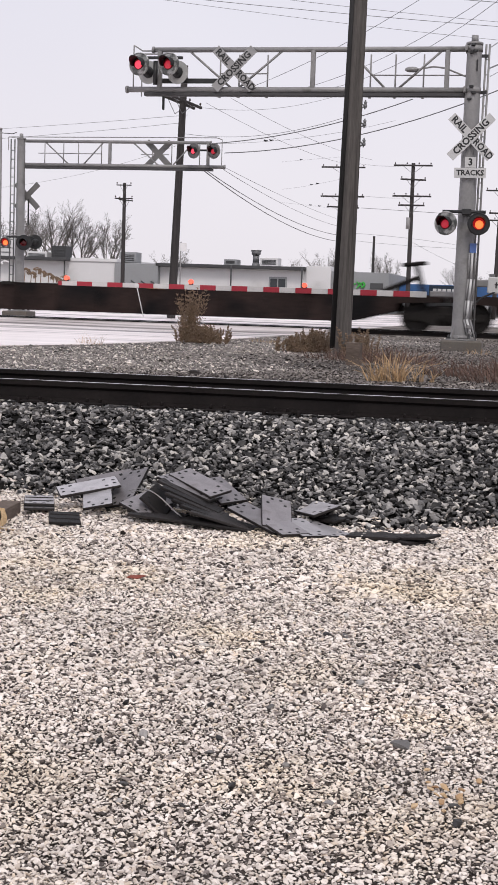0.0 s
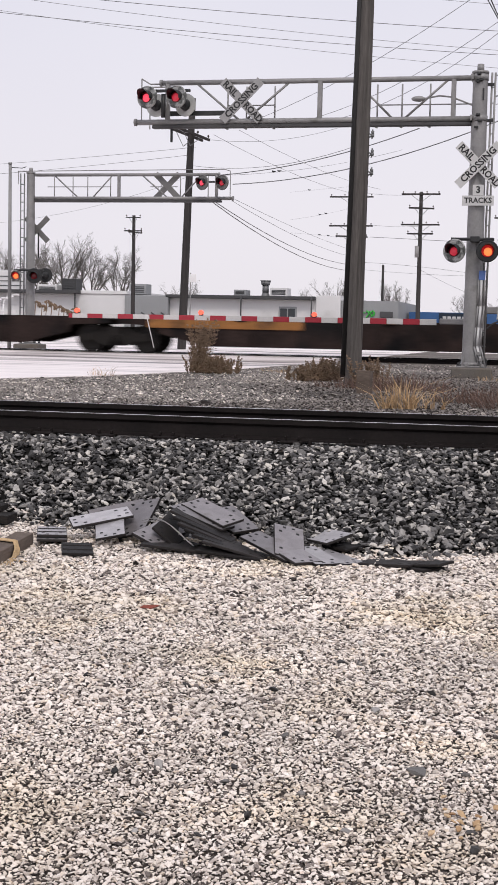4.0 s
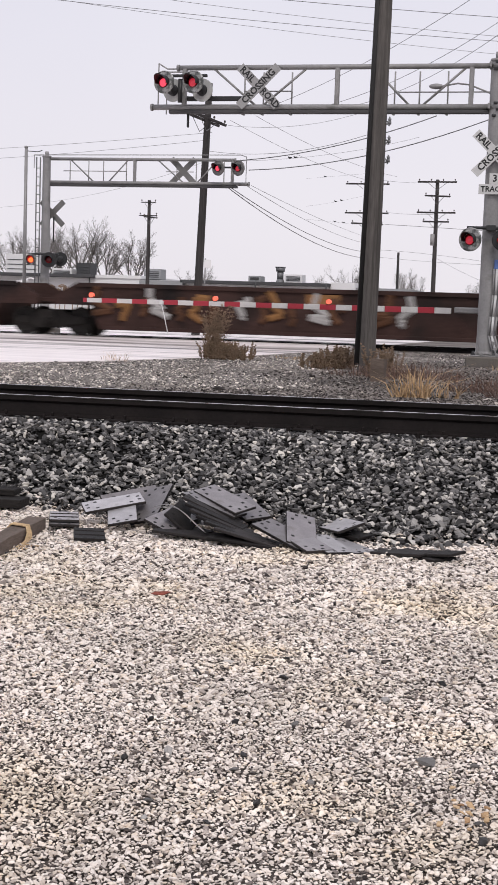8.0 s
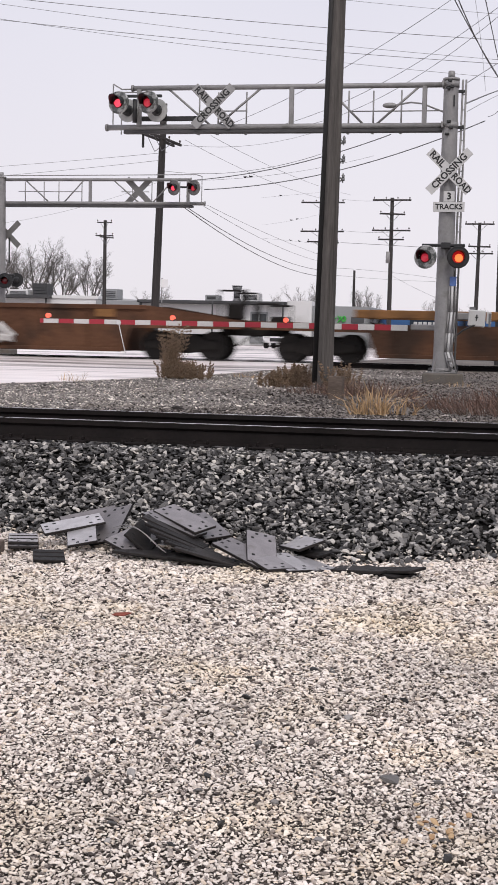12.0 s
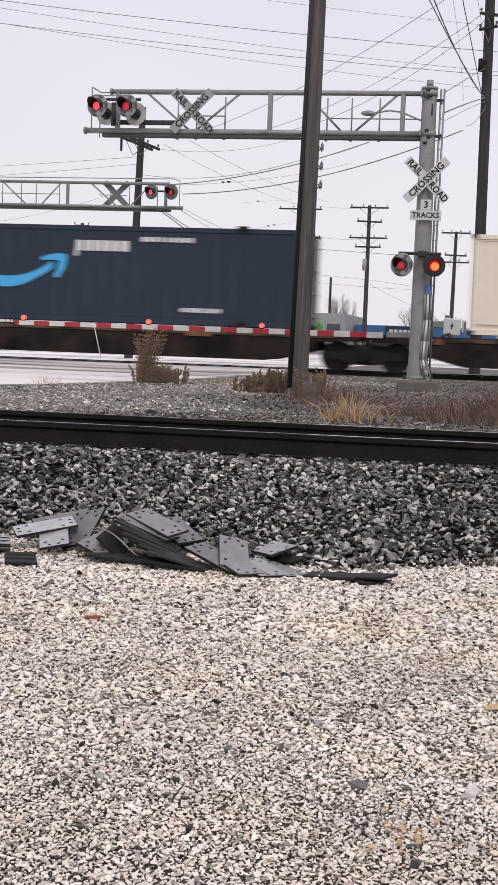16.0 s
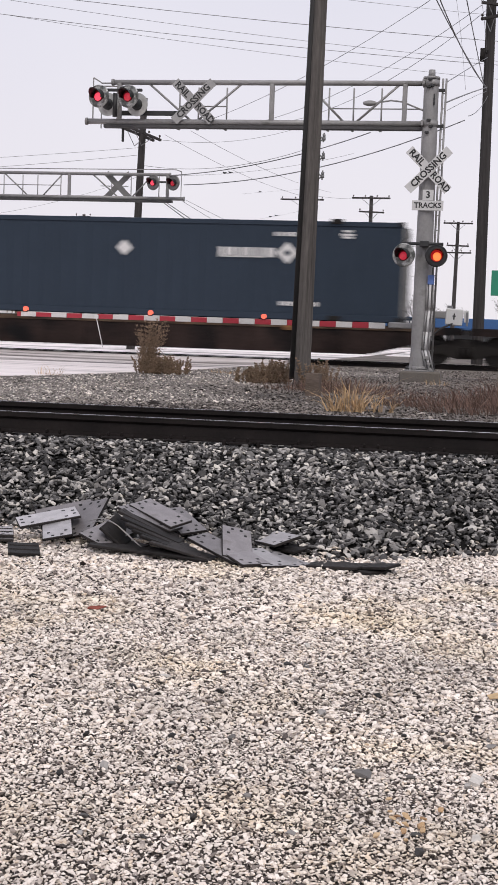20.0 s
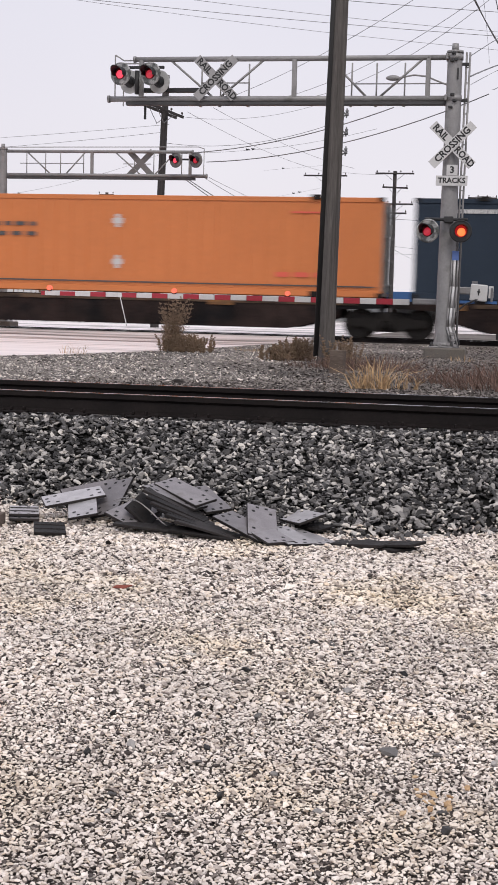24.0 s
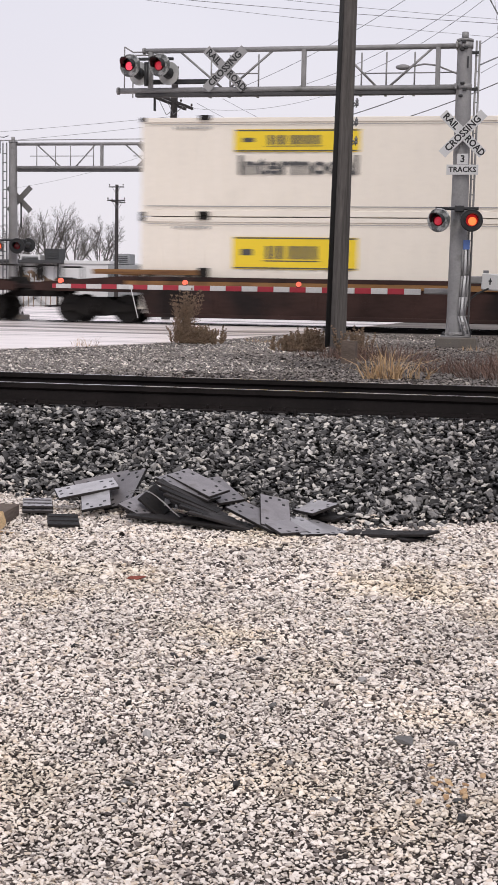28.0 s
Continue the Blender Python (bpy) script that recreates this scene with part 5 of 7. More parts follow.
def well_car(trucks, label, paint, top=1.62, cap=None, marks=(), guides=False):
    """Articulated well car; x runs from its first bogie."""
    s0 = trucks[0]
    car = rolls(thing("well_car", pose(s0, TRAIN_Y, RAIL_TOP), label, "rail car", "cars of the freight train"), s0)
    xs = [t - s0 for t in trucks]
    for x in xs:
        truck(car, x)
    coupler(car, -2.1, -1)
    coupler(car, xs[-1] + 2.1, 1)
    for i, (a, b) in enumerate(zip(xs, xs[1:])):
        first, last = i == 0, i == len(xs) - 2
        rail = 2.1 if top == 1.62 else 1.72
        x0, x1 = a + (-1.9 if first else 0.25), b + (1.9 if last else -0.25)
        low = top - 0.42 if cap else top
        side = ((x0, 0.95), (x0, 1.2), (a + 1.0, low), (b - 1.0, low), (x1, 1.2), (x1, 0.95), (b - 1.5, 0.93), (b - 1.75, 0.2), (a + 1.75, 0.2), (a + 1.5, 0.93))
        for y in (-1.4, 1.4):
            bm = B()
            extrude(bm, side, "y", y - 0.04, y + 0.04)
            q = -1 if y < 0 else 1
            cbox(bm, ((a + b) / 2, y + q * 0.05, 0.26), (b - a - 3.6, 0.1, 0.12), 0.015)
            if not cap:
                cbox(bm, ((a + b) / 2, y + q * 0.05, top - 0.07), (b - a - 2.0, 0.12, 0.14), 0.015)
            for k in range(int((b - a - 4.5) / 1.5) + 1):
                cbox(bm, (a + 2.3 + 1.5 * k, y + q * 0.05, (low + 0.2) / 2), (0.1, 0.07, low - 0.35), 0.01)
            part("side_wall", bm, paint, car)
            if cap:
                bm = B()
                cbox(bm, ((a + b) / 2, y, top - 0.12), (b - a - 2.2, 0.14, 0.24), 0.015)
                part("top_chord", bm, cap, car, "faded yellow top rail")
                for k in range(7):
                    slab("chord_post", (a + 1.6 + k * (b - a - 3.2) / 6, y, top - 0.34), (0.16, 0.1, 0.3), M_SPINE, car)
        bm = B()
        cbox(bm, ((a + b) / 2, 0, 0.26), (b - a - 3.6, 2.74, 0.08), 0.01)
        for x, d in ((a, 1), (b, -1)):
            cbox(bm, (x + d * (0.6 if not ((first and d > 0) or (last and d < 0)) else -0.1), 0, 1.08), (1.6 if not ((first and d > 0) or (last and d < 0)) else 3.2, 2.5, 0.14), 0.02)
            cbox(bm, (x + d * 1.72, 0, 0.75), (0.08, 2.7, 0.95), 0.01)
        part("well_floor", bm, paint, car)
        for x, on in ((x0, first), (x1, last)):
            if on:
                for y in (-1.25, 1.25):
                    bm = B()
                    chain(bm, ((x, y, 1.2), (x, y, rail), (x + (0.7 if x == x0 else -0.7), y, rail), (x + (0.7 if x == x0 else -0.7), y, 1.2)), 0.03)
                    part("end_railing", bm, M_TRUCK, car)
                bm = B()
                cbox(bm, (x + (0.5 if x == x0 else -0.5), 0.3, rail - 0.6), (0.5, 0.7, 0.5), 0.05)
                part("brake_cylinder_box", bm, M_TRUCK, car)
                bm = B()
                tube(bm, (x, -0.9, rail - 0.2), (x + 0.05, -0.9, rail - 0.2), 0.28, 0.28, 16)
                part("hand_brake_wheel", bm, M_TRUCK, car)
    for x in (1.8, xs[-1] - 1.8) if guides else ():
        for y in (-1.4, 1.4):
            slab("end_guide", (x, y, top + 0.13), (3.6, 0.1, 0.15), M_WELLTAN, car, "tan guide rail")
            slab("guide_post", (x + (1.65 if x < 5 else -1.65), y, top + 0.1), (0.3, 0.14, 0.36), M_TRUCK, car)
            for d in (-1.2, 0, 1.2):
                slab("guide_foot", (x + d, y, top + 0.02), (0.12, 0.08, 0.14), M_TRUCK, car)
    for s, z, w, h, m in marks:
        bm = B()
        cbox(bm, (s - s0, -1.497, z), (w, 0.01, h), 0.003)
        part("marking", bm, m, car)
    return car


def bars(parent, m, x0, x1, z, h, n, y, seed):
    """Writing that cannot be read: plain bars."""
    r = random.Random(seed)
    w = (x1 - x0) / n
    for i in range(n):
        slab("decal_bar", (x0 + (i + 0.5) * w, y, z), (w * r.uniform(0.5, 0.85), 0.006, h), m, parent)


def ribbon(pts, width, y, m, parent, name="curved_decal"):
    """A flat curved decal with tapering width on the side at y."""
    bm = B()
    n = len(pts)
    pairs = []
    for i, (x, z) in enumerate(pts):
        w = width * (0.25 + 0.75 * math.sin(math.pi * min(1, i / (n - 1) * 1.15 + 0.05) * 0.8))
        pairs.append([bm.verts.new((x, y + d, z + s * w / 2)) for d in (-0.003, 0.003) for s in (-1, 1)])
    for a, b in zip(pairs, pairs[1:]):
        for q in ((0, 1), (1, 3), (3, 2), (2, 0)):
            bm.faces.new((a[q[0]], a[q[1]], b[q[1]], b[q[0]]))
    bmesh.ops.recalc_face_normals(bm, faces=bm.faces[:])
    part(name, bm, m, parent)


CL, CW, CH = 16.15, 2.59, 2.9


def container(s, z, paint, label, rail=None):
    """53-foot container, x from its left end, z from its floor."""
    c = rolls(thing("container", pose(s, TRAIN_Y, RAIL_TOP + z), label, "container", "containers on the train"), s, z)
    bm = B()
    cbox(bm, (CL / 2, 0, CH / 2), (CL - 0.06, CW - 0.06, CH - 0.08), 0.01)
    body = part("body", bm, paint, c)
    for k in range(31):
        slab("side_rib", (0.55 + 0.502 * k, -CW / 2 + 0.02, CH / 2), (0.14, 0.03, CH - 0.4), paint, body)
    bm = B()
    for y in (-CW / 2 + 0.05, CW / 2 - 0.05):
        cbox(bm, (CL / 2, y, CH - 0.07), (CL, 0.1, 0.14), 0.01)
    part("top_rail", bm, rail or paint, c)
    bm = B()
    for y in (-CW / 2 + 0.05, CW / 2 - 0.05):
        cbox(bm, (CL / 2, y, 0.09), (CL, 0.1, 0.18), 0.01)
    part("bottom_rail", bm, rail or paint, c)
    for y in (-1, 1):
        for x in (1.98, CL - 1.98):
            for zz in (0.07, CH):
                slab("lifting_casting", (x, y * CW / 2, zz), (0.34, 0.14, 0.14), M_TRUCK, c)
        for x in (0.08, CL - 0.08):
            for zz in (0.06, CH - 0.05):
                slab("corner_casting", (x, y * (CW / 2 - 0.07), zz), (0.17, 0.16, 0.13), M_TRUCK, c)
    for d in (-1, 1):
        bm = B()
        cbox(bm, (CL - 0.01, d * 0.62, CH / 2), (0.05, 1.2, CH - 0.3), 0.01)
        door = part("door", bm, M_STEELDOOR if paint in (M_NAVY, M_GREYC, M_ORANGEC) else M_DOORBROWN, c, "scuffed end door")
        for y in (0.3, 0.9):
            slab("lock_rod", (CL + 0.04, d * y, CH / 2), (0.045, 0.045, CH - 0.25), M_GALVD, door)
        for zz in (0.4, 1.1, 1.8, 2.5):
            slab("door_bar", (CL + 0.03, d * 0.62, zz), (0.04, 1.1, 0.07), M_GALVD, door)
    return c


DY = -CW / 2 - 0.006


def plain_marks(c, m, seed):
    bars(c, m, 1.2, 2.4, CH - 0.36, 0.12, 6, DY, seed)
    bars(c, m, 12.6, 13.6, CH - 0.36, 0.1, 5, DY, seed + 1)
    bars(c, m, 3.2, 4.6, 0.42, 0.12, 7, DY, seed + 2)
    bars(c, m, 12.2, 13.5, 0.42, 0.12, 6, DY, seed + 3)


def smile_container(s, z, d, low_x):
    c = container(s, z, M_NAVY, "navy container with a sky-blue curved arrow decal")
    pts = [(4.6 + d + 3.2 * i / 24, 1.68 - 0.95 * math.sin(math.pi * (0.06 + 0.8 * i / 24)) + 0.42) for i in range(25)]
    ribbon(pts, 0.34, DY, M_SKYBLUE, c)
    bm = B()
    extrude(bm, ((7.42, 1.9), (7.7, 2.0), (8.0, 2.04), (8.24, 2.02), (8.26, 1.85), (8.2, 1.6), (8.0, 1.3), (7.83, 1.32), (7.95, 1.55), (8.0, 1.82), (7.75, 1.84), (7.45, 1.82)), "y", DY - 0.003, DY + 0.003)
    part("arrow_head", bm, M_SKYBLUE, c, at=pose(d, 0, 0))
    bars(c, M_DECAL, 8.5 + d, 10.2 + d, 2.3, 0.32, 6, DY, 5)
    slab("decal_bar", (8.56 + d, DY, 2.08), (0.1, 0.006, 0.2), M_DECAL, c)
    bars(c, M_DECAL, 10.55 + d, 12.2 + d, 2.52, 0.14, 9, DY, 6)
    for x in (3.5, 4.1):
        slab("diamond_decal", (x, DY, 2.15), (0.3, 0.006, 0.3), M_DECAL, c, "pale diamond decal", rot_y(45))
    bars(c, M_DECAL, 1.2, 2.4, CH - 0.36, 0.12, 6, DY, 11)
    bars(c, M_DECAL, 3.2, 4.6, 0.42, 0.12, 7, DY, 13)
    bars(c, M_DECAL, low_x, low_x + 1.3, 0.44, 0.13, 9, DY, 14)
    return c


def hunt_container(s, z, paint, plate, x, zc, word_x=None, word_z=None, word_mat=None, label="cream container with a yellow name panel", tall=0.66):
    c = container(s, z, paint, label)
    if plate:
        bm = B()
        cbox(bm, (x, DY, zc), (3.75, 0.008, tall), 0.002)
        pnl = part("name_panel", bm, M_YELLOW, c, "yellow panel")
        for dz in (0.035 - tall / 2, tall / 2 - 0.035):
            slab("border_bar", (x, DY - 0.006, zc + dz), (3.67, 0.004, 0.04), M_DARKDECAL, pnl)
        k = tall / 0.66
        for px_, w, h in ((-1.45, 0.36, 0.13), (-0.8, 0.13, 0.27), (-0.62, 0.1, 0.27), (-0.42, 0.17, 0.27), (-0.1, 0.16, 0.27), (0.12, 0.17, 0.27), (0.36, 0.18, 0.27), (0.6, 0.16, 0.27), (1.45, 0.22, 0.11)):
            slab("name_bar", (x + px_, DY - 0.006, zc + 0.02), (w, 0.004, h * k), M_DARKDECAL, pnl)
        slab("name_bar", (x - 0.1, DY - 0.006, zc - 0.16 * k), (1.7, 0.004, 0.025 * k), M_DARKDECAL, pnl)
    else:
        bars(c, M_DARKDECAL, x - 1.75, x + 1.75, zc, 0.34, 9, DY, 31)
        for dz in (-0.3, 0.3):
            slab("border_bar", (x, DY, zc + dz), (3.8, 0.006, 0.03), M_GREYDECAL, c)
    if word_x:
        letters("Intermodal", 0.76, 0.002, word_mat, c, pose(word_x, DY - 0.003, word_z) @ FRONT, "intermodal_lettering", 1.08)
    bars(c, M_GREYDECAL, 1.0, 2.2, CH - 0.3, 0.07, 8, DY, 41)
    bars(c, M_GREYDECAL, 11.6, 13.2, CH - 0.3, 0.07, 9, DY, 42)
    bars(c, M_GREYDECAL, 12.6, 13.8, 0.75, 0.08, 8, DY, 43)
    slab("seam_line", (CL / 2, DY, 0.3), (CL - 0.4, 0.006, 0.03), M_GREYDECAL, c)
    slab("seam_line", (CL / 2, DY, CH - 0.2), (CL - 0.4, 0.006, 0.02), M_GREYDECAL, c)
    return c


def trailer(s, z, wheels_left, label, logo=None, skirt=False):
    """53-foot highway trailer, x from its left end, z from its tyres' foot."""
    c = rolls(thing("semi_trailer", pose(s, TRAIN_Y, RAIL_TOP + z), label, "trailer", "trailers on the train"), s, z)
    z0, z1 = 1.02, 3.94
    bm = B()
    cbox(bm, (CL / 2, 0, (z0 + z1) / 2), (CL, CW, z1 - z0), 0.03)
    body = part("body", bm, M_TRAILER, c)
    for k in range(26):
        slab("panel_seam", (0.5 + 0.606 * k, -CW / 2, (z0 + z1) / 2), (0.03, 0.012, z1 - z0 - 0.4), M_TRAILER, body)
    bm = B()
    for y in (-CW / 2 - 0.01, CW / 2 + 0.01):
        cbox(bm, (CL / 2, y, z1 - 0.05), (CL + 0.02, 0.05, 0.12), 0.01)
    part("top_rail", bm, M_TRAILER, c, "white roof rail")
    bm = B()
    for y in (-CW / 2 - 0.01, CW / 2 + 0.01):
        cbox(bm, (CL / 2, y, z0 + 0.08), (CL, 0.05, 0.18), 0.01)
    part("bottom_rail", bm, M_TRAILER, c, "white bottom rail")
    for k in range(20):
        slab("marker_strip", (0.6 + 0.79 * k, -CW / 2 - 0.037, z0 + 0.15), (0.3, 0.012, 0.05), M_DARKDECAL, c)
    wx = 3.4 if wheels_left else CL - 3.4
    bm = B()
    cbox(bm, (wx, 0, 0.85), (3.4, 1.1, 0.3), 0.03)
    for a in (-0.62, 0.62):
        tube(bm, (wx + a, -1.1, 0.5), (wx + a, 1.1, 0.5), 0.09, 0.09, 10)
    for y in (-0.55, 0.55):
        cbox(bm, (CL / 2, y, z0 - 0.08), (CL - 1, 0.1, 0.18), 0.01)
    part("running_gear", bm, M_TRUCK, c)
    for a in (-0.62, 0.62):
        for y in (-1.05, 1.05):
            bm = B()
            for q in (-0.15, 0.15):
                tube(bm, (wx + a, y + q - 0.12, 0.5), (wx + a, y + q + 0.12, 0.5), 0.5, 0.5, 24)
            w = part("wheel", bm, M_RUBBER, c, "dual tyres")
            bm = B()
            sgn = -1 if y < 0 else 1
            tube(bm, (wx + a, y + sgn * 0.2, 0.5), (wx + a, y + sgn * 0.285, 0.5), 0.25, 0.22, 18)
            tube(bm, (wx + a, y + sgn * 0.2, 0.5), (wx + a, y + sgn * 0.34, 0.5), 0.1, 0.09, 12)
            part("rim", bm, M_GALVD, w, "grimy wheel rim")
    lx = CL - 3.3 if wheels_left else 3.3
    for y in (-0.8, 0.8):
        bm = B()
        cbox(bm, (lx, y, 0.66), (0.18, 0.16, 0.7), 0.01)
        cbox(bm, (lx, y, 0.32), (0.32, 0.3, 0.05), 0.01)
        cbox(bm, (lx - 0.25, y * 0.75, 0.83), (0.95, 0.3, 0.34), 0.03)
        tube(bm, (lx - 0.45, y * 0.7, 0.75), (lx, y, 0.42), 0.05, 0.05, 8)
        part("landing_leg", bm, M_TRUCK, c)
    hx = CL - 0.95 if wheels_left else 0.95
    bm = B()
    for y in (-0.35, 0.35):
        chain(bm, ((hx - 1.25, y, 0.02), (hx + 0.05, y * 0.8, z0 - 0.12)), 0.065)
        chain(bm, ((hx + 0.3, y, 0.02), (hx + 0.1, y * 0.8, z0 - 0.12)), 0.07)
    cbox(bm, (hx, 0, z0 - 0.06), (0.9, 0.9, 0.1), 0.03)
    part("hitch_stand", bm, M_TRUCK, c, "steel hitch stand under the kingpin")
    if skirt:
        bm = B()
        extrude(bm, ((5.6, 1.05), (CL - 4.4, 1.05), (CL - 4.6, 0.45), (6.4, 0.45)), "y", -CW / 2, -CW / 2 + 0.03)
        part("side_skirt", bm, M_TRAILER, c, "white side skirt")
    ex = 0.0 if wheels_left else CL
    d = -1 if wheels_left else 1
    for y in (-0.62, 0.62):
        bm = B()
        cbox(bm, (ex + d * 0.02, y, 2.5), (0.05, 1.2, 2.7), 0.01)
        door = part("door", bm, M_DOORBROWN, c, "grimy rear door")
        bm = B()
        tube(bm, (ex + d * 0.06, y * 1.2, 1.25), (ex + d * 0.06, y * 1.2, 3.9), 0.025, 0.025, 8)
        part("lock_rod", bm, M_GALVD, door)
    y = -CW / 2 - 0.016
    if logo:
        x0, zc, k = logo
        bm = B()
        cbox(bm, (x0 + 0.72 * k, y, zc), (1.44 * k, 0.008, 1.44 * k), 0.002)
        sq = part("orange_square", bm, M_ORDECAL, c, "orange square decal with pale rays")
        slab("coral_quarter", (x0 + 0.36 * k, y - 0.005, zc + 0.36 * k), (0.68 * k, 0.004, 0.68 * k), M_CORAL, sq, "coral quarter of the square")
        slab("amber_quarter", (x0 + 0.85 * k, y - 0.005, zc - 0.42 * k), (1.1 * k, 0.004, 0.56 * k), M_AMBER, sq, "amber part of the square")
        for a in (-50, -20, 15, 45, 80):
            slab("pale_ray", (x0 + 0.5 * k + 0.35 * k * math.cos(radians(a)), y - 0.011, zc - 0.1 + 0.35 * k * math.sin(radians(a))), (0.7 * k, 0.004, 0.05 * k), M_CREAM, sq, "", rot_y(-a))
        slab("seam_line", (CL / 2 - 1.2, y + 0.004, z0 + 0.92), (CL - 3.2, 0.01, 0.025), M_GREYDECAL, c)
        for i in range(3):
            xx = x0 + (2.1 + 1.02 * i) * k
            slab("charcoal_block", (xx, y, zc + 0.38 * k), (0.86 * k, 0.006, 0.6 * k), M_DARKDECAL, c, "bold charcoal block decal")
            slab("charcoal_block", (xx, y, zc - 0.36 * k), (0.86 * k if i < 2 else 0.34 * k, 0.006, 0.72 * k), M_DARKDECAL, c, "bold charcoal block decal")
    else:
        bars(c, M_GREYDECAL, 2.25, 3.35, 2.6, 0.15, 9, y, int(s))
        for dz in (-0.12, 0.12):
            slab("decal_bar", (2.8, y, 2.6 + dz), (1.3, 0.006, 0.03), M_GREYDECAL, c)
        bars(c, M_GREYDECAL, 5.0, 6.2, z0 + 0.32, 0.05, 6, y, int(s) + 1)
        bars(c, M_GREYDECAL, 0.8, 2.0, z0 + 0.32, 0.05, 6, y, int(s) + 2)
    return c


# empty cars at the head of what is seen
spine_car([-37, -20, -2.5, 13.1], "empty dark spine car with upright hitches", orange=False, hitches=(-21, -3.5, 11.4))
well_car([17.3, 36.9], "empty well car in faded yellow paint", M_WELLYELLOW, 1.25, marks=((25.5, 1.05, 2.2, 0.14, M_DECAL), (32.0, 0.75, 0.35, 0.3, M_SPINE)))
well_car([41.1, 60.4], "empty brown well car with a yellow top rail", M_WELLBROWN, 1.6, M_WELLYELLOW)
spine_car([64.6, 81.5, 98.5, 115.2, 132.7, 149.15], "empty dark spine car with rusty orange side plates", hitches=(147.4,))
heart = well_car([154.4, 173.3, 192, 211.6], "empty oxide-brown articulated well car with sprayed tags", M_WELLBROWN, 1.62,
                 marks=((165.2, 1.2, 0.9, 0.35, M_WELLYELLOW), (182, 1.3, 1.0, 0.3, M_WELLYELLOW), (203, 1.2, 1.4, 0.2, M_WELLYELLOW),
                        (206.5, 1.25, 1.0, 0.3, M_WELLYELLOW), (195.9, 1.28, 0.8, 0.55, M_DOORBROWN), (197.0, 0.95, 0.7, 0.08, M_GREYDECAL), (196.8, 1.2, 0.2, 0.16, M_GREYDECAL), (197.2, 1.2, 0.2, 0.16, M_GREYDECAL)))
for dx in (-1, 1):
    bm = B()
    pts = [(197 - 154.4 + dx * 0.52 * math.sin(math.pi * i / 10) * (1 - 0.35 * (i / 10)), 1.35 - 0.85 * i / 10) for i in range(11)]
    for (xa, za), (xb, zb) in zip(pts, pts[1:]):
        tube(bm, (xa, -1.49, za), (xb, -1.49, zb), 0.07, 0.07, 6)
    part("sprayed_outline", bm, M_GREYDECAL, heart, "pale sprayed mask outline")
def spray(parent, x0, n, pitch, seed, mats, label):
    """Sprayed tags: strokes of paint on a car's side."""
    r = random.Random(seed)
    for i in range(n):
        bm = B()
        x = x0 + i * pitch
        z_, pts = r.uniform(0.4, 0.7), []
        for k in range(5):
            pts.append((x + r.uniform(-0.25, 0.45), min(1.5, z_ + 0.2 * k * r.uniform(0.4, 1.3))))
        for (xa, za), (xb, zb) in zip(pts, pts[1:]):
            tube(bm, (xa, -1.45, za), (xb, -1.45, zb), 0.1, 0.12, 6)
        part("sprayed_letter", bm, mats[i % len(mats)], parent, label)


spray(heart, 158.6 - 154.4, 7, 0.6, 21, (M_WELLORANGE, M_WELLBROWN), "faded grey sprayed tag")
spray(heart, 175 - 154.4, 16, 0.62, 22, (M_WELLORANGE, M_WELLYELLOW, M_WELLORANGE, M_GREYDECAL), "faded sprayed tag")
orange_car = well_car([215.95, 234.95, 253.1, 273.3], "empty rusty orange articulated well car with sprayed tags", M_WELLORANGE, 1.62,
                      marks=((217.8, 1.35, 0.7, 0.42, M_WELLYELLOW), (226.2, 1.0, 4.6, 0.42, M_WELLBROWN), (232.9, 1.4, 0.6, 0.3, M_WELLYELLOW), (237.2, 1.4, 0.6, 0.3, M_WELLYELLOW),
                             (243.8, 0.95, 3.0, 0.5, M_WELLBROWN), (243.0, 0.95, 0.3, 0.34, M_DECAL), (243.6, 0.95, 0.3, 0.34, M_DECAL), (244.3, 0.95, 0.5, 0.3, M_DECAL), (250.9, 1.4, 0.6, 0.3, M_WELLYELLOW), (255.4, 1.4, 0.6, 0.3, M_WELLYELLOW), (271, 1.4, 0.6, 0.3, M_WELLYELLOW)))
r_ = random.Random(4)
for i in range(14):
    bm = B()
    x = 256.8 - 215.95 + i * 0.85
    pts = [(x + r_.uniform(-0.3, 0.5), r_.uniform(0.4, 1.5)) for _ in range(4)]
    for (xa, za), (xb, zb) in zip(pts, pts[1:]):
        tube(bm, (xa, -1.49, za), (xb, -1.49, zb), 0.13, 0.16, 6)
    part("sprayed_letter", bm, M_GRAF if i % 4 else M_GREYWALL, orange_car, "grey sprayed tag")
well_car([277.5, 296.6, 314.9, 333.5], "empty orange articulated well car with a yellow top rail", M_WELLORANGE, 1.6, M_WELLYELLOW,
         marks=((294.2, 0.75, 1.3, 0.8, M_SPINE), (299.2, 0.75, 1.3, 0.8, M_SPINE), (312.4, 0.75, 1.0, 0.8, M_SPINE), (317.4, 0.75, 1.0, 0.8, M_SPINE)))
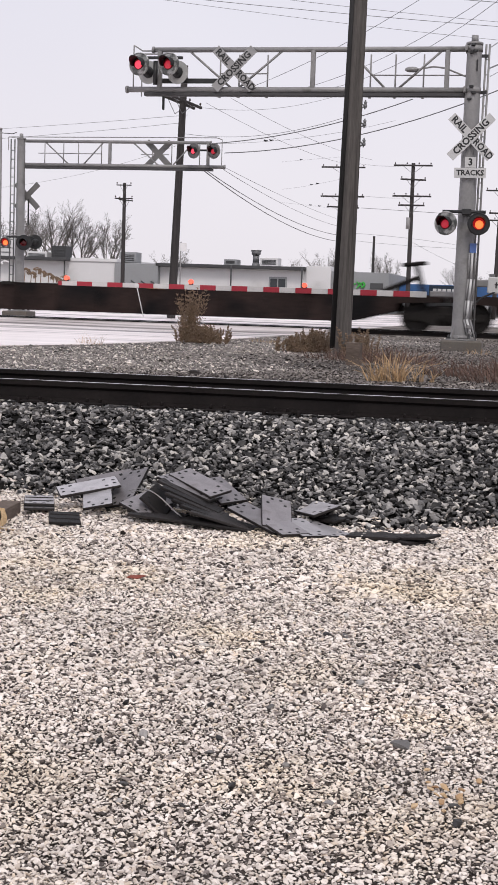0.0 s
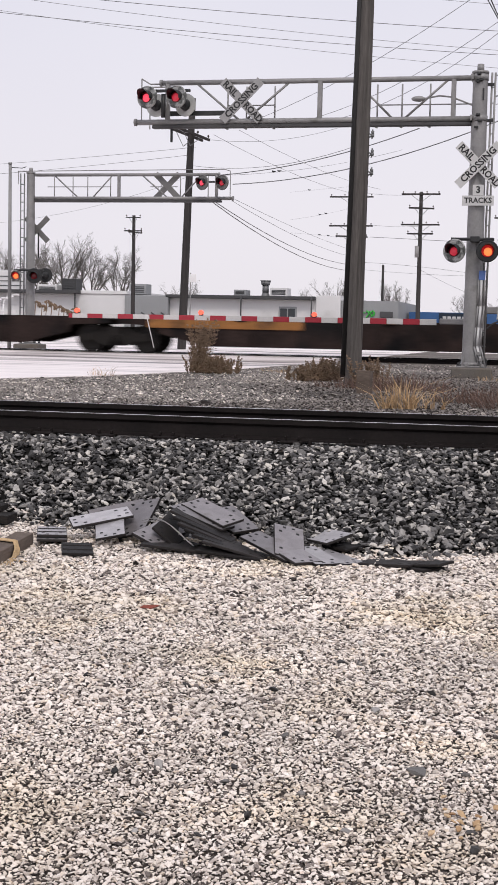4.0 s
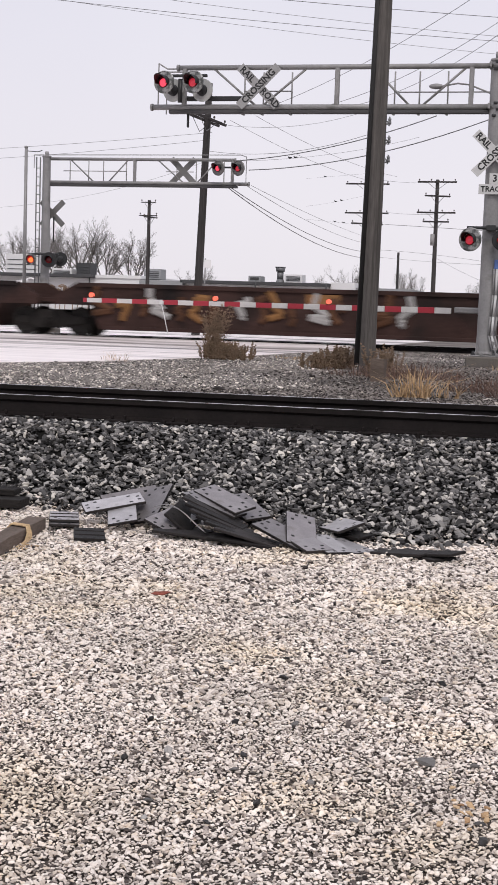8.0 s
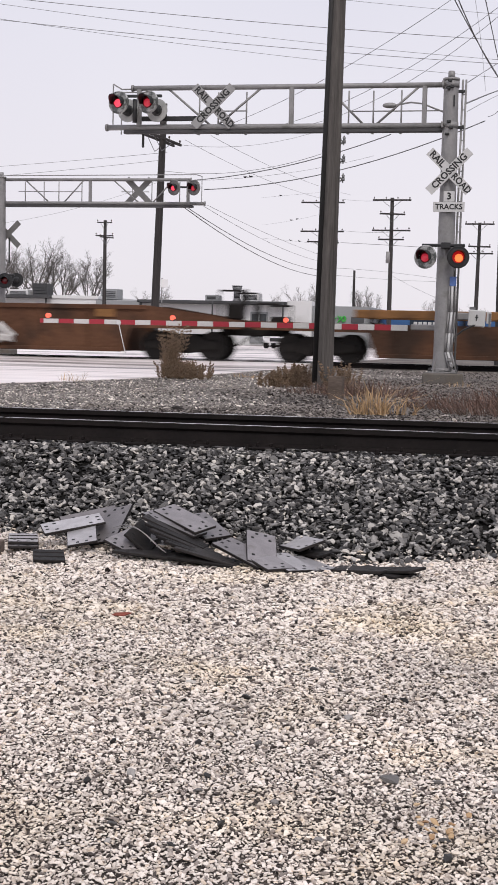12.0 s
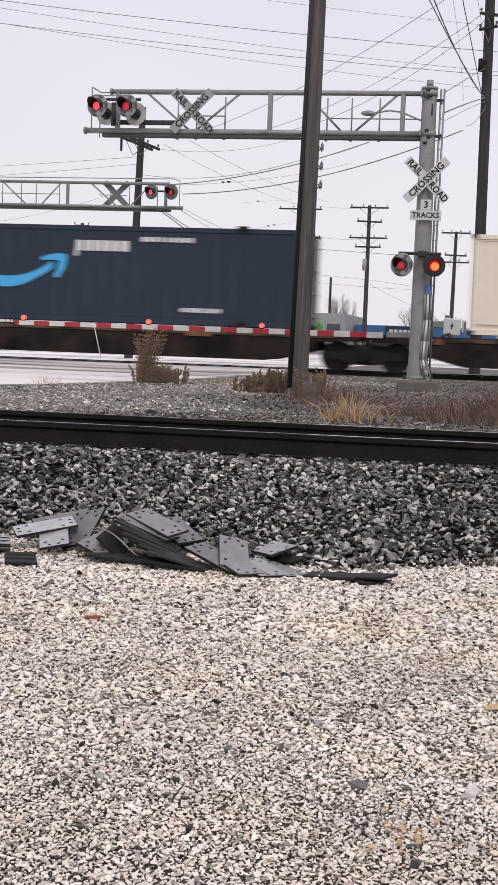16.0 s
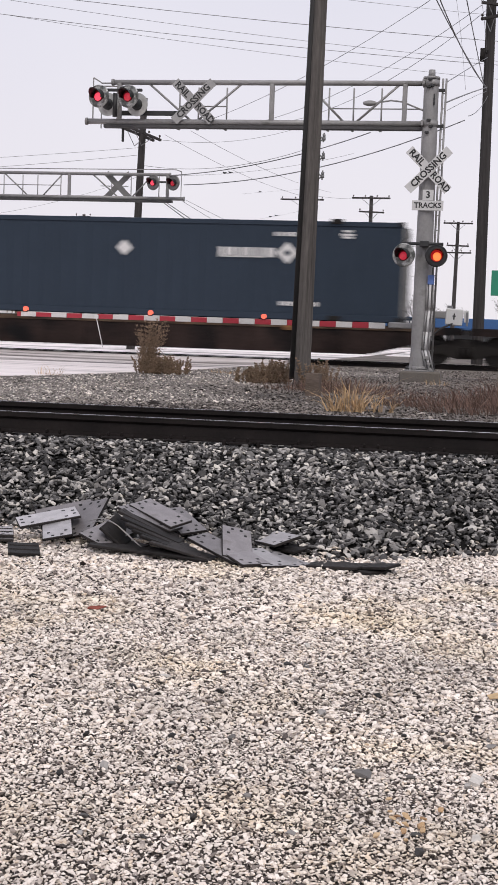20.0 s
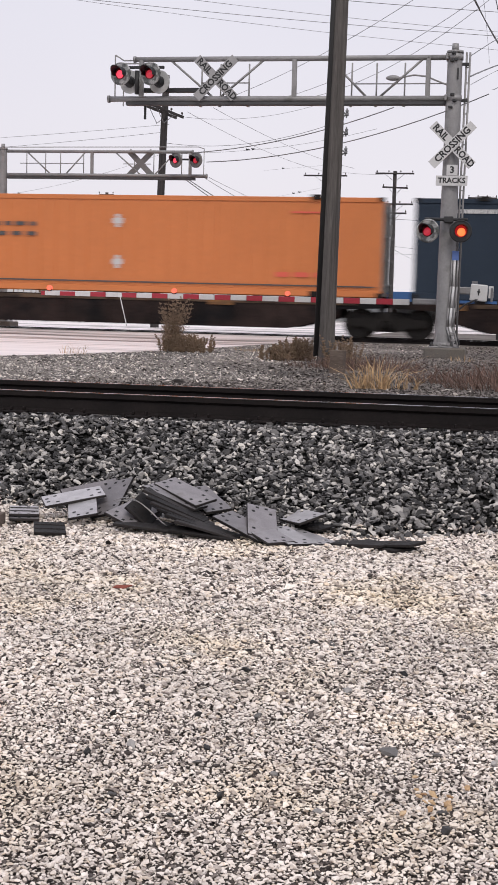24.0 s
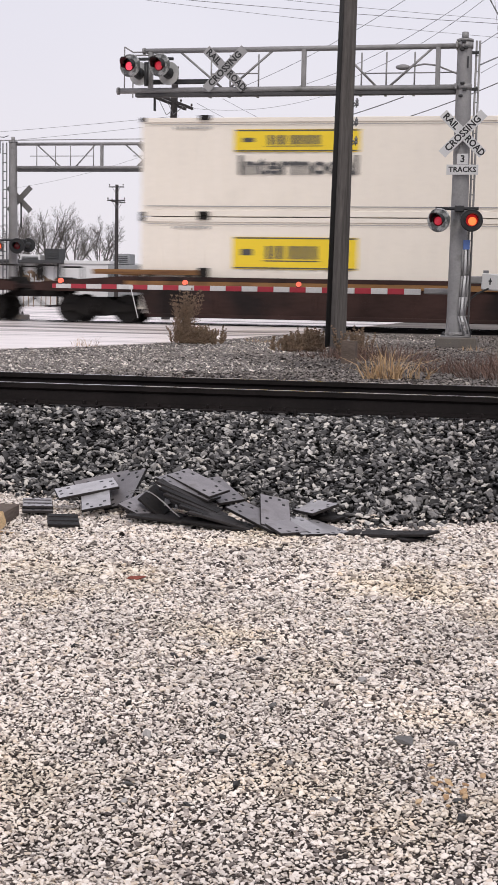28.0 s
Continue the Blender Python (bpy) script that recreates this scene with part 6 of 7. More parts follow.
# loaded platform cars
for trucks_ in ([337.6, 355.8, 374.0, 392.2], [396.7, 414.2, 433.3, 449.9], [454.2, 471.3, 490.05, 507.4], [511.8, 528.2, 546.0, 562.7, 579.9, 595.4]):
    spine_car(trucks_, "dark loaded spine car under containers and trailers", orange=False, deck=1.1,
              pads=[c0 + d for c0 in (338.8, 356.1, 377.0, 453.25, 529.5, 546.27, 563.4, 580.7) for d in (1.98, CL - 1.98)])
DECK = 1.2
plain = container(338.8, DECK, M_NAVY, "navy container with small pale markings")
plain_marks(plain, M_DECAL, 3)
smile_container(356.1, DECK, 0.5, 12.3)
hunt_container(377.0, DECK, M_CREAM, True, 5.4, 2.35, 6.2, 1.6, M_GREEN)
trailer(395.85, 1.1, False, "white highway trailer on a hitch stand")
trailer(416.0, 1.1, True, "white skirted trailer with an orange square decal", (11.3, 3.1, 0.92), True)
trailer(434.35, 1.1, True, "white skirted trailer with an orange square decal", (11.4, 3.05, 0.95), True)
lim = container(453.25, DECK, M_NAVY, "navy container with white diamond markings")
for x, zz, r in ((7.75, 2.0, 0.34), (12.72, 1.95, 0.46)):
    slab("diamond_decal", (x, DY, zz), (r, 0.006, r), M_DECAL, lim, "pale diamond decal", rot_y(45))
    slab("diamond_centre", (x, DY - 0.005, zz), (r * 0.36, 0.006, r * 0.36), M_NAVY if r > 0.4 else M_DECAL, lim, "", rot_y(45))
bars(lim, M_DECAL, 10.6, 12.35, 1.95, 0.28, 7, DY, 8)
slab("decal_bar", (11.35, DY, 1.82), (1.4, 0.006, 0.05), M_DECAL, lim)
bars(lim, M_DECAL, 12.3, 13.5, CH - 0.4, 0.12, 8, DY, 9)
for x, w in ((1.36, 0.4), (14.5, 0.4)):
    for dz, q in ((0.08, 0.7), (-0.02, 1.0), (-0.1, 0.8)):
        slab("decal_bar", (x, DY, CH - 0.36 + dz), (w * q, 0.006, 0.06), M_DECAL, lim)
bars(lim, M_DECAL, 1.9, 3.1, 0.42, 0.12, 8, DY, 10)
bars(lim, M_DECAL, 12.5, 13.7, 0.46, 0.12, 8, DY, 12)
trailer(473.6, 1.1, True, "white highway trailer with an orange square decal", (11.2, 3.0, 0.95))
trailer(491.97, 1.1, True, "white highway trailer with an orange square decal", (11.2, 3.0, 0.95))
trailer(510.7, 1.1, True, "white highway trailer with dark decal bars")
grey = container(529.5, DECK, M_GREYC, "plain grey steel shipping container")
plain_marks(grey, M_DECAL, 13)
orange = container(546.37, DECK, M_ORANGEC, "bright orange container with dark bars")
bars(orange, M_DARKDECAL, 3.2, 5.6, 2.0, 0.12, 6, DY, 15)
bars(orange, M_DARKDECAL, 3.2, 5.6, 1.7, 0.12, 5, DY, 16)
bars(orange, M_CORAL, 13.0, 14.9, 2.45, 0.05, 1, DY, 18)
bars(orange, M_CORAL, 12.9, 14.6, 0.62, 0.14, 3, DY, 19)
slab("seam_line", (CL / 2, DY, 0.3), (CL - 0.4, 0.006, 0.04), M_DARKDECAL, orange)
for zz in (2.13, 0.9):
    slab("plus_mark", (8.1, DY, zz), (0.32, 0.006, 0.16), M_GATEW, orange, "white plus-shaped mark")
    slab("plus_mark", (8.1, DY - 0.004, zz), (0.14, 0.006, 0.4), M_GATEW, orange, "white plus-shaped mark")
smile_container(563.4, DECK, 1.0, 12.35)
hunt_container(580.7, DECK, M_CREAM, False, 4.3, 2.25, 4.4, 1.5, M_GREEN, label="cream container with grey and green lettering")
# double-stack well cars
for k, (a, b) in enumerate(((600.2, 619.8), (623.9, 643.4), (647.8, 667.3))):
    well_car([a, b], "brown double-stack well car", M_WELLBROWN, 1.42, guides=True, marks=((a + 9.75, 1.27, 17.4, 0.29, M_WELLTAN),))
WELL = 0.305
hunt_container(601.65, WELL, M_OFFWHITE, False, 12.6, 2.35, 12.6, 1.65, M_GREEN, label="off-white container low in a well car")
hunt_container(601.65, WELL + 2.93, M_OFFWHITE, True, 4.73, 2.3, 4.85, 1.5, M_GREEN, label="off-white stacked container with a yellow name panel")
hunt_container(625.2, WELL, M_OFFWHITE, True, 4.6, 2.3, 4.6, 1.58, M_DARKDECAL, label="off-white container low in a well car")
hunt_container(625.2, WELL + 2.93, M_OFFWHITE, True, 12.9, 2.35, 12.9, 1.62, M_DARKDECAL, label="off-white stacked container with a yellow name panel")
hunt_container(649.23, WELL, M_OFFWHITE, True, 4.76, 1.86, label="off-white container low in a well car", tall=0.95)
hunt_container(649.23, WELL + 2.93, M_OFFWHITE, True, 4.76, 2.22, 4.8, 1.48, M_DARKDECAL, label="off-white stacked container with a yellow name panel")


# ---- things on the gravel ----
def tie_plate_mesh(ridged):
    bm = B()
    cbox(bm, (0, 0, 0), (0.45, 0.215, 0.02), 0.004)
    for x in (-0.085, 0.085) if ridged else ():
        extrude(bm, ((x - 0.014, 0.009), (x + 0.014, 0.009), (x + 0.006, 0.017), (x - 0.006, 0.017)), "y", -0.1, 0.1)
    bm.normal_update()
    # side faces get the near-black steel, so their shade is painted on
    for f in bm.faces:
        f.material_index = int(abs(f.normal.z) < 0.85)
    return bm


_plate = {}


def tie_plate(x, y, z, rx, ry, rz, steel=M_PLATE, ridged=False):
    """One loose steel tie plate of the heap, its ridged face up or down."""
    p = thing("tie_plate", pose(x, y, z, rx, ry, rz), "loose dark steel tie plate in a heap on the gravel", "tie plate", "heap of tie plates")
    key = (steel.name, ridged)
    if key in _plate:
        b = again(_plate[key], p, Matrix())
    else:
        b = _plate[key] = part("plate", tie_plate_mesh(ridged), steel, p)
        b.data.materials.append(M_PLATESHADE)
    for hx in (-0.19, -0.125, 0.125, 0.19):
        for hy in (-0.062, 0.062) if abs(hx) < 0.15 else (-0.032, 0.032):
            slab("spike_hole", (hx, hy, 0), (0.025, 0.022, 0.0215), M_HOLE, b)


tie_plate(-3.121, 9.625, 0.171, -169, -170, -153, M_PLATEPALE)
tie_plate(-3.027, 9.805, 0.173, 37, -9, 38)
tie_plate(-2.854, 9.722, 0.166, 16, 28, -93)
tie_plate(-3.011, 9.499, 0.128, -11, -12, 109, M_PLATEPALE)
tie_plate(-2.618, 9.428, 0.110, 22, -6, 76)
tie_plate(-2.553, 9.520, 0.123, 39, -6, 90, M_PLATESHADE)
tie_plate(-2.304, 9.717, 0.236, -171, 165, 149)
tie_plate(-2.183, 9.879, 0.166, 6, 15, -51)
tie_plate(-2.364, 9.651, 0.207, 1, 18, -13)
tie_plate(-2.348, 9.545, 0.181, -2, 23, 1, M_PLATESHADE)
tie_plate(-2.290, 9.432, 0.159, -2, 21, 2, M_PLATESHADE)
tie_plate(-2.234, 9.358, 0.132, -2, 20, 2, M_PLATESHADE)
tie_plate(-2.172, 9.309, 0.105, -2, 18, 1, M_PLATESHADE)
tie_plate(-2.092, 9.236, 0.085, -3, 16, 1, M_PLATESHADE)
tie_plate(-2.001, 9.163, 0.068, -2, 13, -2, M_PLATESHADE)
tie_plate(-1.750, 9.197, 0.090, 5, 16, -29)
tie_plate(-1.657, 9.297, 0.113, -13, 19, -78)
tie_plate(-1.600, 9.141, 0.062, 0, 8, -51)
tie_plate(-1.454, 9.189, 0.044, -1, 6, -55, M_PLATEPALE)
tie_plate(-1.330, 9.269, 0.026, -1, 3, -47, M_PLATEPALE)
tie_plate(-1.450, 9.713, 0.100, 17, -4, -59, M_PLATEPALE)
tie_plate(-1.394, 9.692, 0.057, 6, 0, -39, M_PLATESHADE)
tie_plate(-0.955, 9.150, 0.030, 0, -5, -26, M_PLATESHADE)
tie_plate(-0.762, 9.125, 0.041, -0, -7, -26, M_PLATESHADE)
tie_plate(-0.813, 9.132, 0.025, -0, -1, -39, M_PLATESHADE)
tie_plate(-3.441, 9.466, 0.072, 1, 1, 110, M_PLATEPALE, True)
tie_plate(-3.422, 9.413, 0.048, 1, 1, 110)
tie_plate(-3.087, 8.999, 0.036, 2, 0, 110, M_PLATESHADE, True)
tie_plate(-2.452, 9.218, 0.051, -1, 5, 5, M_PLATESHADE)
tie_plate(-2.034, 9.117, 0.043, -0, 6, 4, M_PLATESHADE)
tie_plate(-2.543, 9.455, 0.037, 5, 2, -34, M_PLATESHADE)
# loose strapping on the heap
band = thing("steel_strap", pose(-2.62, 9.36, 0.2), "thin loose steel strapping on the heap", "strap")
for k in range(2):
    bm = B()
    chain(bm, [(-0.12 + 0.034 * i + 0.02 * k, -0.012 * i, 0.04 * math.sin(0.36 * i) - 0.0006 * i * i - 0.012 * k) for i in range(13)], 0.0035)
    part("strand", bm, M_GALV, band)

# timbers beside the heap
def timber(name, size, m, material, label, n=10, wob=0.006):
    t = bmesh.new()
    box(t, (0, 0, 0), size)
    bmesh.ops.subdivide_edges(t, edges=[e for e in t.edges if abs(e.verts[0].co.x - e.verts[1].co.x) > 0.01], cuts=n)
    bmesh.ops.bevel(t, geom=t.edges[:], offset=0.005, segments=1, affect="EDGES")
    for v in t.verts:
        v.co += wob * noise.noise_vector(v.co * 6)
    o = part(name, t, material, at=m)
    return tagged(o, label, "timber")


timber("timber", (2.0, 0.13, 0.1), pose(-3.44, 8.2, 0.055, 0, 0, 96.2), M_PLANK, "old sawn timber with frayed rope on the gravel")
timber("timber", (1.4, 0.18, 0.05), pose(-4.78, 10.12, 0.135, 0, 0, 3), M_CREO, "dark creosoted timber lying at the foot of the ballast")
timber("timber", (1.6, 0.22, 0.065), pose(-4.76, 9.98, 0.075, 0, 0, 2), M_CREO, "dark creosoted timber lying at the foot of the ballast")
rope = thing("rope", pose(-3.43, 8.72, 0.105), "frayed straw-coloured rope round a timber", "rope")
rr = random.Random(3)
for k in range(5):
    bm = B()
    o = 0.012 * (k - 2)
    chain(bm, ((-0.16, 0.06 + o, -0.02), (-0.13, 0.05 + o, 0.01), (-0.06, 0.02 + o, 0.012), (0.0, 0.0 + o, 0.01), (0.022, -0.02 + o * 1.5, -0.03 - 0.004 * k),
               (0.03, -0.07 + o * 2, -0.075), (0.035, -0.16 + 2 * o, -0.088), (0.03 - 0.03 * k, -0.28 - 0.02 * k, -0.09)), 0.0065)
    part("strand", bm, M_STRAW, rope)
for k in range(16):
    bm = B()
    a = rr.uniform(-2.8, 0.4)
    chain(bm, ((0.035, -0.16, -0.085), (0.04 + 0.05 * math.cos(a), -0.2 + 0.06 * math.sin(a), -0.088), (0.05 + 0.12 * math.cos(a), -0.24 + 0.14 * math.sin(a), -0.09)), 0.0045)
    part("frayed_end", bm, M_STRAW, rope)

# dark stray stones and a rusty scrap on the pale gravel
bm = B()
rr = random.Random(12)
pts = []
for k in range(60):
    y_ = rr.uniform(4.0, 9.0)
    pts.append((rr.uniform(-0.42 * y_, 0.2), y_, 0.018))
stones("stray_stone", M_BALLAST, "scattered dark stones on the pale gravel", np.array(pts), np.array([rr.uniform(0.018, 0.036) for _ in pts]), 0.8, "ico", seed=9, category="stones")


stones("flat_stone", M_BALLAST, "flat dark stone on the pale gravel", np.array(((-0.38, 4.85, 0.02), (-0.62, 5.6, 0.02))), np.array((0.075, 0.05)), 0.55, "ico", seed=14, category="stone", tilt=0.05)
stones("tan_stone", M_TANSTONE, "small tan and rusty stones among the pale gravel", np.array([(-0.2 + 0.06 * math.cos(k * 2.4) * (k % 4), 4.36 + 0.07 * math.sin(k * 2.4) * (k % 5), 0.024) for k in range(16)]),
       np.full(16, 0.024), 0.7, "ico", seed=16, category="stones")
stones("pale_stone", M_CONCPALE, "smooth pale square stone on the gravel", np.array(((0.02, 4.86, 0.022),)), np.array((0.042,)), 0.8, "cube", seed=17, category="stone", jit=0.12, tilt=0.1)
for k, (x, y, m_, label) in enumerate(((-2.08, 7.3, M_RUSTRED, "rust-red scrap of sheet on the gravel"), (0.1, 6.05, M_STRAW, "small yellow scrap on the gravel"))):
    bm = B()
    extrude(bm, ((-0.05, -0.02), (0.02, -0.03), (0.06, 0.0), (0.03, 0.025), (-0.04, 0.02)), "z", 0, 0.004)
    for v in bm.verts:
        v.co.z += 1.6 * v.co.x * v.co.x
    tagged(part("scrap", bm, m_, at=pose(x, y, 0.026, 8, -6, 30 * k)), label, "scrap")


def clump(name, m, label, material, count, hgt, spread, width, lean, seed, category):
    """Dry grass or weed: many thin tapering blades."""
    r = random.Random(seed)
    bm = B()
    for _ in range(count):
        a, q = r.uniform(0, 6.283), spread * math.sqrt(r.random())
        x, y = q * math.cos(a) * 1.0, q * math.sin(a) * 0.6
        h = hgt * r.uniform(0.4, 1.0) * (1 - 0.4 * q / spread)
        lx, ly = r.gauss(0, lean) * h + 0.25 * x, r.gauss(0, lean) * h
        w = width * r.uniform(0.6, 1.2)
        t = r.uniform(0, 3.14)
        dx, dy = w * math.cos(t), w * math.sin(t)
        p = [((x - dx, y - dy, 0), (x + dx, y + dy, 0)), ((x + lx * 0.4 - dx * 0.8, y + ly * 0.4 - dy * 0.8, h * 0.6), (x + lx * 0.4 + dx * 0.8, y + ly * 0.4 + dy * 0.8, h * 0.6))]
        v = [bm.verts.new(c) for pr in p for c in pr]
        tip = bm.verts.new((x + lx * 1.3, y + ly * 1.3, h * r.uniform(0.75, 1.0)))
        bm.faces.new((v[0], v[1], v[3], v[2]))
        bm.faces.new((v[2], v[3], tip))
    o = part(name, bm, material, at=m)
    return tagged(o, label, category, kind="stuff")


def weed(m, label, hgt, stems, spread, seed):
    """A dead branching weed bush."""
    w = thing("dry_weed_bush", m, label, "bush", "dry weed bushes")
    r = random.Random(seed)
    bm, lf = B(), B()
    for _ in range(stems):
        a = r.uniform(0, 6.283)
        q = spread * 0.35 * r.random()
        p = Vector((q * math.cos(a), q * math.sin(a), 0))
        d = Vector((r.gauss(0, 0.24), r.gauss(0, 0.2), 1)).normalized()
        h = hgt * r.uniform(0.6, 1.0)
        k = 10
        for i in range(k):
            p2 = p + d * h / k + Vector((r.gauss(0, 0.012), r.gauss(0, 0.012), 0))
            tube(bm, p, p2, 0.006 * (1 - i / k) + 0.002, 0.006 * (1 - (i + 1) / k) + 0.002, 4, False)
            for _ in range(8):
                e = Vector((r.gauss(0, 1), r.gauss(0, 1), r.uniform(0.3, 1.5))).normalized() * h * r.uniform(0.08, 0.24) * (1.15 - i / k)
                tube(bm, p2, p2 + e, 0.003, 0.002, 3, False)
                for _ in range(5):
                    c = p2 + e * r.uniform(0.3, 1.1)
                    u = Vector((r.gauss(0, 1), r.gauss(0, 1), r.gauss(0, 1))).normalized() * r.uniform(0.008, 0.02)
                    t = u.orthogonal().normalized() * r.uniform(0.003, 0.009)
                    lf.faces.new([lf.verts.new(c + o) for o in (-u, t, u, -t)])
            p = p2
    part("brush", bm, M_DRYWEED, w)
    part("dead_foliage", lf, M_DRYWEED, w, "curled brown dead leaves")
    return w


weed(pose(-7.08, 28.3, 0.59), "upright dead brown weed bush at the street edge", 1.18, 22, 0.7, 1)
weed(pose(-6.62, 28.2, 0.59), "low dead weed at the street edge", 0.4, 60, 1.3, 2)
weed(pose(-6.92, 28.1, 0.59), "low dead weed under a taller bush", 0.42, 34, 1.0, 8)
weed(pose(-3.95, 25.6, 0.59), "dead brown weeds at the foot of a pole", 0.45, 60, 1.0, 3)
weed(pose(-4.3, 25.4, 0.59), "low dead brown weeds", 0.32, 40, 1.1, 4)
weed(pose(-2.9, 24.0, 0.58), "dead weeds beside a wooden pole", 0.55, 18, 0.9, 5)
clump("tan_grass", pose(-1.75, 17.4, 0.55), "tan clump of dead grass", M_TANGRASS, 150, 0.66, 0.24, 0.007, 0.5, 6, "grass")
clump("tan_grass", pose(-1.4, 17.6, 0.58), "tan clump of dead grass", M_TANGRASS, 60, 0.45, 0.26, 0.006, 0.6, 7, "grass")
for k, (gx, gy, h, n_) in enumerate(((-0.6, 19.5, 0.45, 260), (0.3, 20.5, 0.6, 300), (0.9, 21.5, 0.7, 300), (1.6, 22.5, 0.8, 300), (0.0, 18.2, 0.4, 200), (0.9, 18.6, 0.55, 260), (-2.2, 22.5, 0.5, 200),
                                         (1.0, 24.5, 0.8, 260), (2.0, 26.0, 0.8, 260), (-2.9, 23.2, 0.35, 160), (1.8, 19.5, 0.6, 260))):
    clump("brown_weeds", pose(gx, gy, 0.58), "low maroon-brown dead weeds on the yard", M_REDWEED, int(n_ * 1.8), h, 0.85, 0.006, 0.5, 20 + k, "weeds")
for k, (gx, gy, h) in enumerate(((-8.2, 25.2, 0.35), (-5.9, 30.5, 0.15), (-5.5, 29.8, 0.12), (-1.0, 28.0, 0.2))):
    clump("sparse_grass", pose(gx, gy, 0.59), "sparse dry grass blades", M_TANGRASS, 40, h, 0.3, 0.004, 0.3, 50 + k, "grass")

# ---- beyond the tracks ----
def block(parent, name, x0, x1, y0, y1, z0, z1, m, label="", b=0.02):
    bm = B()
    cbox(bm, ((x0 + x1) / 2, (y0 + y1) / 2, (z0 + z1) / 2), (x1 - x0, y1 - y0, z1 - z0), b)
    return part(name, bm, m, parent, label)


shop = thing("commercial_building", pose(-27, 105, 0.55), "low white commercial building with a dark roof edge", "building", "buildings")
block(shop, "wall", -33, -5.2, 0, 16, 0, 3.35, M_STUCCO, "white painted wall")
block(shop, "roof", -34, -8.9, -0.9, 16.4, 3.35, 3.6, M_ROOF, "dark flat roof edge")
block(shop, "parapet", -8.9, -5.1, -0.1, 16.2, 3.35, 3.62, M_STUCCO)
block(shop, "grey_bay", -5.2, -1.7, -0.3, 15, 0, 3.3, M_GREYWALL, "grey clad bay")
block(shop, "wall", -1.7, 9.9, 0.4, 16, 0, 3.15, M_STUCCO, "white painted wall")
block(shop, "roof", -1.9, 9.9, -0.3, 16.2, 3.15, 3.4, M_ROOF, "dark flat roof edge")
block(shop, "wall", 9.9, 11.8, 0.2, 16, 0, 3.5, M_STUCCO)
block(shop, "grey_bay", 11.8, 16.2, 0.6, 16, 0, 3.15, M_GREYWALL, "grey clad side wing")
for x in (-33.4, -9.2, 4.2, 9.7):
    bm = B()
    tube(bm, (x, -0.6, 0), (x, -0.6, 3.4), 0.06, 0.06, 10)
    part("downpipe", bm, M_ROOF, shop)
for x0, x1, z0, z1 in ((7.0, 8.4, 0.2, 2.6), (-22, -19, 0.3, 2.4)):
    w = block(shop, "door", x0, x1, 0.3, 0.5, z0, z1, M_GREYWALL, "grey double door")
    block(w, "door_glass", x0 + 0.12, (x0 + x1) / 2 - 0.05, 0.26, 0.34, z0 + 0.5, z1 - 0.15, M_GLASS)
    block(w, "door_glass", (x0 + x1) / 2 + 0.05, x1 - 0.12, 0.26, 0.34, z0 + 0.5, z1 - 0.15, M_GLASS)
for i in range(4):
    bm = B()
    tube(bm, (-4.6 + 0.8 * i, -0.35, 1.95), (-4.1 + 0.8 * i, -0.8, 1.7), 0.05, 0.05, 8)
    part("wall_spout", bm, M_ROOF, shop)
# roof plant
for x0, x1, z1, m_ in ((-17.4, -14.6, 5.2, M_STUCCO), (-27.5, -24.5, 4.5, M_GALV), (-11.3, -10.1, 4.6, M_ROOF), (-13.4, -11.7, 4.1, M_STUCCO), (-5.6, -4.2, 4.25, M_GREYWALL), (5.9, 7.3, 4.1, M_STUCCO), (3.0, 4.0, 3.9, M_GREYWALL)):
    u = thing("roof_unit", pose(-27 + x0, 108, 0.55 + 3.4), "grey rooftop air handling unit", "roof unit", "roof units")
    bm = B()
    cbox(bm, ((x1 - x0) / 2, 0, (z1 - 3.4) / 2), (x1 - x0, 1.6, z1 - 3.4), 0.03)
    cas = part("casing", bm, m_, u)
    bm = B()
    for k in range(4):
        cbox(bm, ((x1 - x0) / 2, -0.82, 0.2 + k * (z1 - 3.4 - 0.3) / 4), (x1 - x0 - 0.3, 0.05, 0.06), 0.01)
    part("louvre", bm, M_ROOF, cas)
vent = thing("roof_vent", pose(-21.6, 108, 0.55 + 3.2), "tapered metal roof exhaust vent", "vent")
bm = B()
tube(bm, (0, 0, 0), (0, 0, 0.5), 0.42, 0.26, 14)
tube(bm, (0, 0, 0.5), (0, 0, 1.1), 0.26, 0.26, 14)
part("stack", bm, M_GALVD, vent)
bm = B()
tube(bm, (0, 0, 1.1), (0, 0, 1.42), 0.34, 0.4, 14)
tube(bm, (0, 0, 1.42), (0, 0, 1.48), 0.43, 0.43, 14)
part("cowl", bm, M_GALVD, vent)
# sprayed tag on the grey wing
r2 = random.Random(8)
tag = thing("sprayed_tag", pose(-13.9, 105.5, 2.4), "green sprayed tag on the grey wall", "graffiti")
for i in range(8):
    bm = B()
    pts = [(0.18 * i + r2.uniform(-0.1, 0.2), 0, r2.uniform(0, 0.6)) for _ in range(4)]
    chain(bm, pts, 0.05)
    part("stroke", bm, M_GRAFGREEN, tag)
block(tag, "dark_stroke", 1.7, 2.7, -0.02, 0.02, 0.05, 0.5, M_DARKDECAL)
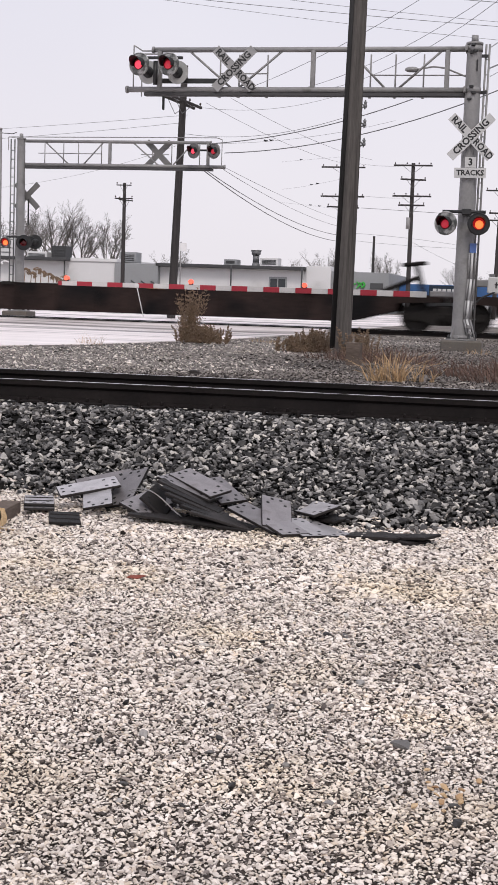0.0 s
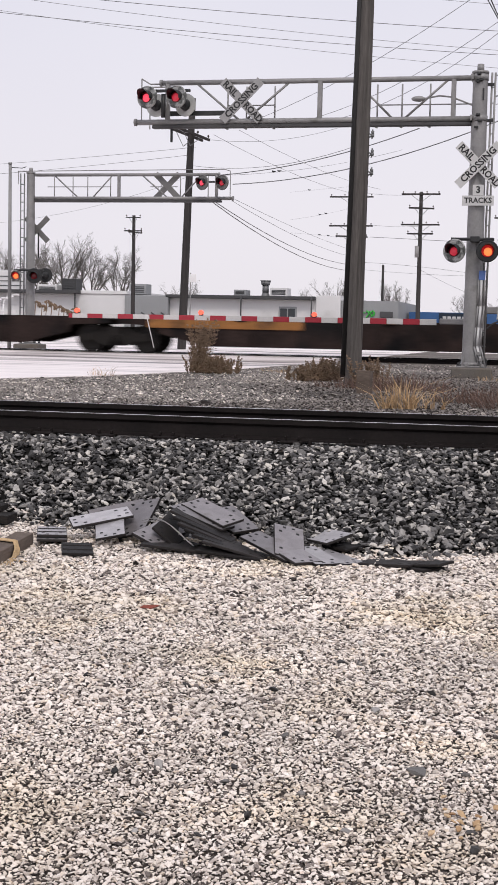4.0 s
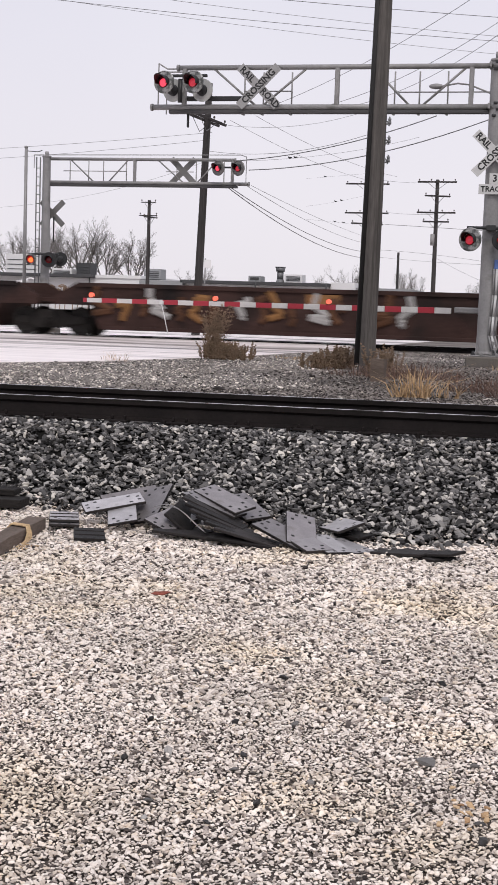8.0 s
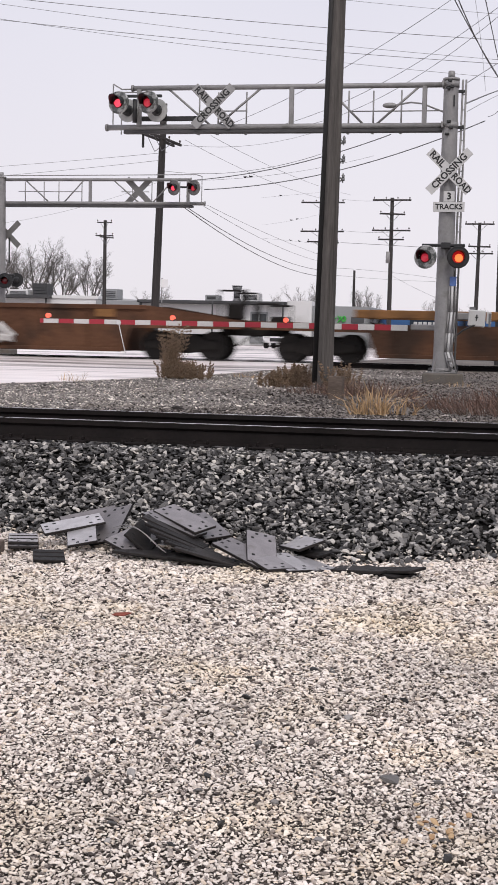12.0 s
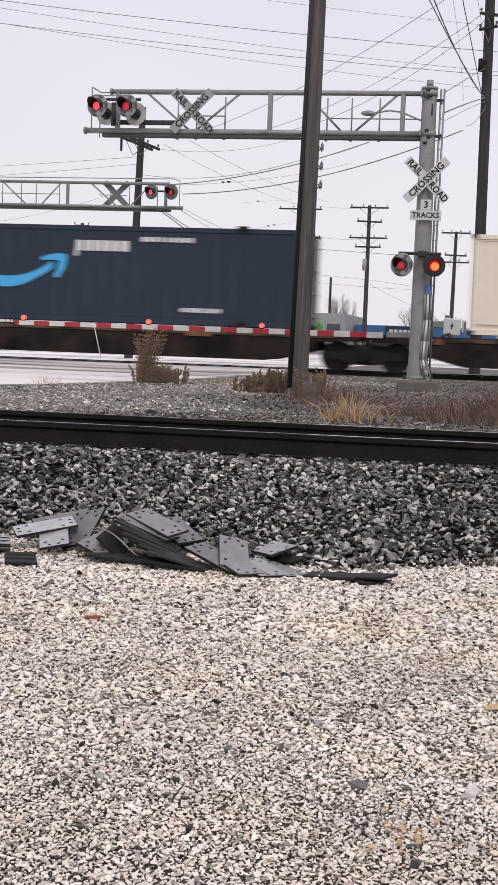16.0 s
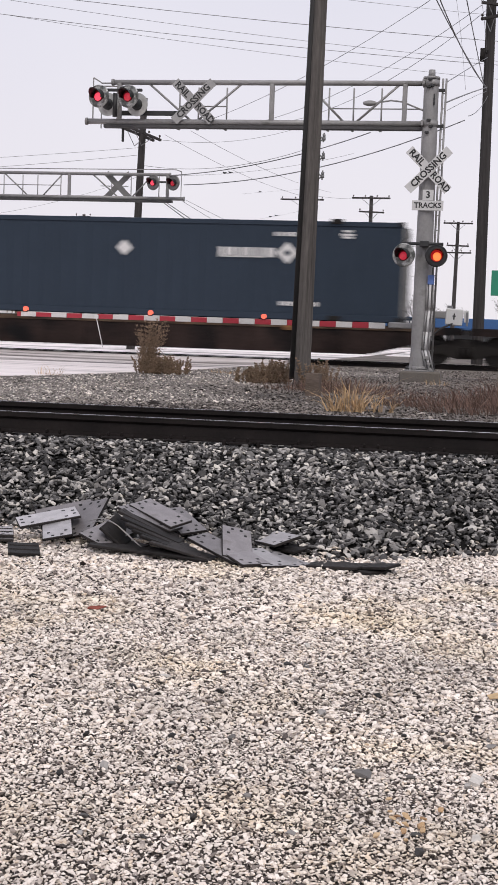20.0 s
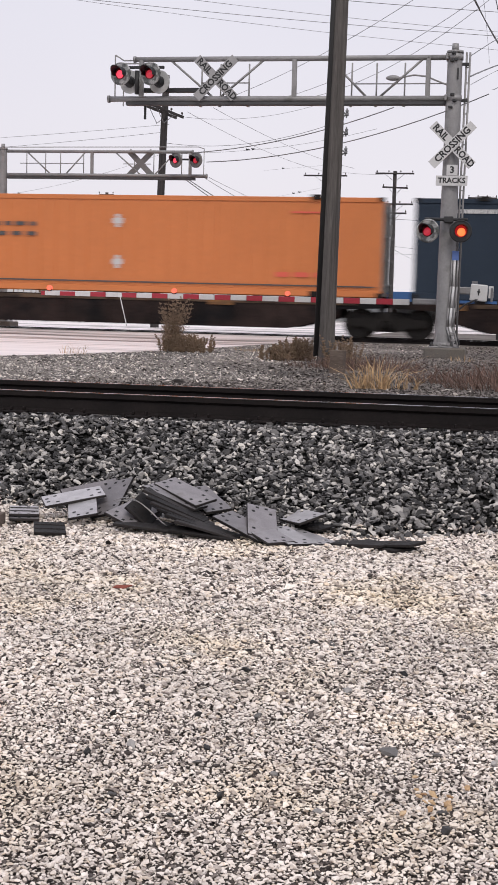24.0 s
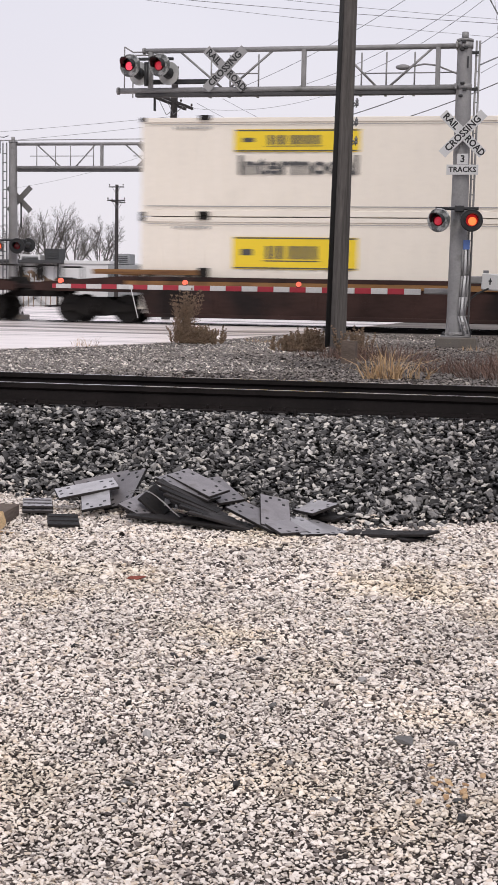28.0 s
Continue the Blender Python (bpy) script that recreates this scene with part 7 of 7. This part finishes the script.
# dark arching plumes of dried growth and a bent white pipe frame by the far signal
r3 = random.Random(5)
for i in range(9):
    tuft = thing("dry_plume", pose(-34.9 + 0.42 * i + r3.uniform(-0.1, 0.1), 92, 0.58), "dark arching plume of dried ornamental growth", "plant", "dried plumes")
    st, pl_ = B(), B()
    hgt = r3.uniform(1.7, 2.5) - 0.07 * i
    chain(st, ((0, 0, 0), (0.02, 0, hgt * 0.5), (0.1, 0, hgt)), 0.03, 5)
    for _ in range(80):
        a = r3.uniform(-0.4, 2.9)
        q = r3.uniform(0.12, 0.34)
        b_ = Vector((0.16 + q * math.cos(a), r3.gauss(0, 0.08), hgt + q * math.sin(a) * 0.8 - 0.05))
        tube(pl_, b_, b_ + Vector((0.14 * math.sin(a) + r3.gauss(0, 0.03), r3.gauss(0, 0.04), -0.12 * math.cos(a) - 0.08)), 0.03, 0.012, 4, False)
    part("stalk", st, M_DRYWEED, tuft)
    part("plume", pl_, M_DRYWEED, tuft)
pipe = thing("pipe_frame", pose(-38.2, 92, 0.58), "bent white pipe frame", "pipe frame")
for k in range(4):
    bm = B()
    chain(bm, [(0.15 + 0.42 * k, 0, 0)] + [(0.15 + 0.42 * k + 0.5 - 0.5 * math.cos(a), 0.05 * k, 2.0 + 0.12 * k + 0.55 * math.sin(a)) for a in [0.3 * i for i in range(8)]], 0.06, 8)
    part("bent_pipe", bm, M_STUCCO, pipe)
for z in (1.3, 1.75):
    slab("cross_bar", (1.0, 0, z), (2.0, 0.06, 0.07), M_STUCCO, pipe)
canopy = thing("fuel_station_canopy", pose(-10.6, 112, 0.55), "blue canopy fascia of a fuel station", "canopy")
block(canopy, "fascia", 0, 14, 0, 5, 1.5, 2.45, M_SUNBLUE, "blue fascia band")
block(canopy, "stripe", 2.4, 6.2, -0.06, 0.0, 1.55, 2.4, M_NAVY, "dark blue field with pale emblem bars", 0.005)
for k in range(6):
    slab("emblem_bar", (2.85 + 0.38 * k, -0.09, 2.0), (0.28, 0.05, 0.28), M_WHITE, canopy)
block(canopy, "kiosk", 1, 13, 3, 8, 0, 1.5, M_GREYWALL)
for x in (0.6, 7, 13.4):
    block(canopy, "post", x - 0.12, x + 0.12, 0.5, 0.75, 0, 1.5, M_STUCCO)
sign = thing("highway_sign", pose(1.7, 84, 0.55), "green highway direction sign on posts", "road sign")
block(sign, "panel", -1.8, 1.8, 0, 0.06, 3.5, 5.0, M_HIWAYGREEN, "green panel with pale bars")
for k, w in enumerate((1.3, 0.9, 1.4)):
    for q in range(3):
        slab("legend_bar", (-0.9 + 0.75 * q, -0.02, 4.75 - 0.45 * k), (0.5 * w / 1.3, 0.02, 0.22), M_DECAL, sign)
for x in (-1.2, 1.4):
    block(sign, "post", x - 0.07, x + 0.07, 0.07, 0.2, 0, 4.9, M_GALV)
pole_sign = thing("roadside_sign", pose(-25.7, 100, 0.55), "small pale sign board on a post", "sign")
block(pole_sign, "post", -0.04, 0.04, 0, 0.08, 0, 4.9, M_GALV)
block(pole_sign, "board", -0.1, 0.45, -0.05, 0.0, 4.2, 4.8, M_STUCCO)


def car(m, label, paint):
    c = thing("car", m, label, "car", "cars beyond the tracks")
    bm = B()
    extrude(bm, ((-2.2, 0.35), (-2.25, 0.75), (-2.0, 0.95), (-1.2, 1.02), (1.4, 1.05), (2.1, 0.98), (2.2, 0.6), (2.15, 0.32)), "x", -0.9, 0.9)
    bmesh.ops.bevel(bm, geom=bm.edges[:], offset=0.05, segments=2, affect="EDGES")
    part("body", bm, paint, c)
    bm = B()
    extrude(bm, ((-1.25, 1.0), (-0.6, 1.5), (0.9, 1.52), (1.7, 1.02)), "x", -0.72, 0.72)
    bmesh.ops.bevel(bm, geom=bm.edges[:], offset=0.06, segments=2, affect="EDGES")
    cab = part("cabin", bm, paint, c)
    bm = B()
    extrude(bm, ((-1.22, 1.06), (-0.66, 1.46), (-0.68, 1.47), (-1.25, 1.07)), "x", -0.6, 0.6)
    part("windscreen", bm, M_GLASS, cab)
    for x in (-0.62, 0.62):
        bm = B()
        cbox(bm, (x, -2.26, 0.72), (0.36, 0.06, 0.16), 0.03)
        part("headlight", bm, M_WHITE, c)
    bm = B()
    cbox(bm, (0, -2.26, 0.55), (0.9, 0.05, 0.22), 0.02)
    part("grille", bm, M_BLACK, c)
    for x in (-0.82, 0.82):
        for y in (-1.4, 1.35):
            bm = B()
            tube(bm, (x - 0.11, y, 0.32), (x + 0.11, y, 0.32), 0.32, 0.32, 20)
            w = part("wheel", bm, M_RUBBER, c)
            bm = B()
            tube(bm, (x - 0.12, y, 0.32), (x + 0.12, y, 0.32), 0.19, 0.19, 14)
            part("rim", bm, M_GALV, w)
    return c


car(pose(-14.2, 86.0, 0.605), "white car waiting on the wet road", M_CARWHITE)


def bare_tree(m, hgt, seed, label="leafless grey winter tree"):
    """Trunk, limbs and many thin twigs."""
    t = thing("bare_tree", m, label, "tree", "bare trees")
    r = random.Random(seed)
    tr, tw = B(), B()

    def limb(p, d, length, rad, level):
        """A limb that bends upwards and sends out finer ones on all sides."""
        n = (6, 6, 6, 4, 2)[level]
        for i in range(n):
            q = p + d * length / n
            tube(tr if level < 2 else tw, p, q, rad * (1 - 0.8 * i / n), rad * (1 - 0.8 * (i + 1) / n), 6 if level < 2 else 3, False)
            d = (d + Vector((r.gauss(0, 0.14), r.gauss(0, 0.14), 0.09 if level < 3 else 0.0))).normalized()
            p = q
            if level < 4 and i > 0:
                for _ in range(2 if level < 3 else 1):
                    side = Vector((r.gauss(0, 1), r.gauss(0, 1), r.gauss(0, 0.35))).normalized()
                    limb(p, (d + side * r.uniform(0.5, 0.95)).normalized(), length * (1 - 0.6 * i / n) * r.uniform(0.4, 0.62), max(0.01, rad * (1 - 0.8 * i / n) * 0.5), level + 1)

    foot, fork = Vector((0, 0, 0)), Vector((r.gauss(0, 0.1), r.gauss(0, 0.1), hgt * 0.27))
    tube(tr, foot, fork, hgt * 0.021, hgt * 0.017, 8, False)
    for k in range(7):
        a = 6.283 * k / 6 + r.uniform(-0.4, 0.4)
        out = r.uniform(0.3, 1.2) if k else 0.1
        limb(fork, Vector((out * math.cos(a), out * math.sin(a), 1)).normalized(), hgt * r.uniform(0.36, 0.43), hgt * 0.0085, 1)
    part("trunk", tr, M_BARK, t)
    part("crown", tw, M_BARK, t, "fine bare twigs")
    return t


trees = [bare_tree(pose(-51.6, 146, 0.5), 14.5, 3), bare_tree(pose(-49.3, 148, 0.5), 12.2, 5), bare_tree(pose(-45.5, 146, 0.5), 11.9, 9)]
for k, (tx, ty, sc, rz) in enumerate(((-57.5, 150, 0.95, 60), (-54.3, 147, 1.0, 200), (-61, 150, 1.0, 120), (-43.2, 165, 0.6, 20), (-64.5, 148, 1.0, 70),
                                      (-37, 165, 0.5, 80), (-22, 150, 0.62, 10), (-25, 175, 0.6, 140), (-9, 170, 0.62, 240), (-30, 170, 0.55, 30), (-5, 165, 0.5, 100), (-17, 160, 0.7, 170), (2, 175, 0.6, 290))):
    copy_thing(trees[k % 3], pose(tx, ty, 0.5, rz=rz) @ Matrix.Scale(sc, 4))
far = thing("far_treeline", pose(0, 420, 0.5), "low grey hazy line of distant woods", "woods", kind="stuff")
bm = B()
r4 = random.Random(2)
for k in range(900):
    x = r4.uniform(-330, 170)
    h = r4.uniform(4, 9) * (0.7 + 0.3 * math.sin(x * 0.05))
    tube(bm, (x, r4.uniform(0, 25), 0), (x + r4.gauss(0, 0.8), 0, h), 0.5, 0.1, 4, False)
part("woods", bm, M_BARK, far)

# overhead wires
wire((-26.52, 58.0, 16.33), (1.11, 66.0, 15.08), 0.20, 0.017)
wire((-27.43, 60.0, 16.69), (1.20, 68.0, 14.54), 0.30, 0.012)
wire((-27.42, 60.0, 15.84), (1.20, 68.0, 14.38), 0.21, 0.016)
wire((-27.42, 60.0, 16.04), (1.24, 68.0, 13.69), 0.29, 0.011)
wire((-17.49, 62.0, 17.61), (1.05, 66.0, 16.21), 0.14, 0.01)
wire((-12.46, 60.0, 10.62), (-1.69, 47.0, 13.15), 0.36, 0.012)
wire((-10.13, 60.0, 10.58), (-0.83, 50.2, 13.19), 0.50, 0.012)
wire((-8.90, 60.0, 10.59), (-0.68, 50.2, 13.00), 0.57, 0.012)
wire((-1.95, 36.0, 10.41), (-0.54, 50.3, 10.30), 0.10, 0.021)
wire((-1.82, 36.0, 10.41), (-0.55, 50.3, 10.36), 0.25, 0.023)
wire((-1.08, 36.0, 10.40), (-0.68, 50.3, 10.57), 0.00, 0.018)
wire((-1.47, 40.0, 11.38), (-1.27, 50.0, 10.22), -0.29, 0.006)
wire((-0.76, 40.0, 11.26), (-0.59, 50.3, 11.55), -0.21, 0.008)
wire((-1.19, 30.2, 6.95), (-0.56, 50.3, 11.40), -0.01, 0.012)
wire((-1.16, 30.2, 6.54), (-0.53, 50.3, 10.36), -0.02, 0.02)
wire((-1.14, 30.2, 6.37), (-0.52, 50.3, 10.24), -0.02, 0.008)
wire((-0.96, 42.0, 8.08), (-0.49, 50.3, 10.06), 0.15, 0.012)
wire((-11.20, 47.2, 6.78), (-4.05, 44.5, 7.93), 0.25, 0.02)
wire((-10.67, 47.2, 6.47), (-1.07, 43.0, 8.11), 0.44, 0.02)
wire((-13.99, 54.6, 7.97), (-6.34, 50.0, 8.27), 0.42, 0.011)
wire((-13.27, 54.6, 8.99), (-7.64, 60.0, 10.63), 0.41, 0.009)
perch_near = wire((-12.77, 54.6, 7.59), (-6.15, 60.0, 9.24), 0.22, 0.008)
wire((-34.93, 70.0, 9.57), (-14.26, 56.0, 8.89), 0.09, 0.01)
wire((-34.93, 70.0, 9.03), (-14.33, 55.4, 8.50), 0.12, 0.01)
wire((-35.76, 80.0, 7.38), (-20.62, 80.0, 10.37), 0.66, 0.009)
wire((-11.41, 47.0, 5.89), (-11.51, 90.0, 5.32), 0.70, 0.02)
wire((-11.37, 47.0, 5.93), (-11.52, 90.0, 5.68), 0.60, 0.018)
wire((-10.65, 47.0, 5.89), (-11.54, 90.0, 6.12), 0.37, 0.01)
wire((-10.53, 47.0, 5.93), (-11.47, 90.0, 6.41), 0.17, 0.009)
wire((-13.16, 54.6, 9.19), (-11.30, 90.0, 10.09), 0.37, 0.01)
wire((-12.12, 54.6, 9.36), (-10.59, 90.0, 10.56), 0.30, 0.01)
wire((-11.87, 91.5, 10.49), (-7.52, 86.0, 9.86), 0.11, 0.011)
wire((-11.43, 91.5, 8.40), (-7.62, 86.0, 7.91), 0.07, 0.011)
wire((-11.40, 91.5, 7.60), (-4.52, 86.0, 6.95), -0.01, 0.02)
wire((-11.72, 91.5, 5.94), (-3.85, 88.0, 5.06), -0.10, 0.012)
wire((-11.71, 91.5, 5.46), (-3.85, 88.0, 4.99), 0.08, 0.011)
wire((-7.53, 86.0, 5.27), (-3.80, 88.0, 3.60), 0.10, 0.01)
perch_high = wire((-14.97, 82.0, 7.97), (-11.13, 86.0, 9.23), 0.09, 0.006)
perch_mid = wire((-14.95, 82.0, 7.20), (-11.06, 86.0, 7.03), -0.03, 0.006)
perch_top = wire((-15.02, 82.0, 9.59), (-11.17, 86.0, 10.40), 0.00, 0.006)


# birds perched on the far wires
def bird(line, t):
    """A small bird that sits on a wire at the share t of its length."""
    pts = line.data.splines[0].points
    k = min(int(t * 14), 13)
    p = pts[k].co.lerp(pts[k + 1].co, t * 14 - k)
    b = thing("bird", pose(p[0], p[1], p[2] + 0.025, rz=70 + 300 * t), "small dark bird perched on a thin wire", "bird", "birds")
    bm = B()
    bmesh.ops.create_icosphere(bm, subdivisions=1, radius=0.04)
    bmesh.ops.transform(bm, matrix=Matrix.Diagonal((1.7, 0.9, 0.9, 1)), verts=bm.verts[:])
    part("body", bm, M_BLACK, b)
    bm = B()
    bmesh.ops.create_icosphere(bm, subdivisions=1, radius=0.025)
    part("head", bm, M_BLACK, b, at=pose(0.06, 0, 0.04))
    for s in (-1, 1):
        bm = B()
        extrude(bm, ((-0.1, 0), (0.05, -0.012), (0.05, 0.012)), "z", 0.0, 0.03)
        part("wing", bm, M_BLACK, b, at=pose(0, s * 0.035, 0.0))


for line, places in ((perch_high, (0.39, 0.47)), (perch_mid, (0.38, 0.5, 0.62)), (perch_top, (0.25,)), (perch_near, (0.27, 0.3))):
    for t_ in places:
        bird(line, t_)


# ---- what moves ----
def motions():
    """The whole train rolls to the left at an even speed."""
    for ob, s, z in rolling:
        walk(ob, [(t, pose(s - SPEED * t, TRAIN_Y, RAIL_TOP + z)) for t in (0.0, 7.0, 14.0, 21.0, 28.0)])


motions()
